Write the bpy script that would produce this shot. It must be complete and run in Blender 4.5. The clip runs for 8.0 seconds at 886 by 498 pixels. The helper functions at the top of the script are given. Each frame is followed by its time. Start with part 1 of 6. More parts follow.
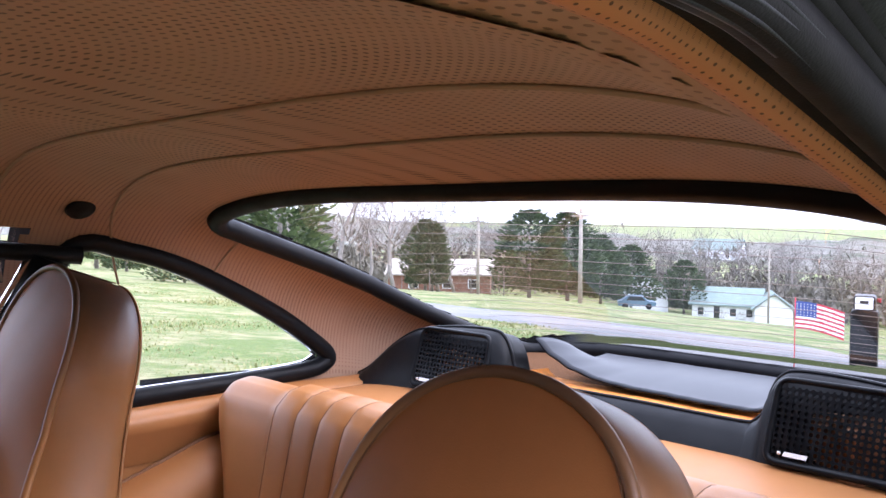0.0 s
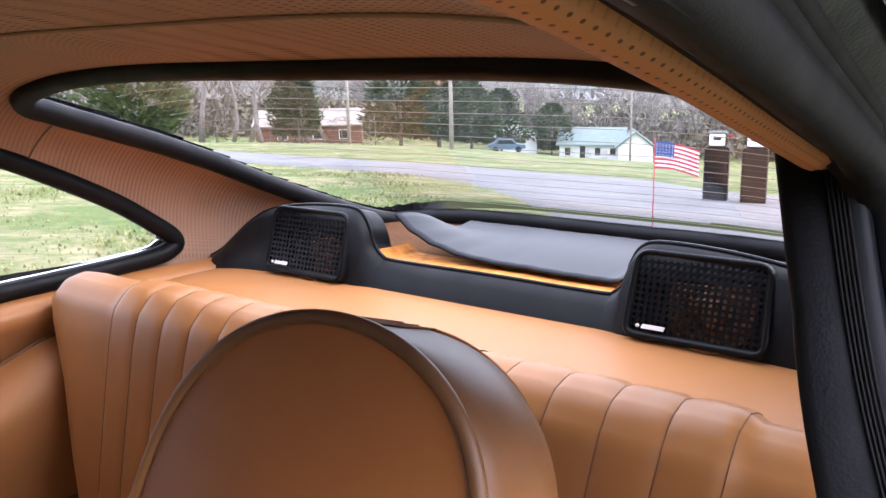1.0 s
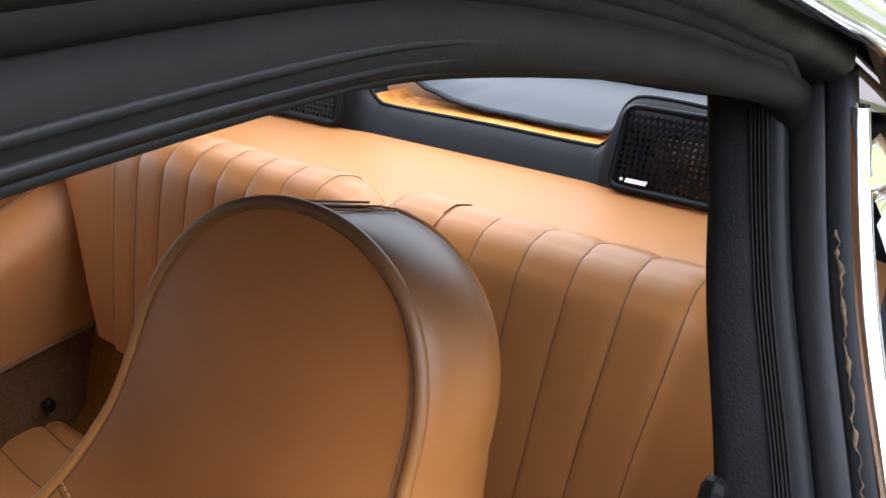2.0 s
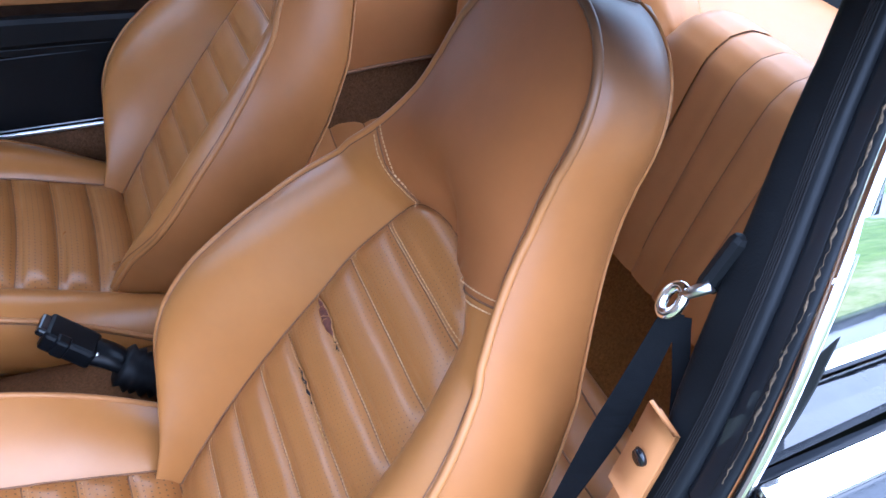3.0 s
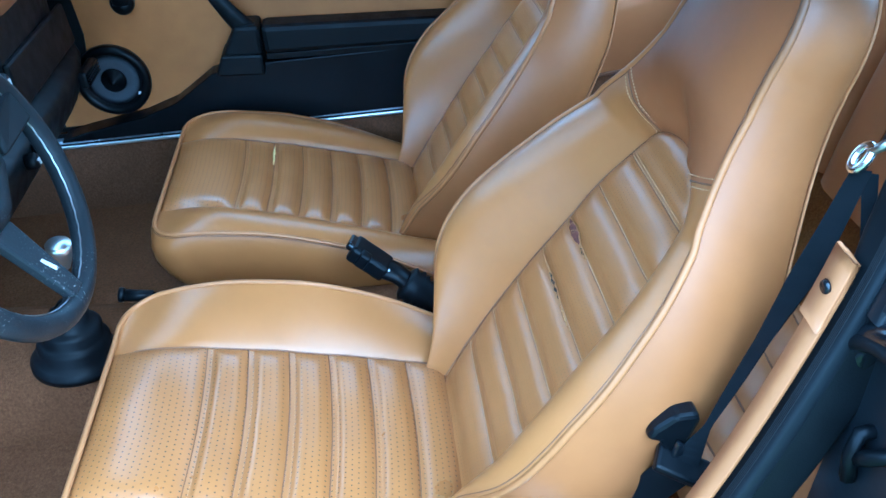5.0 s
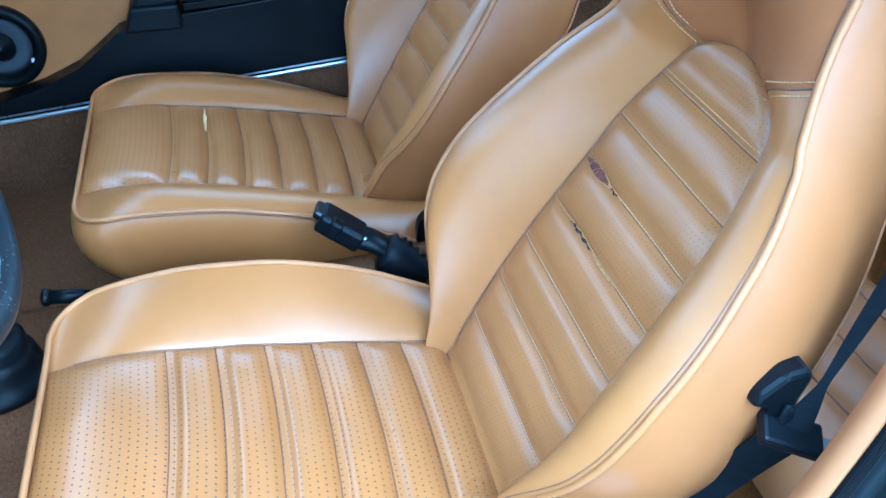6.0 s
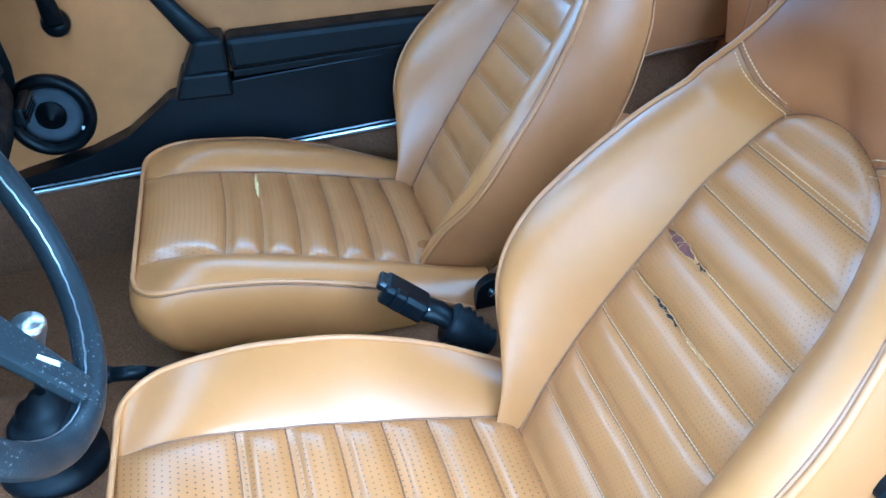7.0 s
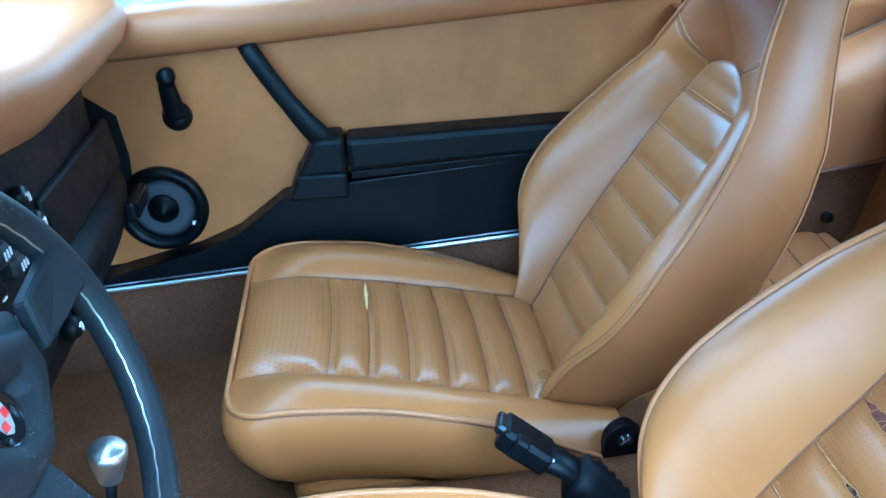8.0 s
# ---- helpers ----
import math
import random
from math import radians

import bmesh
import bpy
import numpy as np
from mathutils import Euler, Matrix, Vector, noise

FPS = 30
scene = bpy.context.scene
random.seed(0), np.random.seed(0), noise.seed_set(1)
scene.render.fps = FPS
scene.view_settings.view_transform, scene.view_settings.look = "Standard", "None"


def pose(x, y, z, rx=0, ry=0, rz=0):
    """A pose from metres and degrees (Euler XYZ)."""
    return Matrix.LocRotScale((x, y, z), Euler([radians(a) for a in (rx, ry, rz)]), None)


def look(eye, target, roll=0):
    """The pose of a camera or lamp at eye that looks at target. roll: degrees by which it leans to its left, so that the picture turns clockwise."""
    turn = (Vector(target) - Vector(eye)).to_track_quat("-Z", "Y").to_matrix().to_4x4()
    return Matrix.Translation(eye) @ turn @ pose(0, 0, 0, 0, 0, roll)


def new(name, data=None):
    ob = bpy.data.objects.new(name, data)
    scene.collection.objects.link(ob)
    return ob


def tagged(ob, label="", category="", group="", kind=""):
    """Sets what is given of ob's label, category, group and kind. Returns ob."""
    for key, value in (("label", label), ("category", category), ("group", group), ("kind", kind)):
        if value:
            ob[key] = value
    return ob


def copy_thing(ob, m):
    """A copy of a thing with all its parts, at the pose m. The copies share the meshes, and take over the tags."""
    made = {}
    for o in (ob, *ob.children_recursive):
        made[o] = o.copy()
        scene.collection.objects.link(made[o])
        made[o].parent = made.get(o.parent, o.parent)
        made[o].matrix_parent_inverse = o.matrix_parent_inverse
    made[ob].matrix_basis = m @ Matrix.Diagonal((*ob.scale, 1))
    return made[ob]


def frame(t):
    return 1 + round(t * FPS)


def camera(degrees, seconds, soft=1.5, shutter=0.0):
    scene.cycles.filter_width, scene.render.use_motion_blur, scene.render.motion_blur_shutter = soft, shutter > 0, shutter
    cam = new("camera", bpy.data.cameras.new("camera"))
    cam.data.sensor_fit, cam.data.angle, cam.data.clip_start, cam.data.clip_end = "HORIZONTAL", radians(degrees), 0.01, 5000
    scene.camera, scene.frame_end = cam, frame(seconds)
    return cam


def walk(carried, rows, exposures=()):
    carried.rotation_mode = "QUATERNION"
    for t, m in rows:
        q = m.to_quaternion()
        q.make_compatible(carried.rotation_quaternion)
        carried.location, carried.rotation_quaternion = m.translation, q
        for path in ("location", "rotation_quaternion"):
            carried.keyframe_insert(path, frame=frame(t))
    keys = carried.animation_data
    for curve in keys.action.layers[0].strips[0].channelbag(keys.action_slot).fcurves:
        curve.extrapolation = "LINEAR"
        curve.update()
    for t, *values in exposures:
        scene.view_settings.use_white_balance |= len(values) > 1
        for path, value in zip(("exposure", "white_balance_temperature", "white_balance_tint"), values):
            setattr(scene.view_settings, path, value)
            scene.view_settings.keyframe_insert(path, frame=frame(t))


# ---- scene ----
cam = camera(56.2, 8.0)
PATH = [
    (0, (0.689, 0.13, 1.241), (-0.711, 1.556, 1.152), 0.2),
    (0.5, (0.654, 0.2, 1.259), (-0.612, 1.723, 0.983), -1.0),
    (1, (0.652, 0.219, 1.275), (-0.488, 1.798, 0.823), -1.3),
    (1.2, (0.657, 0.222, 1.281), (-0.447, 1.803, 0.749), -1.3),
    (2.3, (0.731, 0.222, 1.337), (-0.418, 1.533, 0.355), 1.0),
    (2.5, (0.773, 0.218, 1.348), (-0.46, 1.385, 0.292), 2.1),
    (3, (0.93, 0.166, 1.396), (-0.465, 0.826, 0.124), 4.4),
    (3.5, (1.081, 0.15, 1.423), (-0.393, 0.357, 0.087), 2.3),
    (4, (1.227, 0.194, 1.45), (-0.333, 0.134, 0.2), 0.7),
    (4.5, (1.285, 0.164, 1.456), (-0.335, 0.074, 0.287), -2.5),
    (5, (1.198, 0.097, 1.377), (-0.433, 0.199, 0.223), -4.6),
    (5.2, (1.132, 0.084, 1.326), (-0.492, 0.265, 0.173), -5.3),
    (6.5, (1.015, -0.061, 1.258), (-0.513, 0.271, 0.012), -4.8),
    (7, (0.969, -0.074, 1.284), (-0.645, 0.228, 0.143), -6.2),
    (7.5, (0.878, -0.081, 1.278), (-0.854, 0.151, 0.305), -7.3),
    (8, (0.816, -0.09, 1.257), (-0.949, 0.024, 0.323), -6.1),
]
EXPOSURES = [(0, 1.8, 5700, 26), (1.2, 1.74, 6000, 25), (2.3, 1.84, 6000, 12), (2.8, 2.02, 5050, 17), (3.5, 2.31, 4000, 5), (4.5, 2.26, 3570, -9), (6.5, 2.76, 3520, -9.5), (7.5, 2.87, 3500, -11.5), (8, 2.74, 3540, -12.5)]
walk(cam, [(t, look(eye, target, roll)) for t, eye, target, roll in PATH], EXPOSURES)

# ---- light ----
world = bpy.data.worlds.new("sky")
scene.world = world
world.use_nodes = True
wn = world.node_tree.nodes
sky = wn.new("ShaderNodeTexSky")
sky.sky_type = "NISHITA"
sky.sun_disc = False
sky.sun_elevation = radians(47)
sky.sun_rotation = radians(53)
sky.air_density, sky.dust_density, sky.ozone_density = 1.0, 4.0, 1.0
soft_sky = wn.new("ShaderNodeMixRGB")
soft_sky.inputs[0].default_value = 0.75
soft_sky.inputs[2].default_value = (8.0, 8.3, 8.8, 1)
world.node_tree.links.new(sky.outputs[0], soft_sky.inputs[1])
world.node_tree.links.new(soft_sky.outputs[0], wn["Background"].inputs[0])
up = wn.new("ShaderNodeSeparateXYZ")
world.node_tree.links.new(wn.new("ShaderNodeTexCoord").outputs["Generated"], up.inputs[0])
overcast = wn.new("ShaderNodeMapRange")
for k, value in ((1, 0.0), (2, 1.0), (3, 0.155), (4, 0.235)):
    overcast.inputs[k].default_value = value
world.node_tree.links.new(up.outputs[2], overcast.inputs[0])
world.node_tree.links.new(overcast.outputs[0], wn["Background"].inputs[1])
sun = new("sun", bpy.data.lights.new("sun", "SUN"))
sun.data.energy, sun.data.angle, sun.data.color = 0.5, radians(60), (1.0, 0.96, 0.9)
sun.matrix_world = look((6, 4.5, 8), (0, 0, 0))

# ---- materials ----


class Nodes:
    """A small wrapper that adds and links shader nodes."""

    def __init__(self, name):
        self.mat = bpy.data.materials.new(name)
        self.mat.use_nodes = True
        self.tree = self.mat.node_tree
        self.bsdf = self.tree.nodes["Principled BSDF"]

    def add(self, kind, **sockets):
        node = self.tree.nodes.new(kind)
        for key, value in sockets.items():
            self.put(node.inputs[int(key[1:])] if key[0] == "i" and key[1:].isdigit() else node.inputs[key], value)
        return node

    def put(self, socket, value):
        if isinstance(value, bpy.types.NodeSocket):
            self.tree.links.new(value, socket)
        else:
            socket.default_value = value

    def math(self, op, a, b=0.0):
        node = self.add("ShaderNodeMath", i0=a, i1=b)
        node.operation = op
        return node.outputs[0]

    def coords(self, kind="Object"):
        return self.add("ShaderNodeTexCoord").outputs[kind]

    def noise(self, scale, detail=4.0, rough=0.55, at=None, stretch=None):
        at = at or self.coords()
        if stretch:
            at = self.add("ShaderNodeMapping", i0=at, i3=stretch).outputs[0]
        return self.add("ShaderNodeTexNoise", Vector=at, Scale=scale, Detail=detail, Roughness=rough).outputs[0]

    def range(self, value, a, b, c=0.0, d=1.0):
        return self.add("ShaderNodeMapRange", i0=value, i1=a, i2=b, i3=c, i4=d).outputs[0]

    def mix(self, fac, a, b):
        node = self.add("ShaderNodeMixRGB", i0=fac)
        for socket, value in ((node.inputs[1], a), (node.inputs[2], b)):
            self.put(socket, (*value, 1) if isinstance(value, tuple) else value)
        return node.outputs[0]

    def bump(self, height, strength, distance=0.001, under=None):
        node = self.add("ShaderNodeBump", Strength=strength, Distance=distance, Height=height)
        if under:
            self.put(node.inputs["Normal"], under)
        return node.outputs[0]

    def done(self, color=None, rough=None, metal=None, normal=None, **more):
        b = self.bsdf.inputs
        for key, value in (("Base Color", color), ("Roughness", rough), ("Metallic", metal), ("Normal", normal)):
            if value is not None:
                self.put(b[key], (*value, 1) if isinstance(value, tuple) and len(value) == 3 else value)
        for key, value in more.items():
            self.put(b[key.replace("_", " ")], value)
        return self.mat


def dots(n, pitch, radius, stagger=False):
    """A mask of punched holes on a grid, from the UV map in metres."""
    uv = n.coords("UV")
    v = n.add("ShaderNodeVectorMath", i0=uv, i1=(1 / pitch, 1 / pitch, 0))
    v.operation = "MULTIPLY"
    v = v.outputs[0]
    if stagger:
        sep = n.add("ShaderNodeSeparateXYZ", i0=v)
        row = n.math("MODULO", n.math("FLOOR", sep.outputs[1]), 2.0)
        x = n.math("ADD", sep.outputs[0], n.math("MULTIPLY", row, 0.5))
        v = n.add("ShaderNodeCombineXYZ", i0=x, i1=sep.outputs[1]).outputs[0]
    f = n.add("ShaderNodeVectorMath", i0=v)
    f.operation = "FRACTION"
    c = n.add("ShaderNodeVectorMath", i0=f.outputs[0], i1=(0.5, 0.5, 0.0))
    c.operation = "SUBTRACT"
    d = n.add("ShaderNodeVectorMath", i0=c.outputs[0])
    d.operation = "LENGTH"
    return n.range(d.outputs["Value"], radius, radius * 0.75)


def leather(name, color, rough=0.4, holes=None, wear=0.2, grain=900.0, shine=0.35, grime_shade=None, closed=0.35):
    n = Nodes(name)
    tone = n.range(n.noise(5.0, 5.0, 0.6), 0.25, 0.75)
    dark = tuple(c * (1 - wear) for c in color)
    light = tuple(min(1, c * (1 + wear * 0.6)) for c in color)
    col = n.mix(tone, dark, light)
    col = n.mix(n.range(n.noise(38.0, 6.0, 0.7), 0.35, 0.9, 0.0, 0.08), col, tuple(c * 0.6 for c in color))
    col = n.mix(n.range(n.noise(23.0, 5.0, 0.7), 0.35, 0.95, 0.0, 0.14), col, tuple(min(1, c * 1.25 + 0.02) for c in color))
    pores = n.add("ShaderNodeTexVoronoi", Vector=n.coords(), Scale=grain).outputs[0]
    normal = n.bump(pores, 0.12, 0.0004)
    normal = n.bump(n.noise(55.0, 4.0, 0.6), 0.08, 0.0012, normal)
    # darkens by height: grime on crown leather, painted shade on the head piping
    if grime_shade:
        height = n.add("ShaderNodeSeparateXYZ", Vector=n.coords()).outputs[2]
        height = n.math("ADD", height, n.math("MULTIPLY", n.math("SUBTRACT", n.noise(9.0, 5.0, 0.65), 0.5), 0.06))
        col = n.mix(n.range(height, grime_shade[0], grime_shade[1], 0.0, grime_shade[2]), col, (0.045, 0.03, 0.021))
    if holes:
        mask = dots(n, *holes)
        worn = n.range(n.noise(7.0, 3.0), 0.35, 0.6, closed, 1.0)
        mask = n.math("MULTIPLY", mask, worn)
        col = n.mix(n.math("MULTIPLY", mask, 0.85), col, (0.025, 0.011, 0.006))
        normal = n.bump(n.math("SUBTRACT", 1.0, mask), 0.5, 0.001, normal)
    r = n.range(n.noise(14.0, 4.0, 0.55), 0.2, 0.8, rough - 0.02, rough + 0.05)
    return n.done(col, r, 0.0, normal, Specular_IOR_Level=shine)


def vinyl(name, color, rough=0.5, grain=600.0, bump=0.25):
    n = Nodes(name)
    col = n.mix(n.range(n.noise(12.0, 5.0), 0.3, 0.7), tuple(c * 0.8 for c in color), tuple(c * 1.2 for c in color))
    dust = n.range(n.noise(45.0, 6.0, 0.7), 0.6, 0.85, 0.0, 0.05)
    col = n.mix(dust, col, (0.1, 0.1, 0.1))
    cells = n.add("ShaderNodeTexVoronoi", Vector=n.coords(), Scale=grain).outputs[0]
    r = n.range(n.noise(30.0), 0.3, 0.7, rough - 0.08, rough + 0.1)
    return n.done(col, r, 0.0, n.bump(cells, bump, 0.0005), Specular_IOR_Level=0.15)


def scuffed(name, color, rough, grain, bump):
    """Leather with pale scuff flecks where use and sun have worn it."""
    n = Nodes(name)
    col = n.mix(n.range(n.noise(12.0, 5.0), 0.3, 0.7), tuple(c * 0.8 for c in color), tuple(c * 1.2 for c in color))
    fleck = n.math("MULTIPLY", n.range(n.noise(260.0, 4.0, 0.7), 0.6, 0.68), n.range(n.noise(11.0, 3.0, 0.6), 0.5, 0.66))
    col = n.mix(n.math("MULTIPLY", fleck, 0.7), col, (0.35, 0.34, 0.32))
    cells = n.add("ShaderNodeTexVoronoi", Vector=n.coords(), Scale=grain).outputs[0]
    r = n.range(n.noise(30.0), 0.3, 0.7, rough - 0.08, rough + 0.1)
    return n.done(col, r, 0.0, n.bump(cells, bump, 0.0005), Specular_IOR_Level=0.25)


def carpet(name, color):
    n = Nodes(name)
    fine = n.noise(210.0, 5.0, 0.75)
    col = n.mix(n.range(fine, 0.3, 0.7), tuple(c * 0.55 for c in color), tuple(c * 1.35 for c in color))
    col = n.mix(n.range(n.noise(9.0, 5.0, 0.65), 0.4, 0.75, 0.0, 0.5), col, tuple(c * 0.6 for c in color))
    return n.done(col, 0.95, 0.0, n.bump(fine, 0.9, 0.004), Specular_IOR_Level=0.05)


def metal(name, color, rough=0.12):
    n = Nodes(name)
    r = n.range(n.noise(40.0, 5.0), 0.3, 0.8, rough, rough + 0.12)
    return n.done(color, r, 1.0)


def plain(name, color, rough=0.5, spread=0.15, scale=20.0, metallic=0.0):
    n = Nodes(name)
    col = n.mix(n.range(n.noise(scale, 5.0), 0.3, 0.7), tuple(c * (1 - spread) for c in color), tuple(min(1, c * (1 + spread)) for c in color))
    return n.done(col, rough, metallic, n.bump(n.noise(scale * 8), 0.1, 0.002))


TAN = (0.32, 0.132, 0.03)
seat_leather = leather("seat_leather", TAN, 0.3, wear=0.14, shine=0.42)
back_perforated = leather("back_perforated_leather", TAN, 0.33, holes=(0.0062, 0.12, True), wear=0.14, shine=0.6)
seat_perforated = leather("seat_perforated_leather", TAN, 0.28, holes=(0.0088, 0.155, True), wear=0.14, shine=0.6, closed=0.75)
# boxing and head toned below TAN: shade put into the colour
shaded_boxing_leather = leather("shaded_boxing_leather", (0.285, 0.11, 0.027), 0.38, shine=0.34, grime_shade=(0.715, 0.8, 0.88))
shaded_head_leather = leather("shaded_head_leather", (0.275, 0.102, 0.027), 0.48, shine=0.17, grime_shade=(0.735, 0.83, 0.3))
# upper end darkened in colour to stand for shade on the piping
shaded_back_piping = leather("shaded_back_piping", (0.33, 0.137, 0.036), 0.38, grime_shade=(0.66, 0.8, 0.85))
lip_leather = leather("lip_leather", (0.38, 0.18, 0.055), 0.6, shine=0.3)
rear_leather = leather("rear_leather", (0.355, 0.147, 0.041), 0.42, shine=0.35)
trim_leather = leather("trim_leather", (0.355, 0.149, 0.046), 0.45, wear=0.12, shine=0.35)
door_leather = leather("door_leather", (0.345, 0.141, 0.032), 0.5, wear=0.3, shine=0.3)
piping_leather = leather("piping_leather", (0.36, 0.155, 0.045), 0.38)
headliner_vinyl = leather("headliner_vinyl", (0.39, 0.228, 0.145), 0.6, holes=(0.0075, 0.24), wear=0.12)
headliner_plain = leather("headliner_plain", (0.33, 0.225, 0.145), 0.65, wear=0.12)
rail_vinyl = leather("rail_vinyl", (0.5, 0.2, 0.085), 0.55, holes=(0.0062, 0.17), closed=0.9)
seal_rubber = vinyl("seal_rubber", (0.011, 0.012, 0.0135), 0.4, 900.0, 0.1)
dusty_rubber = vinyl("dusty_rubber", (0.0095, 0.009, 0.0092), 0.65, 900.0, 0.12)
black_vinyl = vinyl("black_vinyl", (0.004, 0.0045, 0.0052), 0.45)
black_plastic = vinyl("black_plastic", (0.0032, 0.0036, 0.0044), 0.36, 1500.0, 0.08)
rubber = vinyl("rubber", (0.004, 0.0042, 0.005), 0.5, 900.0, 0.12)
wheel_leather = scuffed("wheel_leather", (0.013, 0.0142, 0.016), 0.45, 700.0, 0.3)
belt_webbing = vinyl("belt_webbing", (0.0025, 0.003, 0.004), 0.8, 1800.0, 0.5)
black_gloss = plain("black_gloss", (0.005, 0.0055, 0.007), 0.2)
wire_metal = plain("wire_metal", (0.2, 0.16, 0.13), 0.5)
jamb_paint = plain("jamb_paint", (0.006, 0.007, 0.009), 0.35)
body_paint = plain("body_paint", (0.02, 0.022, 0.026), 0.12)
floor_carpet = carpet("floor_carpet", (0.135, 0.06, 0.024))
brown_carpet = carpet("brown_carpet", (0.23, 0.092, 0.022))
dark_carpet = carpet("dark_carpet", (0.11, 0.053, 0.025))
satin = metal("satin", (0.8, 0.79, 0.77), 0.3)
dull_strip = metal("dull_strip", (0.55, 0.58, 0.63), 0.25)
chrome = metal("chrome", (0.85, 0.85, 0.86), 0.08)
steel = metal("steel", (0.5, 0.5, 0.5), 0.25)
foam = plain("foam", (0.62, 0.42, 0.14), 0.9, 0.3, 150.0)
black_gap = plain("black_gap", (0.012, 0.007, 0.005), 0.9, 0.3, 200.0)
torn_edge = plain("torn_edge", (0.11, 0.03, 0.014), 0.8, 0.35, 200.0)
thread = plain("thread", (0.44, 0.25, 0.105), 0.7, 0.2, 300.0)
dark_thread = plain("dark_thread", (0.15, 0.065, 0.024), 0.7, 0.2, 300.0)
orange_felt = plain("orange_felt", (0.62, 0.22, 0.03), 0.9, 0.35, 60.0)
sheet_vinyl = Nodes("sheet_vinyl").done((0.012, 0.013, 0.016), 0.42, 0.0, None, Specular_IOR_Level=0.16)
brown_cone = plain("brown_cone", (0.5, 0.27, 0.15), 0.8, 0.6, 120.0)
grey_cone = vinyl("grey_cone", (0.06, 0.063, 0.07), 0.8, 1200.0, 0.5)
white_print = plain("white_print", (0.75, 0.75, 0.75), 0.5, 0.05)
red_print = plain("red_print", (0.5, 0.03, 0.03), 0.5, 0.1)
gold_print = plain("gold_print", (0.3, 0.28, 0.24), 0.4, 0.1)


def clear_glass(name, tint=(0.93, 0.97, 0.95)):
    n = Nodes(name)
    out = n.tree.nodes["Material Output"]
    clear = n.add("ShaderNodeBsdfTransparent", Color=(*tint, 1))
    gloss = n.add("ShaderNodeBsdfGlossy", Roughness=0.02, Color=(1, 1, 1, 1))
    fac = n.add("ShaderNodeFresnel", IOR=1.45).outputs[0]
    mix = n.add("ShaderNodeMixShader", i0=fac, i1=clear.outputs[0], i2=gloss.outputs[0])
    n.tree.links.new(mix.outputs[0], out.inputs[0])
    return n.mat


window_glass = clear_glass("window_glass")

# ---- builders ----
V = Vector


def base_of(ob):
    while ob.parent:
        ob = ob.parent
    return ob.location


def thing(name, at, label, category, group="", kind=""):
    ob = new(name)
    ob.location = at
    ob.empty_display_size = 0.05
    return tagged(ob, label, category, group, kind)


def mesh_of(name, verts, faces, material, uvs=None, smooth=True):
    me = bpy.data.meshes.new(name)
    me.from_pydata([tuple(v) for v in verts], [], faces)
    if uvs is not None:
        layer = me.uv_layers.new(name="uv")
        idx = np.empty(len(me.loops), dtype=np.int32)
        me.loops.foreach_get("vertex_index", idx)
        layer.data.foreach_set("uv", np.asarray(uvs, dtype=np.float32)[idx].ravel())
    if smooth:
        me.polygons.foreach_set("use_smooth", [True] * len(me.polygons))
    me.materials.append(material)
    me.update()
    return me


def solid(name, verts, faces, material, parent=None, label="", uvs=None, smooth=True):
    """A mesh object from world coordinates, under its parent if there is one."""
    if parent:
        b = base_of(parent)
        verts = [(v[0] - b[0], v[1] - b[1], v[2] - b[2]) for v in verts]
    ob = new(name, mesh_of(name, verts, faces, material, uvs, smooth))
    ob.parent = parent
    return tagged(ob, label)


def part(name, bm, material, parent, label="", smooth=False):
    """Links a bmesh in world coordinates as one mesh object under a thing or a part."""
    if parent:
        bmesh.ops.translate(bm, verts=bm.verts, vec=-V(base_of(parent)))
    me = bpy.data.meshes.new(name)
    for f in bm.faces:
        f.smooth = smooth
    bm.to_mesh(me)
    bm.free()
    me.materials.append(material)
    ob = new(name, me)
    ob.parent = parent
    return tagged(ob, label)


def grid_faces(rows, cols, close_cols=False, skip=None):
    out = []
    for i in range(rows - 1):
        for j in range(cols if close_cols else cols - 1):
            if skip and skip(i, j):
                continue
            k = (j + 1) % cols
            out.append((i * cols + j, i * cols + k, (i + 1) * cols + k, (i + 1) * cols + j))
    return out


def tube_data(points, r, sides=8, closed=False, flat=1.0, up=None):
    """Sweeps a round (or flattened) section along a line. r may be a list."""
    pts = [V(p) for p in points]
    n = len(pts)
    rs = r if isinstance(r, (list, tuple)) else [r] * n
    verts, last = [], None
    for i, p in enumerate(pts):
        a = pts[(i - 1) % n] if closed or i else p
        b = pts[(i + 1) % n] if closed or i < n - 1 else p
        t = (b - a).normalized()
        ref = V(up) if up else (last if last else (V((0, 0, 1)) if abs(t.z) < 0.9 else V((1, 0, 0))))
        s = t.cross(ref).normalized()
        u = s.cross(t).normalized()
        last = u
        for k in range(sides):
            w = 2 * math.pi * k / sides
            verts.append(p + s * (math.cos(w) * rs[i]) + u * (math.sin(w) * rs[i] * flat))
    faces = []
    for i in range(n if closed else n - 1):
        j = (i + 1) % n
        for k in range(sides):
            m = (k + 1) % sides
            faces.append((i * sides + k, i * sides + m, j * sides + m, j * sides + k))
    if not closed:
        faces += [tuple(reversed(range(sides))), tuple(range((n - 1) * sides, n * sides))]
    return verts, faces


def tube(name, points, r, material, parent, label="", sides=8, closed=False, flat=1.0, up=None):
    v, f = tube_data(points, r, sides, closed, flat, up)
    return solid(name, v, f, material, parent, label)


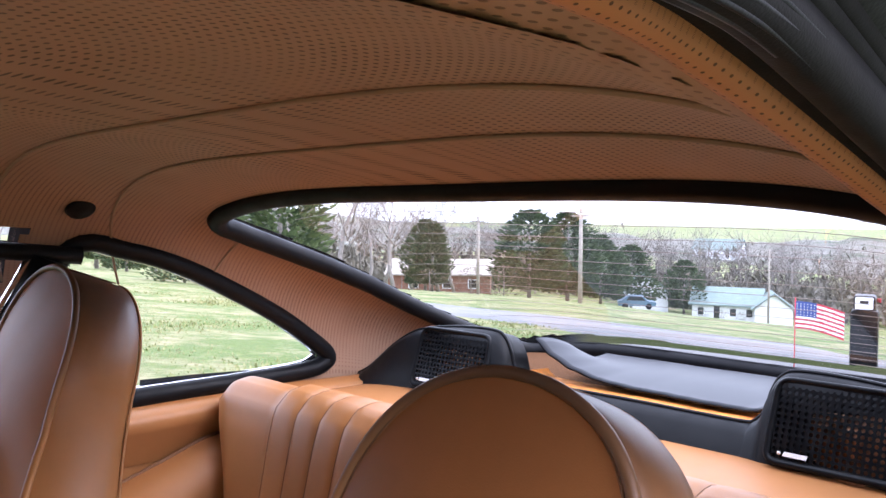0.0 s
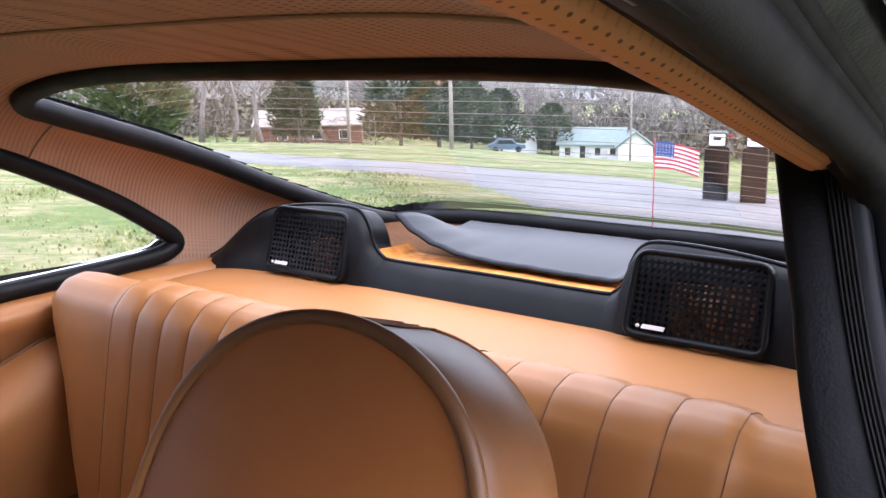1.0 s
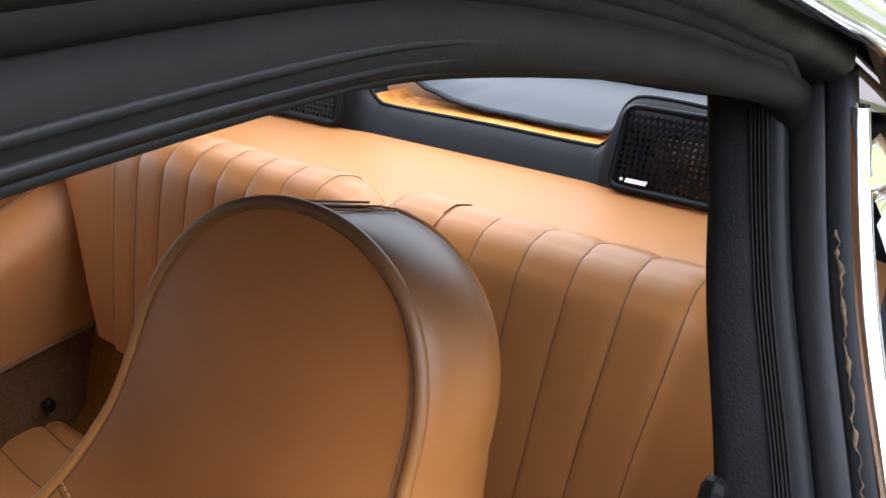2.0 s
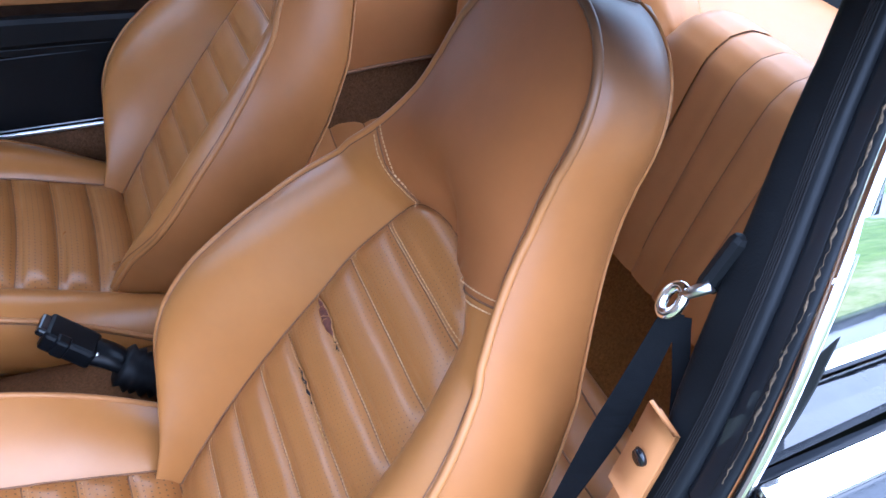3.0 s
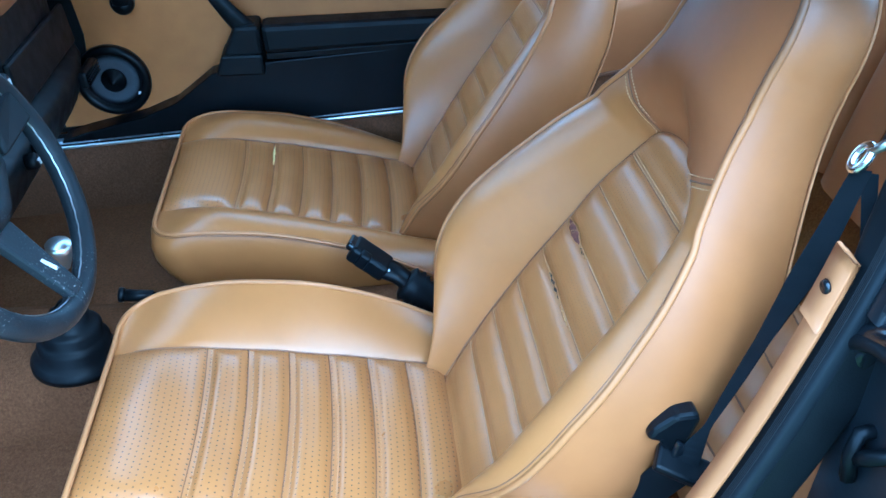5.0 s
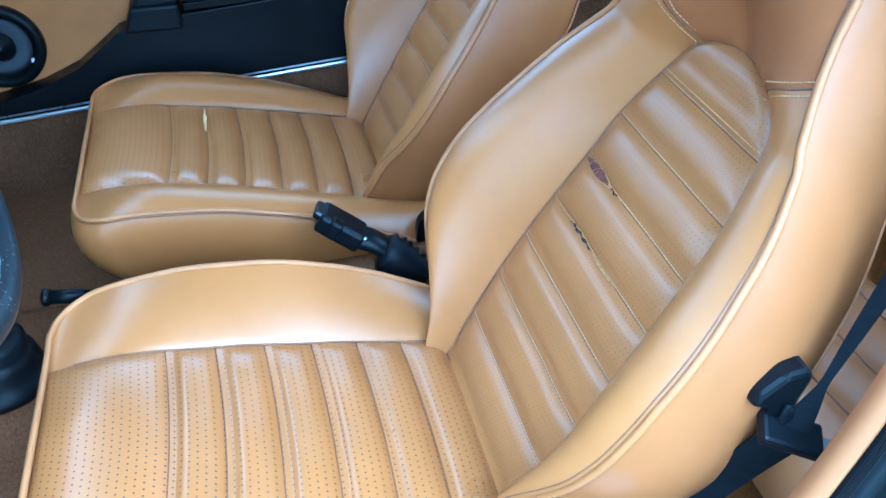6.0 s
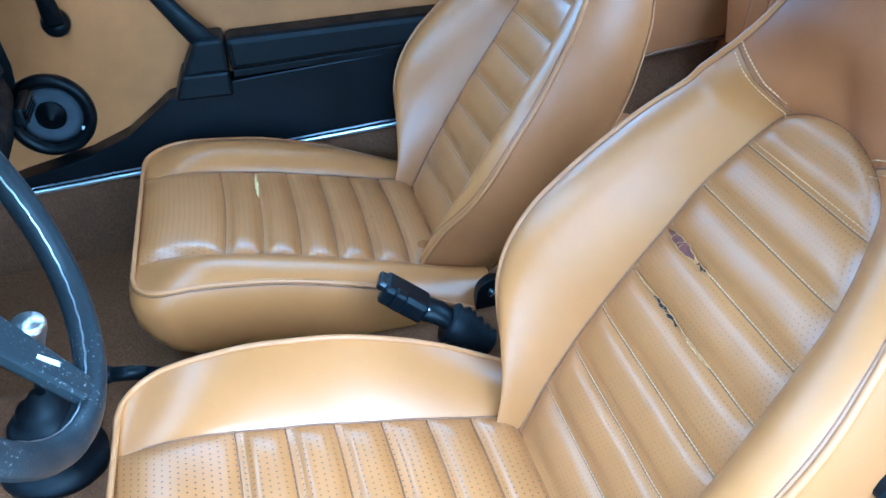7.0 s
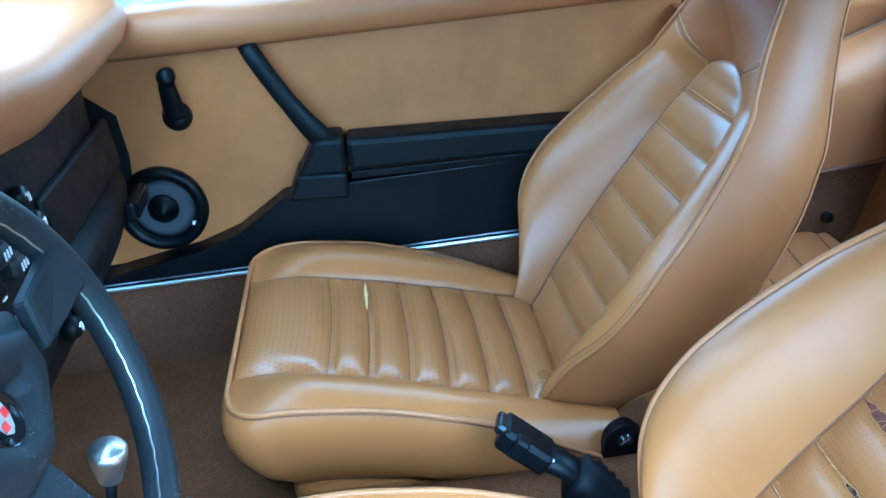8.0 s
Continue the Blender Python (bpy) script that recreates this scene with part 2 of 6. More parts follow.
def box(size, at, bevel=0.005, turn=None, segments=2):
    bm = bmesh.new()
    bmesh.ops.create_cube(bm, size=1)
    bmesh.ops.scale(bm, verts=bm.verts, vec=size)
    if bevel:
        bmesh.ops.bevel(bm, geom=bm.edges[:], offset=bevel, segments=segments, profile=0.5, affect="EDGES")
    if turn is not None:
        bmesh.ops.transform(bm, verts=bm.verts, matrix=turn.to_3x3().to_4x4())
    bmesh.ops.translate(bm, verts=bm.verts, vec=at)
    return bm


def lathe(profile, at, axis, sides=32):
    """Turns (radius, height) pairs about an axis through a point."""
    q = V((0, 0, 1)).rotation_difference(V(axis))
    verts = []
    for r, h in profile:
        for k in range(sides):
            w = 2 * math.pi * k / sides
            verts.append(V(at) + q @ V((r * math.cos(w), r * math.sin(w), h)))
    faces = grid_faces(len(profile), sides, True)
    faces += [tuple(reversed(range(sides))), tuple(range((len(profile) - 1) * sides, len(profile) * sides))]
    return verts, faces


def turned(name, profile, at, axis, material, parent, label="", sides=32):
    v, f = lathe(profile, at, axis, sides)
    return solid(name, v, f, material, parent, label)


def prism(outline, depth, to_world):
    """A plate from a 2D outline: front and back faces and a rim; to_world maps (a, b, d)."""
    n = len(outline)
    verts = [to_world(a, b, 0.0) for a, b in outline] + [to_world(a, b, depth) for a, b in outline]
    faces = [tuple(range(n)), tuple(reversed(range(n, 2 * n)))]
    faces += [(i, i + n, (i + 1) % n + n, (i + 1) % n) for i in range(n)]
    return verts, faces


def plate(name, outline, depth, to_world, material, parent, label="", bevel=0.0):
    v, f = prism(outline, depth, to_world)
    bm = bmesh.new()
    vs = [bm.verts.new(p) for p in v]
    for face in f:
        bm.faces.new([vs[i] for i in face])
    bmesh.ops.recalc_face_normals(bm, faces=bm.faces)
    if bevel:
        bmesh.ops.bevel(bm, geom=bm.edges[:], offset=bevel, segments=2, profile=0.5, affect="EDGES", clamp_overlap=True)
    return part(name, bm, material, parent, label)


def lerp_table(x, *pairs):
    xs, ys = zip(*pairs)
    return float(np.interp(x, xs, ys))


def smooth_table(x, *pairs):
    """A table read as the mean of a short stretch, for forms with no corners."""
    xs, ys = zip(*pairs)
    return float(np.mean(np.interp(np.linspace(x - 0.032, x + 0.032, 11), xs, ys)))


def ease(t):
    t = min(1.0, max(0.0, t))
    return t * t * (3 - 2 * t)


def rounded(points, r, steps=5, closed=True):
    """Rounds the corners of a 2D or 3D line."""
    pts = [V(p) for p in points]
    out, n = [], len(pts)
    for i, p in enumerate(pts):
        if not closed and i in (0, n - 1):
            out.append(p)
            continue
        a, b = pts[i - 1], pts[(i + 1) % n]
        da, db = min(r, (a - p).length * 0.45), min(r, (b - p).length * 0.45)
        s, e = p + (a - p).normalized() * da, p + (b - p).normalized() * db
        for k in range(steps + 1):
            t = k / steps
            out.append(s * (1 - t) ** 2 + p * 2 * t * (1 - t) + e * t * t)
    return out


def spline(points, steps=8, closed=False):
    """A Catmull-Rom line through the points."""
    pts = [V(p) for p in points]
    n, out = len(pts), []
    for i in range(n if closed else n - 1):
        p0 = pts[i - 1] if closed or i else pts[0] * 2 - pts[1]
        p1, p2 = pts[i], pts[(i + 1) % n]
        p3 = pts[(i + 2) % n] if closed or i + 2 < n else p2 * 2 - p1
        for k in range(steps):
            t = k / steps
            out.append(0.5 * (2 * p1 + (p2 - p0) * t + (2 * p0 - 5 * p1 + 4 * p2 - p3) * t * t + (3 * p1 - p0 - 3 * p2 + p3) * t ** 3))
    if not closed:
        out.append(pts[-1])
    return out


def inside(p, poly):
    x, y, hit = p[0], p[1], False
    for (x0, y0), (x1, y1) in zip(poly, poly[1:] + poly[:1]):
        if (y0 > y) != (y1 > y) and x < (x1 - x0) * (y - y0) / (y1 - y0) + x0:
            hit = not hit
    return hit


FLOOR = 0.335

# ---- front seats ----
SPINE_0 = V((0, 0.1625, 0.447))
LOW, HIGH = V((0, math.sin(radians(35.5)), math.cos(radians(35.5)))), V((0, math.sin(radians(20)), math.cos(radians(20))))
SPINE_TURN, SPINE_TOP = 0.48, 0.794
PLEAT = 0.0672
BACK_SEAMS = [0.049 + PLEAT * k for k in range(7)]
DOME = 0.524


def spine(v):
    """The backrest's middle line and its forward normal."""
    t = ease((v - 0.40) / 0.2)
    d = (LOW * (1 - t) + HIGH * t).normalized()
    if v <= SPINE_TURN:
        p = SPINE_0 + LOW * v
    else:
        p = SPINE_0 + LOW * SPINE_TURN + HIGH * (v - SPINE_TURN)
    return p, V((0, -d.z, d.y))


def back_width(v):
    if v < 0.66:
        return smooth_table(v, (-0.1, 0.14), (0.0, 0.16), (0.05, 0.184), (0.1, 0.22), (0.15, 0.242), (0.2, 0.25), (0.25, 0.252), (0.32, 0.248), (0.42, 0.224), (0.5, 0.184), (0.56, 0.148), (0.62, 0.126), (0.66, 0.118))
    t = (v - 0.66) / (SPINE_TOP - 0.66)
    return 0.118 * max(0.0, 1 - t ** 2.6) ** 0.5


def back_edge(v, u=1.0):
    swell = smooth_table(v, (-0.1, -0.03), (0.0, -0.02), (0.05, -0.002), (0.1, 0.02), (0.15, 0.033), (0.22, 0.032), (0.36, 0.012), (0.46, 0.0))
    return swell * (1.5 if u < 0 else 0.1) + lerp_table(v, (-0.1, 0.04), (0.05, 0.058), (0.25, 0.062), (0.5, 0.05), (0.62, 0.03), (0.77, 0.025))


class Back:
    """The padded front of one backrest: cx its middle, rise the insert's lift, tilt the slope of the cross seams."""

    def __init__(self, cx, rise, tilt, lean, reach):
        self.cx, self.rise, self.tilt, self.slant, self.reach = cx, rise, tilt, lean, reach

    def spine(self, v):
        p, n = spine(v)
        return p + HIGH * (self.reach * ease((v - 0.45) / 0.35)), n

    def inner(self, v):
        v -= self.rise
        if v >= DOME:
            return 0.0
        w = smooth_table(v, (-0.1, 0.13), (0.0, 0.142), (0.05, 0.15), (0.11, 0.155), (0.17, 0.153), (0.25, 0.145), (0.32, 0.136), (0.39, 0.128), (0.45, 0.106), (0.56, 0.066))
        return w * max(0.0, 1 - max(0.0, (v - 0.46) / (DOME - 0.46)) ** 3) ** 0.5

    def top_of(self, u):
        """How high the insert's dome reaches at u."""
        lo, hi = 0.42, DOME
        for _ in range(24):
            m = (lo + hi) / 2
            lo, hi = (m, hi) if self.inner(m + self.rise) > abs(u) else (lo, m)
        return lo + self.rise

    def front(self, u, v):
        w, ui, e = back_width(v), self.inner(v), back_edge(v, u)
        r = v - self.rise
        soft = 0.0012 * noise.noise(V((u * 16 + self.cx * 9, v * 11, 2.0)))
        if abs(u) <= ui and ui > 0:
            k = (r + self.tilt * u - BACK_SEAMS[0]) / PLEAT
            f = k - math.floor(k)
            if r + self.tilt * u < BACK_SEAMS[-1]:
                puff = 0.0012 + 0.0085 * (1 - abs(2 * min(1.0, max(0.0, (f - 0.1) / 0.9)) - 1) ** 3.2) + 0.003 * math.exp(-(((f - 0.05) / 0.035) ** 2))
            else:
                t = max(0.0, (r - BACK_SEAMS[-1]) / (DOME - BACK_SEAMS[-1]))
                puff = 0.0012 + 0.009 * (1 - abs(2 * t - 1) ** 3.5) if t < 1 else 0.0
            return puff * (1 - (abs(u) / ui) ** 9) + soft
        q = min(1.0, (abs(u) - ui) / max(1e-4, w - ui))
        head = ease((r - DOME) / 0.09)
        c = lerp_table(r, (-0.1, 0.02), (0.0, 0.034), (0.1, 0.044), (0.2, 0.046), (0.3, 0.042), (0.4, 0.032), (0.48, 0.022), (0.54, 0.012))
        bol = e * q ** 1.2 + c * math.sin(math.pi * q ** 0.92) ** 0.9
        crown = 0.05 - 0.024 * ease((v - 0.62) / (SPINE_TOP - 0.62))
        pad = crown + (e - crown) * q ** 2.5
        return bol * (1 - head) + pad * head + soft * (1 - q)

    def lean(self, v):
        return self.cx + lerp_table(v, (0.0, 0.0), (0.5, self.slant[0]), (0.79, self.slant[1]))

    def point(self, u, v, lift=0.0):
        p, n = self.spine(v)
        return V((self.lean(v) + u, p.y, p.z)) + n * (self.front(u, v) + lift)

    def on_insert(self, s, r, lift=0.0):
        """s from -1 to 1 across the insert, r the seam's height at its middle."""
        u = 0.0
        for _ in range(4):
            u = s * self.inner(r - self.tilt * u)
        return self.point(u, r - self.tilt * u, lift), (u + 1, r + 1)

    def yoke(self, q):
        """The seam between bolster and head, q from the insert's shoulder to the piping."""
        return 0.508 + self.rise + 0.042 * q


CUSHION_FRONT, CUSHION_BACK = -0.352, 0.24


def cushion_width(y):
    r, d = 0.06, y - CUSHION_FRONT
    return 0.252 - (r - math.sqrt(max(0.0, r * r - (r - d) ** 2)) if d < r else 0.0)


def cushion_inner(y):
    return min(lerp_table(y, (-0.352, 0.14), (-0.21, 0.15), (0.0, 0.16), (0.24, 0.168)), cushion_width(y) - 0.02)


def cushion_edge(y, worn=1.0):
    """The piping's height; the driver's inner side (worn 0) has kept its full padding."""
    full = smooth_table(y, (-0.352, 0.564), (-0.27, 0.582), (-0.18, 0.585), (-0.066, 0.566), (0.0, 0.542), (0.055, 0.517), (0.11, 0.484), (0.15, 0.456), (0.24, 0.40))
    flat = smooth_table(y, (-0.352, 0.562), (-0.27, 0.566), (-0.18, 0.552), (-0.128, 0.542), (-0.02, 0.505), (0.04, 0.478), (0.11, 0.436), (0.174, 0.396), (0.24, 0.37))
    return full + (flat - full) * worn


def cushion_base(y):
    return smooth_table(y, (-0.352, 0.552), (-0.29, 0.556), (-0.207, 0.537), (-0.089, 0.503), (0.031, 0.466), (0.15, 0.425), (0.24, 0.405))


def wear_at(cx, u):
    return 0.0 if cx > 0 and u < 0 else 1.0


ROW = 0.0597
SEAMS = [-0.21 + ROW * k for k in range(8)]


def cushion_top(cx, u, y):
    worn = wear_at(cx, u)
    w, ui, e, b = cushion_width(y), cushion_inner(y), cushion_edge(y, worn), cushion_base(y)
    soft = 0.002 * noise.noise(V((u * 13, y * 13, 5.0)))
    if abs(u) <= ui:
        bow = y + 0.006 * (u / 0.16) ** 2
        if bow < SEAMS[0]:
            t = (bow - CUSHION_FRONT) / (SEAMS[0] - CUSHION_FRONT)
            puff = 0.012 * (1 - abs(2 * t - 1) ** 5)
        else:
            k = (bow - SEAMS[0]) / ROW
            f = k - math.floor(k)
            puff = 0.012 * (1 - abs(2 * min(1.0, max(0.0, (f - 0.12) / 0.88)) - 1) ** 2.8) + 0.003 * math.exp(-(((f - 0.06) / 0.035) ** 2))
        return b + puff * (1 - (abs(u) / ui) ** 10) + soft
    q = min(1.0, (abs(u) - ui) / max(1e-4, w - ui))
    front = ease((y - CUSHION_FRONT) / 0.14)
    roll = (0.014 + 0.014 * worn) * front * math.sin(math.pi * q ** 0.85) ** 0.85
    return b + (e - b) * q ** 1.5 + roll + soft * (1 - q)


def cushion_point(cx, u, y, lift=0.0):
    return V((cx + u, y, cushion_top(cx, u, y) + lift))


def stitches(name, line, material, parent, dash=0.0034, gap=0.0022, r=0.0007):
    """A row of short sewn stitches along a line, one mesh."""
    pts = [V(p) for p in line]
    verts, faces, run, on, start = [], [], 0.0, True, pts[0]
    here = pts[0]
    for p in pts[1:]:
        left = (p - here).length
        d = (p - here).normalized()
        while left > 0:
            need = (dash if on else gap) - run
            step = min(need, left)
            here, left, run = here + d * step, left - step, run + step
            if run >= (dash if on else gap) - 1e-9:
                if on:
                    s = d.cross(V((0, 0.4, 1))).normalized() * r
                    u = s.cross(d).normalized() * r
                    n = len(verts)
                    verts += [start - s - u * 0.5, start + s - u * 0.5, start + u, here - s - u * 0.5, here + s - u * 0.5, here + u]
                    faces += [(n, n + 1, n + 4, n + 3), (n + 1, n + 2, n + 5, n + 4), (n + 2, n, n + 3, n + 5), (n, n + 2, n + 1), (n + 3, n + 4, n + 5)]
                on, run, start = not on, 0.0, here
        here = p
    return solid(name, verts, faces, material, parent, smooth=False)


def split(path, width, point, name, parent, material, lip=True, label="", frays=0):
    """A tear in a cover: a spindle of what lies under it, with curled lips and loose threads."""
    n = len(path)
    verts, lips = [], ([], [])
    for i, (u, r) in enumerate(path):
        a, b = path[max(0, i - 1)], path[min(n - 1, i + 1)]
        d = V((b[0] - a[0], b[1] - a[1])).normalized()
        t = i / (n - 1)
        w = width * math.sin(math.pi * min(1, max(0.02, t))) ** 0.7 * (0.85 + 0.25 * random.random())
        for s in (-1, -0.4, 0.4, 1):
            verts.append(point(u - d.y * w * s, r + d.x * w * s, 0.0026))
        for k, s in ((0, -1.1), (1, 1.1)):
            lips[k].append(point(u - d.y * w * s, r + d.x * w * s, 0.0028))
    ob = solid(name, verts, grid_faces(n, 4), material, parent, label)
    if lip:
        for line in lips:
            tube("torn_lip", line, [0.0005 + 0.0006 * random.random() for _ in line], lip_leather, ob, sides=5)
    for k in range(frays):
        i = random.randint(1, n - 2)
        a, b = lips[0][i], lips[1][min(n - 1, i + random.randint(0, 2))]
        mid = a.lerp(b, 0.5) + V((0, -0.0016, 0.0012))
        tube("fray", [a, mid, a.lerp(b, random.uniform(0.6, 1.1))], 0.00035, lip_leather, ob, sides=4)
    return ob


def mirrored(faces, side):
    return faces if side > 0 else [tuple(reversed(q)) for q in faces]


def front_seat(name, form, label, outer):
    cx = form.cx
    seat = thing(name, (cx, 0, FLOOR), label, "seat", "front seats")
    # cushion
    cushion = part("cushion", box((0.42, 0.42, 0.05), (cx, -0.08, 0.37), 0.02), seat_leather, seat)
    ys = [CUSHION_FRONT + 0.005 * k for k in range(13)]
    ys += [ys[-1] + (SEAMS[0] - ys[-1]) * k / 8 for k in range(1, 9)]
    for k in range(7):
        ys += [SEAMS[k] + ROW * i / 10 for i in range(1, 11)]
    ys = [y for y in ys if y < CUSHION_BACK]
    for side in (-1, 1):
        verts = []
        for y in ys:
            w, ui = cushion_width(y), cushion_inner(y)
            verts += [cushion_point(cx, side * (ui + (w - ui) * j / 20), y) for j in range(21)]
        solid("bolster", verts, mirrored(grid_faces(len(ys), 21), side), seat_leather, cushion)
    edges = [CUSHION_FRONT, *SEAMS]
    for a, b in zip(edges, edges[1:]):
        rows, verts, uvs = 16 if a > -0.3 else 22, [], []
        for i in range(rows):
            r = a + (b - a) * i / (rows - 1)
            for j in range(31):
                s = 2 * j / 30 - 1
                y = r - 0.006 * s * s * (0.0 if r <= CUSHION_FRONT else 1.0)
                u = s * cushion_inner(y)
                verts.append(cushion_point(cx, u, max(CUSHION_FRONT, y)))
                uvs.append((u + 1, r + 1))
        solid("pleat", verts, grid_faces(rows, 31), seat_perforated, cushion, "", uvs)
    for y0 in SEAMS[:-1]:
        line = [cushion_point(cx, 0.985 * s * cushion_inner(y0), y0 - 0.006 * s * s + 0.0008, 0.0004) for s in [k / 15 - 1 for k in range(31)]]
        tube("seam", line, 0.0009, dark_thread, cushion, sides=5)
        stitches("stitching", [cushion_point(cx, 0.97 * s * cushion_inner(y0), y0 - 0.006 * s * s + 0.0075, 0.0002) for s in [k / 15 - 1 for k in range(31)]], thread, cushion)
    for side in (-1, 1):
        line = [cushion_point(cx, side * (cushion_inner(y) + 0.0005), y, -0.0006) for y in ys[6:]]
        tube("insert_seam", line, 0.0016, dark_thread, cushion, sides=5)
    left, right = wear_at(cx, -1), wear_at(cx, 1)
    line = [(cx - cushion_width(y), y, cushion_edge(y, left)) for y in reversed(ys)]
    line += [(cx + cushion_width(CUSHION_FRONT) * t / 6, CUSHION_FRONT, cushion_edge(CUSHION_FRONT)) for t in range(-5, 6)]
    line += [(cx + cushion_width(y), y, cushion_edge(y, right)) for y in ys]
    tube("piping", line, 0.0042, piping_leather, cushion, sides=8)
    tube("piping_seam", [(cx + (x - cx) * 1.012, y * 1.008 if y < 0 else y, z - 0.0048) for x, y, z in line], 0.0009, dark_thread, cushion, sides=5)
    verts = []
    drops = ((0.0, 0.0), (0.006, 0.012), (0.010, 0.035), (0.009, 0.065), (0.002, 0.095), (-0.009, 0.125), (-0.026, 0.15), (-0.04, 0.165))
    for out, drop in drops:
        for x, y, z in line:
            k = 1 + out / 0.25
            verts.append((cx + (x - cx) * k, y * k if y < 0 else y, max(FLOOR + 0.045, z - drop)))
    solid("boxing", verts, grid_faces(len(drops), len(line)), seat_leather, cushion)
    # backrest: head above the yoke seams, bolsters below them, pleated insert between
    span, verts = 36, []
    shoulder = form.inner(form.yoke(0.0))
    for i in range(31):
        t = i / 30
        rise = math.sin(math.pi / 2 * t)
        for j in range(span + 1):
            c = 2 * j / span - 1
            if abs(c) > 0.44:
                q = (abs(c) - 0.44) / 0.56
                vb = form.yoke(q)
                ub = math.copysign(shoulder + (back_width(vb) - shoulder) * q, c)
            else:
                ub = shoulder * c / 0.44
                vb = max(form.yoke(0.0), form.top_of(ub))
            v = vb + (SPINE_TOP - vb) * rise
            k = ease(t * 1.6)
            full = back_width(v)
            u = (ub * (1 - k) + c * full * k) if abs(c) < 1 else math.copysign(full, c)
            verts.append(form.point(max(-full, min(full, u)), v))
    back = solid("backrest", verts, grid_faces(31, span + 1), shaded_head_leather, seat)
    for side in (-1, 1):
        rows, verts = 84, []
        for i in range(rows + 1):
            r = -0.1 + (0.608 + form.rise) * i / rows
            k = max(0.0, (r - 0.33 - form.rise) / 0.178)
            for j in range(23):
                q = j / 22
                v = r + 0.042 * q * k
                ui = form.inner(r)
                verts.append(form.point(side * (ui + (back_width(v) - ui) * q), v))
        solid("bolster", verts, mirrored(grid_faces(rows + 1, 23), side), seat_leather, back)
    marks = [-0.1 - form.rise, *BACK_SEAMS]
    for a, b in zip(marks, marks[1:]):
        verts, uvs = [], []
        for i in range(15):
            for j in range(29):
                p, uv = form.on_insert(2 * j / 28 - 1, form.rise + a + (b - a) * i / 14)
                verts.append(p)
                uvs.append(uv)
        solid("pleat", verts, grid_faces(15, 29), back_perforated, back, "", uvs)
    verts, uvs = [], []
    for i in range(26):
        for j in range(29):
            s = 2 * j / 28 - 1
            r = form.rise + BACK_SEAMS[-1] + (DOME - BACK_SEAMS[-1]) * math.sin(math.pi / 2 * i / 25)
            fade = 1 - ease(i / 18)
            u = 0.0
            for _ in range(4):
                u = s * form.inner(r - form.tilt * u * fade)
            verts.append(form.point(u, r - form.tilt * u * fade))
            uvs.append((u + 1, r + 1))
    solid("top_panel", verts, grid_faces(26, 29), back_perforated, back, "", uvs)
    for v in BACK_SEAMS:
        for dv in (0.001, 0.0072):
            line = [form.on_insert(0.97 * (k / 14 - 1), form.rise + v + dv, 0.0003)[0] for k in range(29)]
            stitches("stitching", line, thread, back, 0.0036, 0.0018, 0.0008)
        tube("seam", [form.on_insert(0.975 * (k / 14 - 1), form.rise + v - 0.0008, 0.0)[0] for k in range(29)], 0.0008, dark_thread, back, sides=5)
    rs = [-0.1 + (DOME + form.rise + 0.1) * math.sin(math.pi / 2 * k / 70) for k in range(71)]
    arch = [form.point(-form.inner(r) * 1.002, r, -0.0004) for r in rs] + [form.point(form.inner(r) * 1.002, r, -0.0004) for r in reversed(rs)]
    tube("insert_seam", arch, 0.0013, dark_thread, back, sides=6)
    vs = [-0.1 + 0.0075 * k for k in range(101)] + [0.65 + (SPINE_TOP - 0.65) * math.sin(math.pi / 2 * i / 26) for i in range(1, 27)]
    outline = [form.point(-back_width(v), v) for v in vs[:-1]] + [form.point(back_width(v), v) for v in reversed(vs)]
    tube("piping", outline, 0.0044, shaded_back_piping, back, sides=8)
    groove = [form.point(-max(0.0, back_width(v) - 0.0062), v, -0.0002) for v in vs[:-1]] + [form.point(max(0.0, back_width(v) - 0.0062), v, -0.0002) for v in reversed(vs)]
    tube("piping_seam", groove, 0.0009, dark_thread, back, sides=5)
    for side in (-1, 1):
        line = []
        for k in range(15):
            q = 0.02 + 0.94 * k / 14
            v = form.yoke(q)
            line.append((shoulder + (back_width(v) - shoulder) * q, v))
        tube("yoke_seam", [form.point(side * u, v, -0.0002) for u, v in line], 0.0012, dark_thread, back, sides=5)
        for dv in (-0.0075, 0.0075):
            stitches("stitching", [form.point(side * u, v + dv, 0.0003) for u, v in line], thread, back, 0.0038, 0.0016, 0.0009)
    ring, verts, rear = 28, [], []
    for v in vs:
        p, n = form.spine(v)
        w, e = back_width(v), back_edge(v)
        depth = lerp_table(v, (-0.1, 0.07), (0.1, 0.085), (0.4, 0.085), (0.6, 0.07), (0.77, 0.06))
        rear.append((v, p, n, depth))
        bulge = 0.004 * math.sin(math.pi * min(1.0, max(0.0, v / 0.7)))
        flank = [(w + 0.009 + bulge, 0.0), (w + 0.010 + bulge, -depth * 0.3), (w + 0.006, -depth * 0.6), (w - 0.002, -depth * 0.9), (w - 0.012, -depth)]
        sides = []
        for el in (e, back_edge(v, -1)):
            sec = [(w, el), (w + 0.004, el * 0.75 + 0.002), (w + 0.007 + bulge, el * 0.4)] + flank
            sides.append([(max(0.0, a) if w < 0.02 else a, b) for a, b in sec])
        mid = [(w * (1 - 2 * k / 13) * 0.95, -depth - 0.012 * (1 - (1 - 2 * k / 13) ** 2)) for k in range(1, 13)]
        for a, b in sides[0] + mid + [(-a, b) for a, b in reversed(sides[1])]:
            verts.append(V((form.lean(v) + a, p.y, p.z)) + n * b)
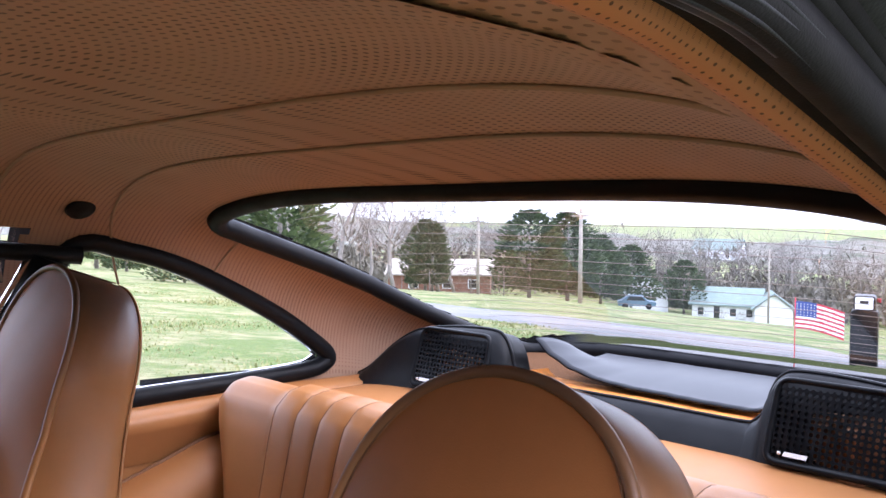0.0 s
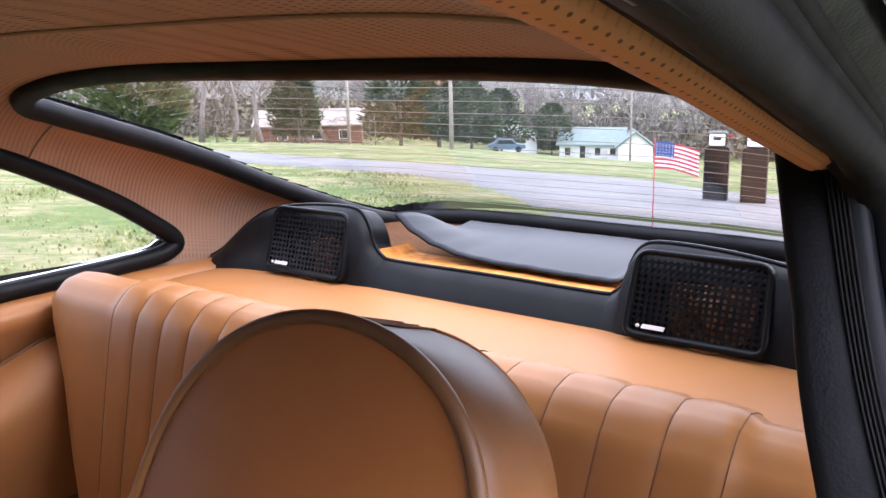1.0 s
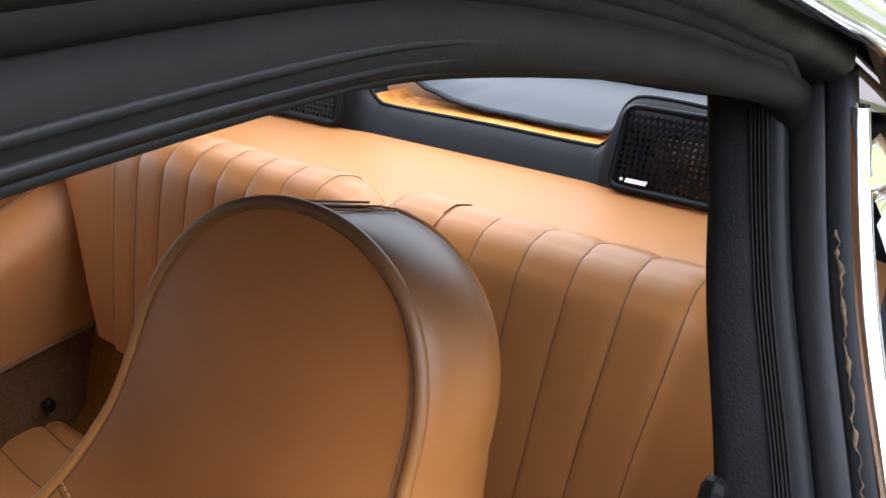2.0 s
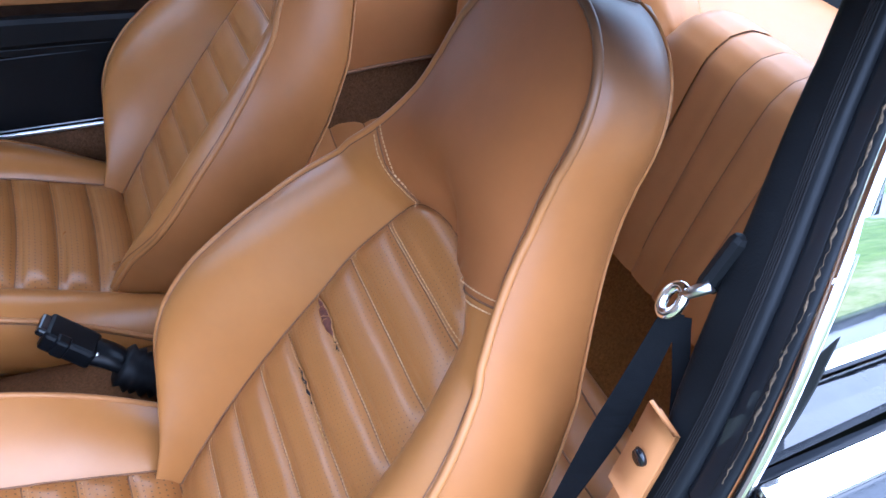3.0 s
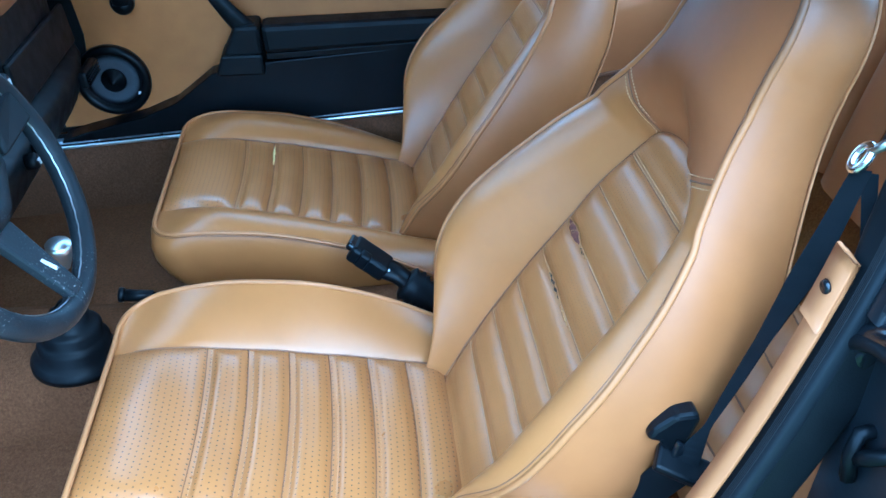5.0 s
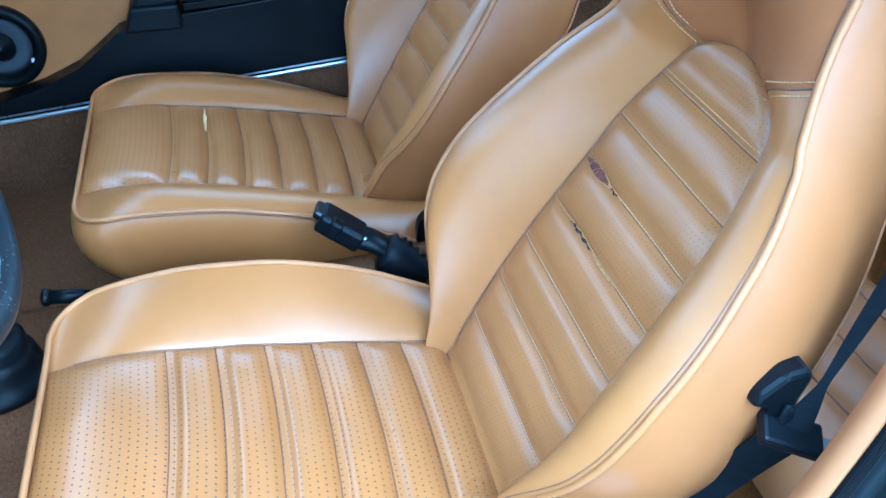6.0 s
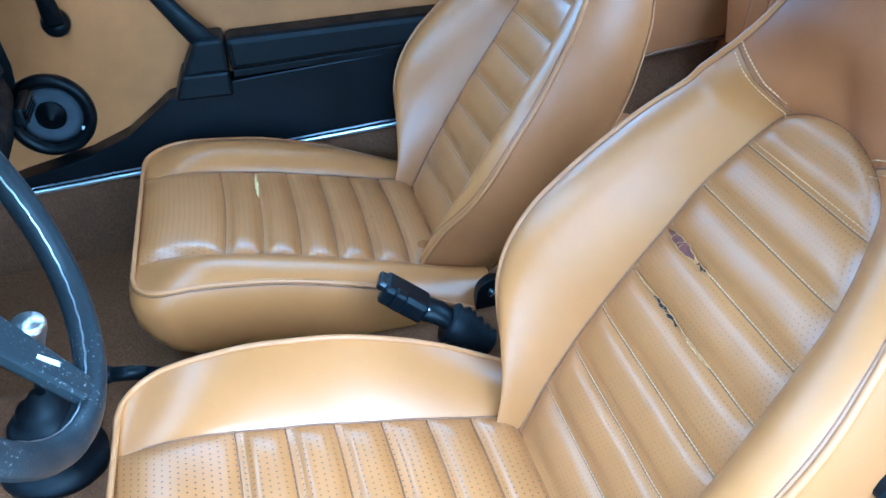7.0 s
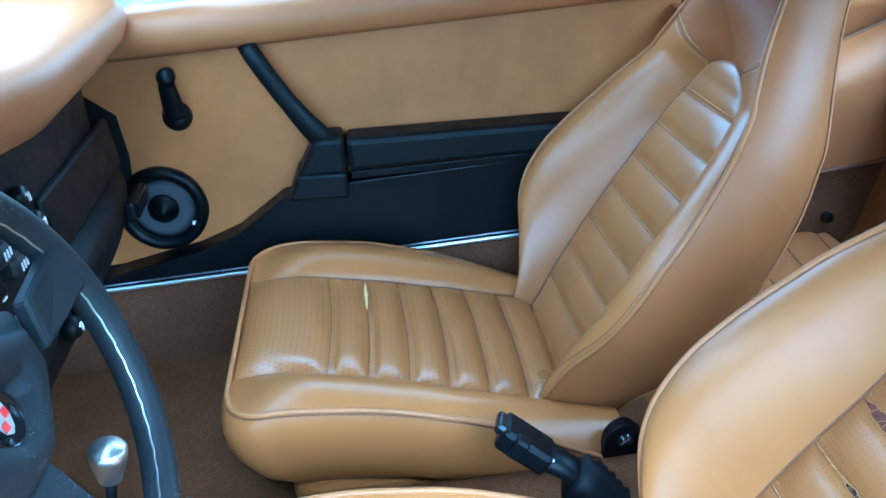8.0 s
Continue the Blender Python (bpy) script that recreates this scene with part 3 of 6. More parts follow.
    solid("boxing", verts, [tuple(reversed(f)) for f in grid_faces(len(vs), ring)], shaded_boxing_leather, back, "tan leather with shade in its tone and a grimy crown")
    for s in (-1, 1):
        pts = [V((form.lean(v) + s * max(0.0, back_width(v) - 0.008), p.y, p.z)) + n * -d for v, p, n, d in rear]
        tube("rear_seam", pts, 0.002, piping_leather, back, sides=5)
    p, n = form.spine(SPINE_TOP)
    for k in range(3):
        o = 0.012 * (k - 1)
        pts = [V((form.lean(SPINE_TOP) + o - 0.004 * j / 6, p.y, p.z + 0.0015)) + n * (0.024 - 0.075 * j / 6) for j in range(7)]
        tube("top_stitch", pts, 0.0009, dark_thread, back, sides=5)
    # base and recliner
    part("seat_rail", box((0.40, 0.42, 0.05), (cx, -0.06, FLOOR + 0.03), 0.01), black_plastic, seat, "black seat rail")
    for s in (-1, 1):
        line = rounded([(0.155, 0.335, 0), (0.245, 0.335, 0), (0.235, 0.43, 0), (0.205, 0.462, 0), (0.175, 0.445, 0)], 0.016, 4)
        hinge = plate("hinge", [(q.x, q.y) for q in line], s * 0.02, lambda a, b, d: V((cx + s * 0.236 + d, a, b)), black_plastic, seat, "black recliner hinge cover", 0.004)
        turned("hinge_screw", [(0.0, 0.0), (0.011, 0.0), (0.012, 0.003), (0.0, 0.004)], (cx + s * 0.2575, 0.2, 0.432), (s, 0, 0), black_gloss, hinge, "slotted screw", 16)
        part("screw_slot", box((0.002, 0.018, 0.0026), (cx + s * 0.2612, 0.2, 0.432), 0, Matrix.Rotation(radians(35), 4, "X")), steel, hinge)
    if outer:
        blade = [(0.36, 0.655), (0.38, 0.657), (0.383, 0.68), (0.392, 0.706), (0.388, 0.716), (0.364, 0.716), (0.341, 0.699), (0.334, 0.686), (0.349, 0.68)]
        k = plate("recliner_knob", blade, outer * 0.03, lambda a, b, d: V((cx + outer * 0.235 + d, a, b)), black_plastic, seat, "black recliner lever", 0.006)
        plate("knob_rib", [(0.36, 0.66), (0.376, 0.662), (0.374, 0.681), (0.365, 0.686)], outer * 0.008, lambda a, b, d: V((cx + outer * 0.265 + d, a, b)), black_gloss, k, "", 0.003)
    return seat, cushion, back


DRIVER_X, PASSENGER_X = 0.352, -0.342
driver_form, passenger_form = Back(DRIVER_X, 0.0, 0.006, (-0.016, 0.012), 0.0), Back(PASSENGER_X, -0.006, -0.02, (-0.03, -0.05), 0.03)
seat, cushion, back = front_seat("driver_seat", driver_form, "tan leather bucket seat with pleated perforated insert and torn backrest", 1)


def tear_line(u0, u1, v, n=12, wave=0.001):
    us = [u0 + (u1 - u0) * k / (n - 1) for k in range(n)]
    return [(u, v - driver_form.tilt * u + wave * math.sin(k * 1.9 + u0 * 80)) for k, u in enumerate(us)]


hold = driver_form.point
split(tear_line(-0.13, -0.052, 0.3185, 16, 0.0006), 0.0056, hold, "tear", back, torn_edge, label="dark red torn split in the leather", frays=3)
split(tear_line(-0.06, -0.026, 0.318, 10, 0.0012), 0.0022, hold, "tear", back, black_gap, label="thin dark end of the split", frays=4)
split(tear_line(-0.135, -0.08, 0.252, 16, 0.0006), 0.0013, hold, "tear", back, foam, label="frayed split in the leather", frays=5)
split(tear_line(-0.095, 0.0, 0.252, 18, 0.0008), 0.003, hold, "tear", back, black_gap, label="frayed dark split in the leather", frays=14)
split(tear_line(-0.01, 0.05, 0.2505, 22, 0.0006), 0.0013, hold, "tear", back, foam, label="frayed split showing yellow foam", frays=8)
seat, cushion, back = front_seat("passenger_seat", passenger_form, "tan leather bucket seat with pleated insert and small cushion tear", 0)
split([(-0.135 + 0.0085 * k, SEAMS[1] - 0.001 + 0.0004 * math.sin(k * 1.7)) for k in range(12)], 0.0034, lambda u, r, lift: cushion_point(PASSENGER_X, u, r, lift), "tear", cushion, foam, label="yellow foam showing through a tear")

# ---- shell of the car ----
def roof_mid(y):
    return lerp_table(y, (-0.75, 1.1), (-0.55, 1.19), (-0.3, 1.265), (0.0, 1.3), (0.35, 1.303), (0.6, 1.282), (0.8, 1.25), (0.9, 1.227), (1.1, 1.15), (1.3, 1.06), (1.5, 0.975), (1.75, 0.88))


def side_mid(y):
    return lerp_table(y, (-0.75, 0.67), (-0.3, 0.70), (0.5, 0.705), (0.85, 0.69), (1.2, 0.672), (1.3, 0.65), (1.5, 0.6), (1.75, 0.52))


def belt_low(y):
    return lerp_table(y, (-0.75, 0.84), (1.2, 0.84), (1.5, 0.8), (1.75, 0.74))


def shell(y, a, out=0.0):
    """A point of the cabin's inner skin: y along, a from -1 (one belt line) over the roof to 1."""
    w = math.pi / 2 * (1 - abs(a))
    p = 4.0
    c, s = math.cos(w), math.sin(w)
    x = (side_mid(y) + out) * (c ** (2 / p))
    z = belt_low(y) + (roof_mid(y) + out - belt_low(y)) * (max(0.0, s) ** (2 / p))
    return V((math.copysign(x, a), y, z))


QUARTER = [(p.x, p.y) for p in spline([(0.56, 0.885), (0.605, 1.03), (0.655, 1.15), (0.74, 1.142), (0.844, 1.11), (0.95, 1.06), (1.06, 1.0), (1.13, 0.952), (1.175, 0.915), (1.17, 0.895), (1.1, 0.884), (0.8, 0.882)], 6, True)]
DOOR_WINDOW = [(-0.72, 0.8), (-0.36, 1.165), (-0.1, 1.205), (0.3, 1.2), (0.585, 1.182), (0.49, 0.9), (0.46, 0.8)]
RAISED = 0.035
RAIL = [(0.66, -0.7, 0.9), (0.63, -0.52, 1.06), (0.60, -0.33, 1.215), (0.575, -0.15, 1.285), (0.564, 0.04, 1.302), (0.564, 0.2, 1.302), (0.565, 0.3, 1.297), (0.565, 0.36, 1.289), (0.566, 0.455, 1.268), (0.57, 0.52, 1.25), (0.574, 0.577, 1.234), (0.58, 0.615, 1.22)]
RAIL_Z = tuple((y, z - RAISED) for x, y, z in RAIL)


def rear_outline():
    half = [(0.0, 0.862), (0.2, 0.86), (0.35, 0.855), (0.45, 0.848), (0.52, 0.845), (0.556, 0.862), (0.566, 0.91), (0.566, 1.0), (0.566, 1.2), (0.555, 1.4), (0.52, 1.6), (0.46, 1.66), (0.3, 1.685), (0.0, 1.7)]
    line = half + [(-x, y) for x, y in reversed(half[1:-1])]
    return [(p.x, p.y) for p in spline([(x, y, 0) for x, y in line], 4, True)]


REAR = rear_outline()
YS = [-0.75 + 0.0125 * k for k in range(201)]
AS = [-1 + 2 * k / 150 for k in range(151)]
cells = {"headliner": [], "rear_glass": [], "quarter_glass": [], "quarter_glass_far": [], "door_glass": [], "windshield": []}
for i in range(200):
    for j in range(150):
        p = shell((YS[i] + YS[i + 1]) / 2, (AS[j] + AS[j + 1]) / 2)
        f = (i * 151 + j, i * 151 + j + 1, (i + 1) * 151 + j + 1, (i + 1) * 151 + j)
        side = abs(p.x) > 0.42 and p.z < 1.26
        if p.y < -0.36:
            if p.z < 1.0:
                continue
            cells["windshield" if abs(p.x) < 0.6 - 0.1 * max(0.0, p.y + 0.5) and p.y < -0.4 else "headliner"].append(f)
            continue
        if p.z > 0.85 and inside((p.x, p.y), REAR) and p.y > 0.8:
            cells["rear_glass"].append(f)
        elif side and inside((p.y + (0.05 * ease((0.8 - p.y) / 0.15) if p.x > 0 else 0.0), p.z), QUARTER):
            cells["quarter_glass" if p.x < 0 else "quarter_glass_far"].append(f)
        elif side and p.x < 0 and inside((p.y, p.z), DOOR_WINDOW):
            cells["door_glass"].append(f) if p.z > 0.985 else None
        elif p.x > 0.5 and p.y < 0.73 - 0.3 * max(0.0, 1.12 - p.z) and p.z < lerp_table(p.y, *RAIL_Z) + 0.004 + 0.05 * ease((p.y - 0.5) / 0.08):
            pass
        else:
            cells["headliner"].append(f)


def cut(faces, out=0.0):
    """The shell's own points under some of its cells, with a UV map in metres."""
    used = sorted({k for f in faces for k in f})
    back = {k: n for n, k in enumerate(used)}
    pts, uv = [], []
    for k in used:
        y, a = YS[k // 151], AS[k % 151]
        pts.append(shell(y, a, out))
        uv.append((a * 0.95 + 2, y + 2))
    return pts, [tuple(back[k] for k in f) for f in faces], uv


v, f, uv = cut(cells["headliner"])
headliner = tagged(solid("ceiling", v, f, headliner_vinyl, None, "", uv), "beige perforated vinyl headliner with cross seams", "headliner", kind="structure")
outer_cells = []
for c in cells["headliner"]:
    p = shell(YS[c[0] // 151], AS[c[0] % 151])
    if not (p.x > 0.44 and (p.y < 0.7 or (p.y < 1.3 and p.z < 1.19))):
        outer_cells.append(c)
v, f, uv = cut(outer_cells, 0.035)
outer = tagged(solid("roof", v, f, body_paint, None, "", uv), "glossy black painted car roof", "roof", kind="structure")


def glazed(name, faces, label, out, outward=False):
    root = thing(name, (0, 0, 0), label, "window", kind="structure")
    v, f, uv = cut(faces, out)
    pane = solid("pane", v, f if outward else [tuple(reversed(q)) for q in f], window_glass, root)
    pane.visible_shadow = False
    return root


rear_window = glazed("window_1", cells["rear_glass"], "curved rear window with heating wires and black rubber seal", 0.012)
quarter_window = glazed("window_2", cells["quarter_glass"], "rear quarter window in a black rubber seal", 0.012)
quarter_far = glazed("window_3", cells["quarter_glass_far"], "rear quarter window in a black rubber seal", 0.012)
windshield = glazed("window_5", cells["windshield"], "curved windshield glass above the dashboard", 0.01)
glazed("window_4", cells["door_glass"], "passenger door window glass", 0.012)


def on_roof(x, y, out=0.0):
    """The shell over a plan point."""
    lo, hi = 0.0, 1.0
    for _ in range(30):
        m = (lo + hi) / 2
        if abs(shell(y, m - 1, out).x) > abs(x):
            lo = m
        else:
            hi = m
    p = shell(y, lo - 1, out)
    return V((x, y, p.z))


def on_side(y, z, s, out=0.0):
    lo, hi = 0.0, 1.0
    for _ in range(30):
        m = (lo + hi) / 2
        if shell(y, m - 1, out).z < z:
            lo = m
        else:
            hi = m
    return V((s * abs(shell(y, lo - 1, out).x), y, z))


tube("seal", [on_roof(x, y) for x, y in REAR], 0.0175, rubber, rear_window, sides=12, closed=True)
for root, s in ((quarter_window, -1), (quarter_far, 1)):
    tube("seal", [on_side(y, z, s) for y, z in QUARTER if s < 0 or y > 0.72], 0.017 if s < 0 else 0.009, rubber, root, sides=12, closed=s < 0)
    if s < 0:
        tube("outer_seal", [on_side(y, z, s, 0.018) for y, z in QUARTER], 0.011, rubber, root, sides=12, closed=True)
    tube("bright_trim", [on_side(0.96 + (y - 0.96) * 0.955, 0.975 + (z - 0.975) * 0.93, s, 0.038) for y, z in QUARTER if s < 0 or y > 0.7], 0.006, chrome, root, sides=6, closed=s < 0)
for k in range(15):
    y = 0.93 + 0.045 * k
    pts = [on_roof(-0.47 + 0.94 * j / 24, y + 0.02 * (1 - (1 - j / 12) ** 2) - 0.02, 0.008) for j in range(25)]
    tube("heating_wire", pts, 0.0004, wire_metal, rear_window, sides=4)
# cross seams of the headliner
for y0, bow, end in ((0.50, 0.10, 0.46), (0.66, 0.13, 0.66)):
    pts = []
    for j in range(49):
        a = -0.78 + (0.78 + end) * j / 48
        pts.append(shell(y0 + bow * a * a, a, -0.0015))
    tube("seam", pts, 0.0022, headliner_plain, headliner, sides=5)
for s in (-1, 1):
    pts = [on_side(0.9 + 0.02 * k / 6, 1.075 + 0.08 * k / 6, s, -0.001) for k in range(7)]
    tube("seam", pts, 0.002, headliner_plain, headliner, sides=5)
# coat hook
hook = thing("coat_hook", on_side(0.642, 1.21, -1), "small black oval coat hook cover on the headliner", "hook")
turned("hook_cover", [(0.0, 0.012), (0.012, 0.011), (0.02, 0.006), (0.023, 0.0), (0.0, -0.002)], on_side(0.642, 1.21, -1), (0.6, 0.0, -0.8), rubber, hook, sides=20)

# ---- door opening on the driver's side ----
rail_line = spline(RAIL, 8)
rail = thing("door_rail", (0.56, 0, 1.19), "tan perforated roof rail with black rubber door seal", "trim", kind="structure")
v, f = tube_data([p + V((0.003, 0, 0.002)) for p in rail_line if p.y < 0.585], 0.0085, 12)
uvs = [(k % 12 * 0.0062, k // 12 * 0.0124) for k in range(len(v))]
solid("rail_cover", v, f, rail_vinyl, rail, "", uvs)
verts, uvs, tops = [], [], []
for p in [q for q in rail_line if q.y > -0.34]:
    a = on_side(p.y, min(lerp_table(p.y, *RAIL_Z) + 0.014, roof_mid(p.y) - 0.008), 1, -0.003) + V((0, 0, RAISED))
    b = p + V((-0.006, 0, 0.002))
    for j in range(7):
        t = j / 6
        q = a.lerp(b, t) - V((0, 0, 0.002 * math.sin(math.pi * t)))
        verts.append(q)
        uvs.append((q.x + 2, q.y + 2))
gutter_line = [p for p in rail_line if p.y > -0.34]
for y in [0.7 + 0.05 * k for k in range(12)]:
    z = lerp_table(y, (0.66, 1.172), (0.74, 1.162), (0.844, 1.13), (0.95, 1.08), (1.06, 1.02), (1.25, 0.92))
    gutter_line.append(on_side(y, z, 1, 0.01) + V((-0.06, 0, RAISED - 0.03)))
for p in gutter_line:
    a = on_roof(0.43, p.y, 0.035) + V((0, 0, RAISED))
    b = p + V((0.052, 0, 0.05))
    for j in range(9):
        t = j / 8
        tops.append(a.lerp(b, t) + V((0.012 * math.sin(math.pi * t), 0, 0.03 * math.sin(math.pi * t))))
rows = len(verts) // 7
solid("headliner_edge", verts, grid_faces(rows, 7), headliner_vinyl, rail, "beige perforated headliner edge", uvs)
solid("roof_edge", tops, grid_faces(len(gutter_line), 9), body_paint, rail, "glossy painted roof edge")


def turn_down(dx):
    """Where the rail's seals bend into the pillar's seal."""
    return [V((0.584 + 0.3 * dx, 0.614, 1.222)), V((0.59 + 0.1 * dx, 0.632, 1.196))]


for k, (dx, dz, r) in enumerate(((0.014, 0.003, 0.0075), (0.036, -0.005, 0.0095), (0.0215, 0.002, 0.0042), (0.0265, 0.002, 0.0042), (0.032, 0.003, 0.0042), (0.0375, 0.004, 0.0042), (0.043, 0.006, 0.0042), (0.046, 0.011, 0.0042))):
    tube("door_seal", [p + V((dx, 0, dz + 0.006 * ease((p.y - 0.2) / 0.15))) * lerp_table(p.y, (0.2, 1.0), (0.63, 0.6)) for p in rail_line if p.y < 0.592 - dx * 0.7] + turn_down(dx), r, dusty_rubber, rail, sides=10)
for k in range(7):
    a = radians(-165 + 26 * k)
    dx, dz = 0.036 + 0.0096 * math.cos(a), -0.005 + 0.0096 * math.sin(a)
    tube("seal_rib", [p + V((dx, 0, dz + 0.006 * ease((p.y - 0.2) / 0.15))) * lerp_table(p.y, (0.2, 1.0), (0.63, 0.6)) for p in rail_line if p.y < 0.592 - dx * 0.7] + turn_down(dx), 0.0011, seal_rubber, rail, sides=6)
verts = []
for p in rail_line:
    k = lerp_table(p.y, (0.2, 1.0), (0.63, 0.7))
    verts += [p + V((0.03, 0, 0.008)) * k, p + V((0.045, 0, 0.014)) * k, p + V((0.055, 0, 0.022)) * k, p + V((0.055, 0, 0.036)) * k, p + V((0.03, 0, 0.04)) * k]
solid("roof_channel", verts, grid_faces(len(rail_line), 5, True), black_vinyl, rail, "dark channel above the door seal")
tube("gutter", [p + V((0.05, 0, 0.042)) for p in gutter_line], 0.014, body_paint, rail, sides=10)
tube("gutter_trim", [p + V((0.057, 0, 0.028)) for p in gutter_line], 0.0085, chrome, rail, "chrome drip trim", sides=8)

PILLAR_B = V((0.711, 0.33, 0.58))
PILLAR = spline([(0.579, 0.62, 1.232), (0.607, 0.582, 1.14), (0.65, 0.53, 1.035), (0.678, 0.484, 0.915), (0.698, 0.41, 0.74), PILLAR_B], 10)


def along_pillar(t, dx=0.0, dy=0.0):
    k = min(49.999, max(0.0, t * 50))
    p = PILLAR[int(k)].lerp(PILLAR[int(k) + 1], k - int(k))
    return p + V((dx, dy, 0))


pillar = thing("pillar", PILLAR_B, "black vinyl door pillar with ribbed rubber seal", "pillar", kind="structure")


def strip(name, section, material, label="", t0=0.0, t1=1.0, steps=40, share=((0, 1.0), (1, 1.0))):
    """Runs a section down the pillar; share scales its width along the way."""
    verts = []
    for i in range(steps + 1):
        t = t0 + (t1 - t0) * i / steps
        k = lerp_table(t, *share)
        for dx, dy in section:
            verts.append(along_pillar(t, dx * k, dy))
    return solid(name, verts, grid_faces(steps + 1, len(section), True), material, pillar, label)


def ring_section(w, d, x, y, n=14):
    out = []
    for k in range(n):
        a = 2 * math.pi * k / n
        c, s = math.cos(a), math.sin(a)
        out.append((x + w / 2 * math.copysign(abs(c) ** 0.5, c), y + d / 2 * math.copysign(abs(s) ** 0.5, s)))
    return out


cover_line = rounded([(-0.009, 0.003, 0), (-0.026, 0.0, 0), (-0.027, 0.012, 0), (-0.016, 0.06, 0), (0.02, 0.06, 0), (0.01, 0.012, 0)], 0.006, 3)
strip("pillar_cover", [(p.x, p.y) for p in cover_line], black_vinyl, "black grained vinyl", share=((0, 1.08), (0.15, 1.1), (0.25, 1.25), (0.4, 1.4), (0.5, 1.4), (0.56, 1.3), (0.62, 0.9), (1, 0.6)))
strip("seal_band", ring_section(0.0165, 0.02, 0.001, 0.012), seal_rubber, "blue black ribbed rubber seal")
for k in range(5):
    strip("seal_rib", ring_section(0.0012, 0.0026, -0.0062 + 0.0019 * k, 0.0018, 6), dusty_rubber)
strip("jamb", ring_section(0.022, 0.02, 0.019, 0.0165), jamb_paint, "black painted jamb", 0.0, 0.62)
strip("old_seal", ring_section(0.0125, 0.018, 0.032, 0.012, 14), seal_rubber, "grey black rubber seal", 0.0, 0.6)
crumb = []
for k in range(90):
    p = along_pillar(0.14 + 0.44 * k / 89, 0.0315 + random.uniform(-0.0012, 0.0012), 0.0028)
    crumb.append(p)
tube("cracked_edge", crumb, [0.0002 + 0.0014 * random.random() ** 2 for _ in crumb], plain("perished_rubber", (0.075, 0.05, 0.027), 0.95, 0.7, 260.0), pillar, "perished brown crack in the rubber", sides=5)
strip("frame_trim", ring_section(0.0105, 0.01, 0.0415, 0.009, 12), chrome, "bright window frame trim", 0.03, 0.6, share=((0, 0.94), (0.6, 1.04)))
strap = thing("strap", along_pillar(0.6), "tan leather strip riveted to the pillar edge", "strap")
verts = []
for i in range(13):
    for dx, dy in ((-0.037, -0.006), (-0.010, -0.008), (-0.010, -0.003), (-0.037, -0.001)):
        verts.append(along_pillar(0.575 + 0.425 * i / 12, dx + 0.002, dy - 0.002))
solid("strip", verts, grid_faces(13, 4, True) + [(0, 1, 2, 3)], trim_leather, strap)
verts = []
for i in range(6):
    for dx, dy in ((-0.043, -0.0095), (-0.009, -0.0115), (-0.009, -0.0075), (-0.043, -0.0055)):
        verts.append(along_pillar(0.57 + 0.085 * i / 5, dx + 0.002, dy - 0.002))
solid("tab", verts, grid_faces(6, 4, True) + [(0, 1, 2, 3), (23, 22, 21, 20)], trim_leather, strap, "tan leather tab")
turned("rivet", [(0.0, 0.004), (0.006, 0.0035), (0.008, 0.0), (0.0, -0.001)], along_pillar(0.614, -0.024, -0.0125), (0, -1, 0), black_gloss, strap, "dark metal rivet", 14)

# ---- floor, tunnel, sills ----
v, f = prism([(-0.66, -0.95), (0.66, -0.95), (0.66, 1.0), (-0.66, 1.0)], -0.03, lambda a, b, d: V((a, b, FLOOR + d)))
floor = tagged(solid("floor", v, f, floor_carpet, None, smooth=False), "brown carpeted car floor", "floor", kind="structure")
verts = []
sec = [(-0.15, 0.0), (-0.14, 0.05), (-0.115, 0.09), (-0.07, 0.112), (0.0, 0.118), (0.07, 0.112), (0.115, 0.09), (0.14, 0.05), (0.15, 0.0)]
ty = [-0.95 + 0.1 * k for k in range(19)]
for y in ty:
    k = lerp_table(y, (-0.95, 1.35), (-0.5, 1.05), (-0.2, 0.75), (0.9, 0.7))
    for x, z in sec:
        verts.append((x * lerp_table(y, (-0.95, 1.1), (-0.3, 0.85), (0.9, 0.85)) + 0.01, y, FLOOR + z * k))
tunnel = tagged(solid("tunnel", verts, grid_faces(len(ty), 9), floor_carpet), "brown carpeted centre tunnel", "tunnel", kind="structure")
for s, name in ((-1, "sill_passenger"), (1, "sill_driver")):
    sill = thing(name, (s * 0.64, 0, FLOOR), "carpeted door sill with a bright metal strip", "sill", kind="structure")
    verts = []
    for k in range(13):
        y = -0.95 + 1.45 * k / 12
        top = 0.5
        for x, z in ((0.615, FLOOR - 0.01), (0.618, FLOOR + 0.06), (0.628, top - 0.02), (0.64, top), (0.72, top), (0.72, FLOOR - 0.1)):
            verts.append((s * x, y, z))
    solid("sill_carpet", verts, grid_faces(13, 6), dark_carpet, sill)
    part("sill_strip", box((0.05, 1.3, 0.012), (s * 0.665, -0.2 - 0.1 * (s + 1), 0.504), 0.004), black_plastic, sill)
    part("bright_strip", box((0.02, 1.28, 0.010), (s * 0.647, -0.2 - 0.1 * (s + 1), 0.509), 0.003), dull_strip, sill, "bright metal sill strip")
    part("bright_strip", box((0.007, 1.28, 0.008), (s * 0.6305, -0.2 - 0.1 * (s + 1), 0.5), 0.002), satin, sill, "bright metal sill strip")
# footwell front wall
v, f = prism([(-0.7, 0.2), (0.7, 0.2), (0.7, 0.86), (-0.7, 0.86)], -0.04, lambda a, b, d: V((a, -0.93 + d, b)))
tagged(solid("wall_front", v, f, dark_carpet, None, smooth=False), "dark carpeted footwell front wall", "wall", kind="structure")
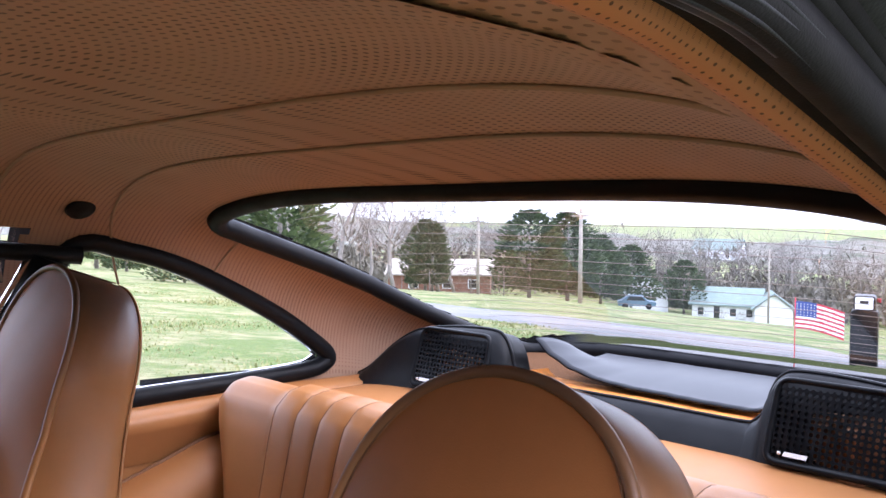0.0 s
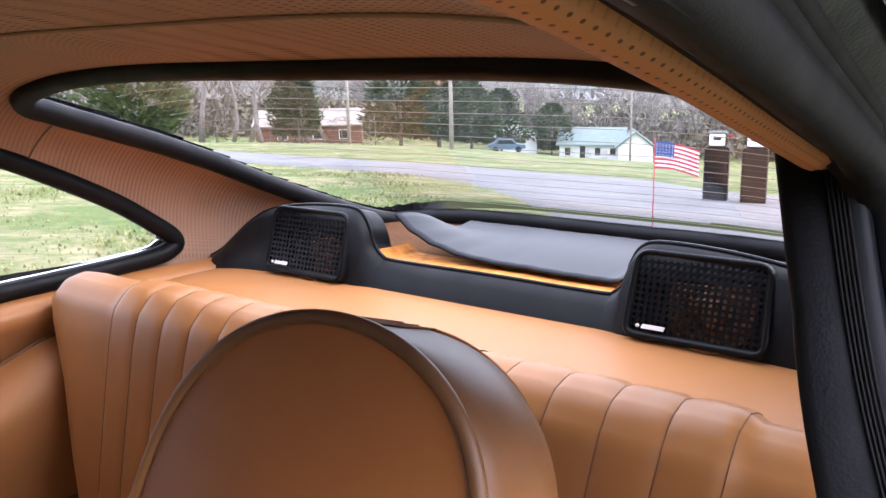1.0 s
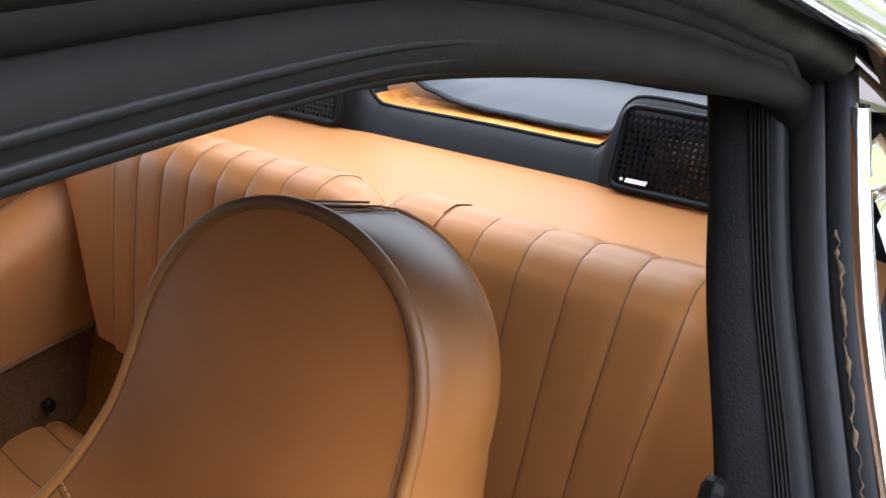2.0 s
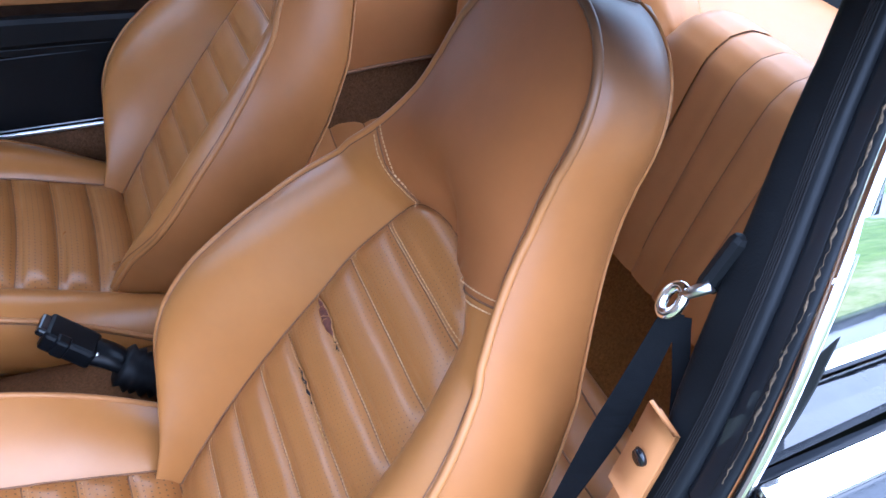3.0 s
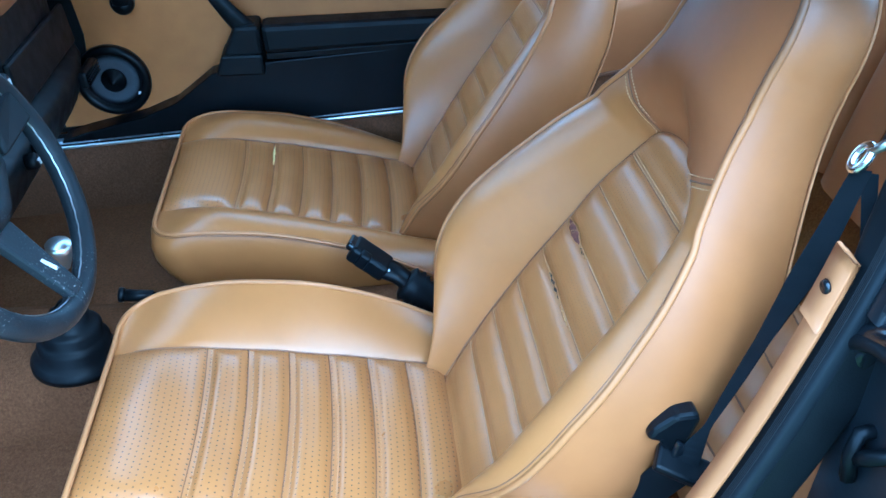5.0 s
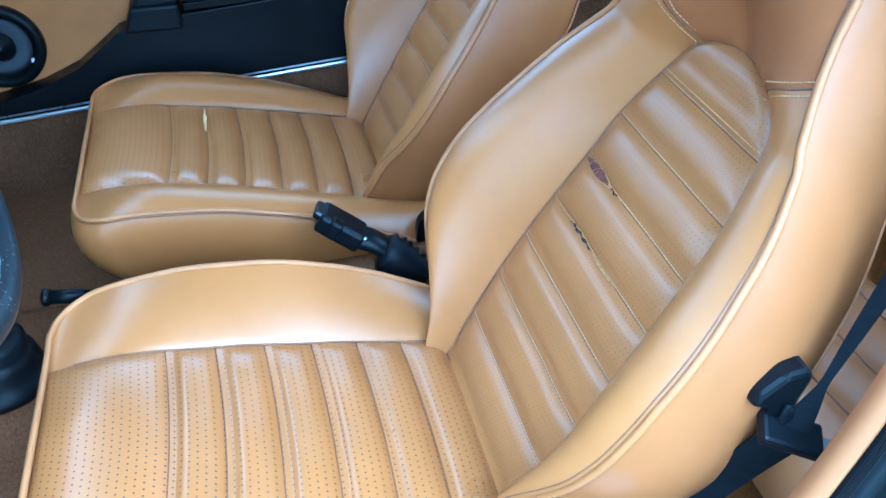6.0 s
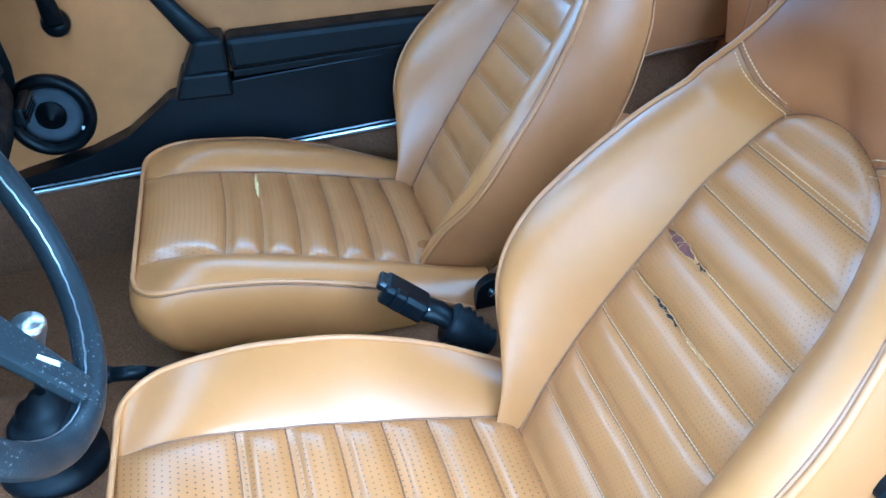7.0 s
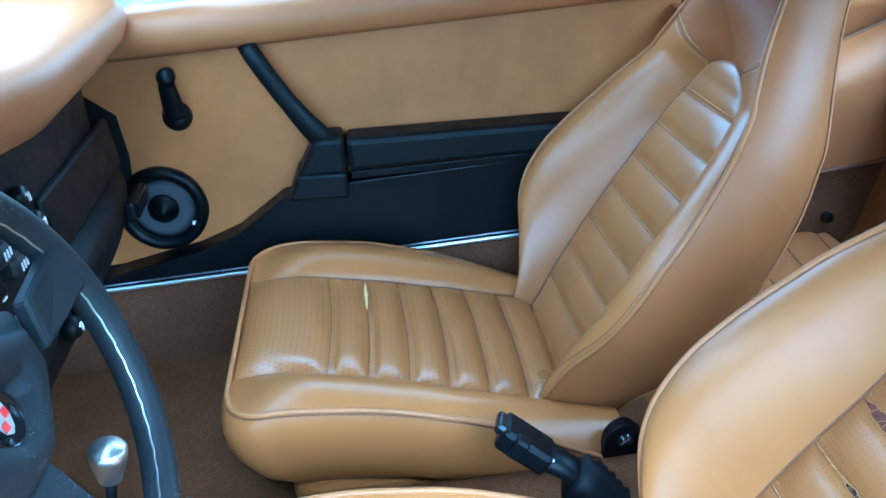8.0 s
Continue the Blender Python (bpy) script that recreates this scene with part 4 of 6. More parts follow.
# rear floor and rise behind the front seats
verts = []
rise = [(0.30, FLOOR), (0.40, FLOOR + 0.02), (0.46, 0.40), (0.72, 0.415), (0.80, 0.46), (0.86, 0.56), (0.90, 0.66), (0.98, 0.80), (1.0, 0.86)]
for y, z in rise:
    for k in range(15):
        verts.append((-0.64 + 1.28 * k / 14, y, z + (0.03 if 6 <= k <= 8 and z < 0.5 else 0)))
tagged(solid("rear_floor", verts, grid_faces(len(rise), 15), brown_carpet), "brown carpet behind the front seats", "carpet", kind="structure")

# ---- rear seats ----
def rear_back(s, x0, first, pitch, count, inner_fold):
    root = thing("folding_seat", (s * 0.33, 0.95, 0.6), "tan leather folding rear seat back with vertical pleats", "rear seat", "rear seats")
    x1 = 0.635
    pleats = [first + pitch * k for k in range(count)]

    def face(x, t, lift=0.0):
        """x from the middle of the car outwards, t from the foot (0) over the front to the top and the rear edge (1)."""
        if x < pleats[0]:
            puff = 0.022 * math.sin(math.pi / 2 * min(1, (x - x0) / 0.055)) ** 0.6
            fold = inner_fold * ease((pleats[0] - x) / 0.006)
        elif x > pleats[-1]:
            puff = 0.022 * math.sin(math.pi / 2 * min(1, (x1 - x) / 0.06)) ** 0.6
            fold = -0.009 * ease((x - pleats[-1]) / 0.005)
        else:
            k = (x - pleats[0]) / pitch
            puff = 0.019 + 0.0036 * (1 - abs(2 * (k - math.floor(k)) - 1) ** 5)
            fold = 0.0
        puff += fold + lift
        line = [(0.82, 0.59), (0.835, 0.66), (0.862, 0.76), (0.886, 0.842), (0.899, 0.878), (0.917, 0.896), (0.94, 0.9), (0.97, 0.89), (0.99, 0.86)]
        f = t * (len(line) - 1)
        i = min(len(line) - 2, int(f))
        a, b = V((0, *line[i])), V((0, *line[i + 1]))
        p = a.lerp(b, f - i)
        prev, nxt = V((0, *line[max(0, i - 1)])), V((0, *line[min(len(line) - 1, i + 2)]))
        d = ((b - a).normalized() * 2 + (b - prev).normalized() * (1 - (f - i)) + (nxt - a).normalized() * (f - i)).normalized()
        n = V((0, -d.z, d.y))
        drop = 0.02 * (max(0, 1 - (x - x0) / 0.05) ** 2 + max(0, 1 - (x1 - x) / 0.05) ** 2)
        q = p + n * puff
        pull = lerp_table(t, (0.0, 0.62), (0.125, 0.7), (0.25, 0.82), (0.375, 0.95), (0.5, 1.0))
        keep = 0.2 + (pleats[-1] - 0.2) * (1 - 0.35 * (1 - pull))
        if x <= 0.2:
            across = x
        elif x <= pleats[-1]:
            across = 0.2 + (x - 0.2) * (1 - 0.35 * (1 - pull))
        else:
            across = keep + (x - pleats[-1]) / (x1 - pleats[-1]) * (0.2 + (x1 - 0.2) * pull - keep)
        return V((s * across, q.y, q.z - drop * ease((t - 0.3) / 0.3)))

    bands = [("bolster", x0, pleats[0], 12)] + [("pleat", a, b, 9) for a, b in zip(pleats, pleats[1:])] + [("bolster", pleats[-1], x1, 16)]
    body = part("cushion_body", box((0.36, 0.05, 0.25), (s * (0.13 + (x0 + x1) / 2) / 1.5, 0.9, 0.765), 0.02, Matrix.Rotation(radians(-14), 4, "X")), rear_leather, root)
    for name, a, b, n in bands:
        verts = [face(a + (b - a) * j / (n - 1), i / 40) for i in range(41) for j in range(n)]
        fs = grid_faces(41, n)
        solid(name, verts, fs if s > 0 else [tuple(reversed(q)) for q in fs], rear_leather, body)
    for x in pleats:
        tube("seam", [face(x, i / 40, 0.0002) for i in range(3, 36)], 0.0007, dark_thread, body, sides=5)
    for x in (x0, x1):
        rows = [i / 40 for i in range(41)]
        verts = []
        for t in rows:
            p = face(x, t)
            verts += [p, V((p.x, max(p.y, 0.965) if t > 0.5 else p.y + 0.07, p.z - (0.03 if t > 0.5 else 0.0)))]
        solid("side_panel", verts, grid_faces(41, 2), rear_leather, body)
    return root


rear_back(-1, -0.045, 0.02, 0.058, 8, -0.009)
rear_back(1, 0.06, 0.165, 0.0605, 6, 0.002)


def rear_cushion(s):
    root = thing("rear_seat_cushion", (s * 0.36, 0.6, 0.41), "low tan leather rear seat cushion with curved seams", "cushion", "rear seat cushions")
    nx, ny = 22, 24

    def top(x, y):
        e = min(1, (x - 0.12) / 0.05, (0.60 - x) / 0.05, (y - 0.44) / 0.05, (0.77 - y) / 0.05)
        k = (y - 0.44 + 0.025 * math.sin((x - 0.12) * 6)) / 0.075
        puff = 0.008 * (1 - abs(2 * (k - math.floor(k)) - 1) ** 3)
        return 0.405 + 0.055 * math.sqrt(max(0, 1 - (1 - max(0, e)) ** 2)) + puff

    verts = [(s * (0.12 + 0.48 * j / (nx - 1)), 0.44 + 0.33 * i / (4 * ny - 1), top(0.12 + 0.48 * j / (nx - 1), 0.44 + 0.33 * i / (4 * ny - 1))) for i in range(4 * ny) for j in range(nx)]
    fs = grid_faces(4 * ny, nx)
    pad = solid("pad", verts, fs if s > 0 else [tuple(reversed(q)) for q in fs], rear_leather, root)
    for k in range(1, 5):
        pts = []
        for j in range(21):
            x = 0.14 + 0.44 * j / 20
            y = 0.44 + 0.075 * k - 0.025 * math.sin((x - 0.12) * 6)
            pts.append((s * x, y, top(x, y) + 0.0005))
        tube("seam", pts, 0.0018, dark_thread, pad, sides=5)
    return root


rear_cushion(-1)
rear_cushion(1)

# ---- rear side trims ----
for s, name in ((-1, "wall_rear_side"), (1, "wall_rear_side_driver")):
    root = thing(name, (s * 0.62, 0.8, 0.6), "tan leather rear side trim over a carpeted wheel arch", "trim", kind="structure")
    verts, ny = [], 22
    ahead = 0.0 if s < 0 else 0.13
    prof = [(0.680, 0.903), (0.632, 0.897), (0.626, 0.885), (0.632, 0.867), (0.640, 0.855), (0.655, 0.81)]
    for i in range(ny):
        y = 0.47 + ahead + (0.78 - ahead) * i / (ny - 1)
        for x, z in prof:
            verts.append((s * (x - 0.05 * ease((y - 1.0) / 0.3)), y, z))
    solid("ledge", verts, grid_faces(ny, len(prof)), trim_leather, root)
    verts = []
    for i in range(ny):
        y = 0.47 + ahead + (0.53 - ahead) * i / (ny - 1)
        for k in range(9):
            z = 0.835 - 0.475 * k / 8
            verts.append((s * 0.658, y, z))
    solid("panel", verts, grid_faces(ny, 9), trim_leather, root)
    # padded cover over the arch, its upper edge rising to the rear
    verts = []
    for i in range(ny):
        t = i / (ny - 1)
        y = 0.47 + ahead + (0.5 - ahead) * t
        hi = lerp_table(y, (0.47, 0.745), (0.638, 0.768), (0.721, 0.788), (0.8, 0.812), (0.87, 0.836), (0.97, 0.85))
        lo = lerp_table(y, (0.47, 0.553), (0.562, 0.561), (0.707, 0.575), (0.9, 0.589), (0.97, 0.594))
        for k in range(25):
            w = (k / 24) ** 1.5
            z = hi + (lo - hi) * w
            verts.append((s * (0.652 - 0.082 * math.sqrt(max(0.0, 1 - (1 - min(1, w / 0.3)) ** 2)) + 0.02 * max(0.0, w - 0.45) - 0.012 * ease(t)), y, z))
    pad = solid("arch_pad", verts, grid_faces(ny, 25), trim_leather, root)
    for k, r in ((0, 0.0035), (24, 0.004)):
        tube("welt", [V(verts[i * 25 + k]) + V((-s * 0.003, 0, 0)) for i in range(ny)], r, dark_thread, pad, "dark welt along the pad", sides=6)
    verts = []
    for i in range(ny):
        t = i / (ny - 1)
        y = 0.40 + ahead + (0.58 - ahead) * t
        lo = lerp_table(y, (0.4, 0.548), (0.562, 0.561), (0.707, 0.575), (0.9, 0.589), (0.97, 0.594))
        for k in range(9):
            w = k / 8
            verts.append((s * (0.575 - 0.05 * ease(w)), y, lo + (0.40 - lo) * w))
    solid("arch_carpet", verts, grid_faces(ny, 9), dark_carpet, root)
    turned("anchor_bolt", [(0.0, 0.009), (0.01, 0.008), (0.012, 0.0), (0.0, -0.003)], (s * 0.538, 0.74, 0.496), (-s, 0, 0.2), black_plastic, root, "black belt anchor cap", 16)

# ---- rear shelf, speaker panel ----
verts = []
for i in range(10):
    y = 0.965 + 0.285 * i / 9
    for k in range(31):
        x = -0.64 + 1.28 * k / 30
        verts.append((x * (1 - 0.06 * ease((y - 1.1) / 0.2)), y, 0.858 + 0.016 * math.sin(math.pi / 2 * min(1, (y - 0.965) / 0.28)) - 0.02 * (abs(x) / 0.64) ** 6))
rear_shelf = tagged(solid("rear_shelf", verts, grid_faces(10, 31), trim_leather), "tan leather rear shelf behind the seat backs", "shelf", kind="structure")
half = [(0.665, 0.862), (0.62, 0.885), (0.545, 0.935), (0.475, 0.967), (0.42, 0.982), (0.34, 0.992), (0.262, 0.994), (0.236, 0.985), (0.222, 0.962), (0.214, 0.935), (0.198, 0.917), (0.17, 0.912), (0.0, 0.913)]
top_line = [(-x - 0.022 * ease(x / 0.25) * (1 - ease((x - 0.45) / 0.15)), z) for x, z in half] + [(x, z) for x, z in reversed(half[:-1])]
panel_line = [(p.x, p.y) for p in spline([(x, z, 0) for x, z in top_line], 5)]
speaker_panel = thing("speaker_panel", (0, 1.29, 0.88), "black vinyl rear speaker panel with a low notch", "speaker panel")
verts = []
for k, (dy, dz) in enumerate(((-0.045, None), (-0.02, -0.012), (-0.006, -0.002), (0.004, 0.001), (0.02, -0.004), (0.05, -0.012))):
    for x, z in panel_line:
        verts.append((x, 1.247 + dy + 0.03 * (abs(x) / 0.6) ** 2 * 0, 0.855 if dz is None else z + dz))
solid("panel", verts, [tuple(reversed(q)) for q in grid_faces(6, len(panel_line))], black_vinyl, speaker_panel)
tube("edge_welt", [(x, 1.251, z + 0.001) for x, z in panel_line], 0.0035, black_plastic, speaker_panel, sides=6)
# orange felt lining and the loose dark sheet over the engine shelf
notch = [(x, z) for x, z in panel_line if abs(x) < 0.232]
verts = []
for k in range(5):
    for x, z in notch:
        verts.append((x * (1 - 0.03 * k / 4), 1.257 + 0.075 * k / 4, z + 0.001 - 0.004 * k / 4))
solid("felt_lining", verts, grid_faces(5, len(notch)), orange_felt, speaker_panel, "frayed orange felt edge")
sheet = thing("shelf_cover", (0, 1.45, 0.93), "loose dark grey vinyl sheet over the rear deck", "cover sheet")
verts = []
for i in range(20):
    t = i / 19
    for k in range(41):
        u = -1 + 2 * k / 40
        x = u * lerp_table(t, (0, 0.2), (0.3, 0.205), (1, 0.27)) - 0.012
        rim = lerp_table(u, (-1, 0.985), (-0.85, 0.962), (-0.65, 0.943), (-0.4, 0.931), (0.0, 0.925), (0.9, 0.922), (1, 0.925))
        z = rim * (1 - ease(t * 1.2)) + (0.93 - 0.02 * t) * ease(t * 1.2) + 0.002 * math.sin(x * 11 + t * 2) * math.sin(math.pi * t)
        verts.append((x, 1.283 + 0.33 * t + 0.0015 * math.sin(u * 9) + 0.0012 * math.sin(u * 31), z))
cover = solid("sheet", verts, grid_faces(20, 41), sheet_vinyl, sheet)
mod = cover.modifiers.new("thick", "SOLIDIFY")
mod.thickness = 0.004


verts = []
for i in range(12):
    y = 1.26 + 0.46 * i / 11
    for k in range(25):
        x = (-0.57 + 1.14 * k / 24) * lerp_table(y, (1.26, 1.08), (1.5, 1.0), (1.72, 0.85))
        verts.append((x, y, 0.885 - 0.0 * i))
tagged(solid("rear_deck", verts, grid_faces(12, 25), dark_carpet), "dark carpeted deck under the rear window", "deck", kind="structure")


def holed_plate(w, h, cols, rows, r, to_world):
    """A plate punched with round holes: every cell joins a square to an octagon."""
    verts, faces, index = [], [], {}

    def vert(a, b):
        key = (round(a, 6), round(b, 6))
        if key not in index:
            index[key] = len(verts)
            verts.append(to_world(a, b, 0.0))
        return index[key]

    pw, ph = w / cols, h / rows
    for i in range(rows):
        for j in range(cols):
            cx, cy = -w / 2 + pw * (j + 0.5), -h / 2 + ph * (i + 0.5)
            ring, edge = [], []
            for k in range(8):
                a = math.pi / 4 * k
                ring.append(vert(cx + r * math.cos(a), cy + r * math.sin(a)))
                c, s = math.cos(a), math.sin(a)
                m = max(abs(c), abs(s))
                edge.append(vert(cx + pw / 2 * c / m, cy + ph / 2 * s / m))
            for k in range(8):
                n = (k + 1) % 8
                faces.append((ring[k], edge[k], edge[n], ring[n]))
    return verts, faces


def speaker(cx):
    root = thing("rear_speaker", (cx, 1.26, 0.93), "square black rear speaker with a perforated grille", "speaker", "rear speakers")
    turn = Matrix.Rotation(radians(90 - 18), 4, "X")
    m = Matrix.Translation((cx, 1.224, 0.931)) @ turn

    def world_of(a, b, d):
        return m @ V((a, b, d))

    frame_line = [(p.x, p.y) for p in rounded([(-0.094, -0.06, 0), (0.094, -0.06, 0), (0.088, 0.058, 0), (-0.088, 0.058, 0)], 0.022)]
    hole = [(p.x, p.y) for p in rounded([(-0.084, -0.05, 0), (0.084, -0.05, 0), (0.08, 0.05, 0), (-0.08, 0.05, 0)], 0.008)]
    n = len(frame_line)
    verts = [world_of(a * 1.03, b * 1.03, -0.02) for a, b in frame_line] + [world_of(a, b, 0.012) for a, b in frame_line] + [world_of(a * 0.97, b * 0.96, 0.016) for a, b in frame_line] + [world_of(a, b, 0.013) for a, b in hole] + [world_of(a, b, 0.0) for a, b in hole]
    box_part = solid("frame", verts, grid_faces(5, n, True), black_plastic, root)
    v, f = holed_plate(0.164, 0.1, 19, 12, 0.003, lambda a, b, d: world_of(a, b, 0.0125))
    g = solid("grille", v, f, black_plastic, root, smooth=False)
    g.modifiers.new("thick", "SOLIDIFY").thickness = 0.002
    v, f = lathe([(0.058, 0.0), (0.05, -0.001), (0.03, -0.004), (0.016, -0.003), (0.0, 0.0)], world_of(0.018, -0.006, 0.0093), m.to_3x3() @ V((0, 0, 1)), 32)
    solid("cone", v, f, brown_cone, root, "brown speaker cone")
    back = [(-0.086, -0.052), (0.086, -0.052), (0.084, 0.05), (-0.084, 0.05)]
    v, f = prism(back, -0.004, lambda a, b, d: world_of(a, b, 0.002 + d))
    solid("backing", v, f, black_plastic, root, smooth=False)
    v, f = prism([(-0.066, -0.046), (-0.036, -0.046), (-0.034, -0.04), (-0.064, -0.04)], 0.002, lambda a, b, d: world_of(a, b, 0.013 + d))
    solid("logo", v, f, white_print, root, "pale logo bar", smooth=False)
    turned("logo_dot", [(0.0, 0.002), (0.0025, 0.002), (0.0025, 0.0)], world_of(-0.071, -0.043, 0.013), m.to_3x3() @ V((0, 0, 1)), white_print, root, "", 10)


speaker(-0.355)
speaker(0.325)

# ---- passenger door ----
DX = -0.68


def door_at(y, z, d=0.0):
    """On the passenger door's inner face; d towards the cabin."""
    return V((DX + d, y, z))


door = thing("door_1", (DX, 0, 0.52), "passenger door with a tan leather card and black armrest", "door", kind="structure")
card = [(-0.66, 0.53), (0.47, 0.53), (0.5, 0.94), (-0.66, 0.945)]
plate("door_card", card, -0.03, lambda a, b, d: door_at(a, b, d), door_leather, door)
verts = []
cap = [(0.0, 0.928), (0.016, 0.924), (0.032, 0.935), (0.04, 0.96), (0.036, 0.985), (0.018, 1.0), (-0.02, 1.004), (-0.05, 1.0)]
for i in range(24):
    y = -0.66 + 1.18 * i / 23
    for d, z in cap:
        verts.append(door_at(y, z, d))
solid("door_cap", verts, grid_faces(24, len(cap)), trim_leather, door, "padded tan leather door cap")
tube("card_welt", [door_at(-0.65 + 1.12 * k / 20, 0.927, 0.003) for k in range(21)], 0.003, dark_thread, door, sides=6)
turned("lock_knob", [(0.0, 0.02), (0.006, 0.019), (0.007, 0.0), (0.009, -0.002)], (DX + 0.005, 0.40, 1.003), (0, 0, 1), black_plastic, door, "black lock pin", 12)
# armrest bin: a long black box with a lid, its lower skirt sweeping forwards
bin_line = [(-0.66, 0.520), (-0.60, 0.535), (-0.46, 0.558), (-0.38, 0.584), (-0.32, 0.622), (-0.285, 0.645), (-0.2, 0.66), (0.47, 0.664), (0.47, 0.514), (-0.66, 0.514)]
plate("bin", bin_line, 0.055, lambda a, b, d: door_at(a, b, d), black_plastic, door, bevel=0.006)
plate("armrest_front", [(-0.270, 0.649), (-0.160, 0.641), (-0.158, 0.691), (-0.247, 0.697)], 0.085, lambda a, b, d: door_at(a, b, d), black_vinyl, door, bevel=0.006)
plate("armrest_body", [(-0.247, 0.691), (-0.158, 0.687), (-0.155, 0.754), (-0.207, 0.757)], 0.08, lambda a, b, d: door_at(a, b, d), black_vinyl, door, bevel=0.008)
plate("armrest_lid", [(-0.154, 0.684), (0.458, 0.664), (0.458, 0.719), (-0.154, 0.749)], 0.07, lambda a, b, d: door_at(a, b, d), black_vinyl, door, "long black armrest lid", bevel=0.012)
part("lid_gap", box((0.05, 0.61, 0.014), door_at(0.153, 0.665, 0.03), 0.0015, Matrix.Rotation(radians(-1.6), 4, "X")), black_plastic, door)
pull = [door_at(-0.301, 0.93, 0.012), door_at(-0.29, 0.91, 0.03), door_at(-0.258, 0.855, 0.05), door_at(-0.224, 0.80, 0.06), door_at(-0.196, 0.758, 0.06), door_at(-0.176, 0.728, 0.05)]
pull = spline(pull, 6)
tube("pull_handle", pull, [lerp_table(k, (0, 0.017), (15, 0.017), (30, 0.026)) for k in range(len(pull))], black_vinyl, door, "black pull handle", sides=10, flat=0.45, up=(1, 0, 0))
crank = [door_at(-0.447, 0.812, 0.016), door_at(-0.447, 0.84, 0.022), door_at(-0.447, 0.876, 0.028), door_at(-0.442, 0.893, 0.03)]
handle = tube("window_crank", spline(crank, 5), [lerp_table(k, (0, 0.02), (5, 0.018), (15, 0.012)) for k in range(16)], black_plastic, door, "black window winder", sides=12, flat=0.5, up=(1, 0, 0))
turned("crank_boss", [(0.026, 0.0), (0.026, 0.012), (0.021, 0.02), (0.0, 0.022)], door_at(-0.447, 0.812, 0.0), (1, 0, 0), black_plastic, handle, "", 24)
turned("crank_knob", [(0.010, 0.02), (0.015, 0.026), (0.0165, 0.045), (0.012, 0.052), (0.0, 0.053)], door_at(-0.442, 0.893, 0.0), (1, 0, 0), black_plastic, handle, "", 20)
SPK = door_at(-0.516, 0.637)
spk = turned("door_speaker", [(0.084, 0.0), (0.084, 0.012), (0.079, 0.018), (0.068, 0.019), (0.062, 0.012), (0.058, 0.006)], SPK, (1, 0, 0), black_plastic, door, "round black door speaker", 48)
turned("cone", [(0.060, 0.008), (0.045, 0.009), (0.03, 0.008), (0.026, 0.006)], SPK, (1, 0, 0), grey_cone, spk, "grey woven cone", 40)
turned("phase_plug", [(0.030, 0.004), (0.027, 0.010), (0.012, 0.014), (0.009, 0.02), (0.0, 0.021)], SPK, (1, 0, 0), black_plastic, spk, "", 32)
part("logo", box((0.002, 0.013, 0.008), SPK + V((0.0135, 0.055, -0.035)), 0.0006, Matrix.Rotation(radians(-8), 4, "X")), white_print, spk, "small white logo mark")
# pillar beyond the passenger seat
tube("far_pillar", [(-0.69, 0.505, 0.88), (-0.668, 0.552, 1.03), (-0.62, 0.612, 1.165)], 0.026, black_vinyl, door, "black pillar between door and quarter window", sides=10, flat=0.7)
tube("far_pillar_trim", [(-0.695, 0.475, 0.88), (-0.675, 0.52, 1.03), (-0.63, 0.585, 1.17)], 0.007, chrome, door, "bright window frame", sides=8)
tube("far_window_edge", [on_side(p.x, p.y, -1) for p in spline([(-0.36, 1.17, 0), (-0.1, 1.21, 0), (0.3, 1.205, 0), (0.66, 1.17, 0)], 6)], 0.014, rubber, door, "black rubber window seal", sides=10)

# ---- dashboard ----
dash = thing("dashboard", (0, -0.62, 0.75), "black dashboard with tan leather top pad and round gauges", "dashboard")
verts = []
top = [(-0.52, 0.95), (-0.488, 0.962), (-0.464, 0.985), (-0.451, 1.012), (-0.452, 1.034), (-0.466, 1.05), (-0.50, 1.062), (-0.62, 1.068), (-0.80, 1.06), (-0.95, 1.04)]
for i in range(41):
    x = -0.648 + 1.32 * i / 40
    e = 0.006 * (abs(x) / 0.66) ** 30
    hood = 0.02 * ease((x + 0.2) / 0.26)
    for y, z in top:
        verts.append((x, y - e * 2 - 1.2 * hood, z - e + hood - 0.025 * min(0.0, x)))
pad = solid("top_pad", verts, grid_faces(41, len(top)), trim_leather, dash, "tan leather top pad")
solid("pad_end", [(x - 0.0005, y, z) for x, y, z in verts[:len(top)]] + [(-0.648, -0.95, 0.98)], [tuple(range(len(top) + 1))], trim_leather, pad, smooth=False)
verts = []
face_prof = [(-0.526, 0.956), (-0.526, 0.93), (-0.53, 0.79), (-0.525, 0.782), (-0.50, 0.775), (-0.492, 0.755), (-0.51, 0.70), (-0.56, 0.665), (-0.66, 0.66)]
for i in range(31):
    x = -0.685 + 1.37 * i / 30
    for y, z in face_prof:
        verts.append((x, y - 0.05 * (abs(x) / 0.69) ** 6, z + (0.02 * ease((x + 0.2) / 0.26) - 0.025 * min(0.0, x) if z > 0.9 else 0)))
solid("fascia", verts, grid_faces(31, len(face_prof)), black_vinyl, dash)
for s in (-1, 1):
    v, f = prism([(-0.9, 0.66), (-0.56, 0.665), (-0.53, 0.7), (-0.52, 0.78), (-0.53, 0.94), (-0.9, 1.03)], 0.01, lambda a, b, d: V((s * (0.688 + d), a, b)))
    solid("end_panel", v, f, black_vinyl, dash, smooth=False)
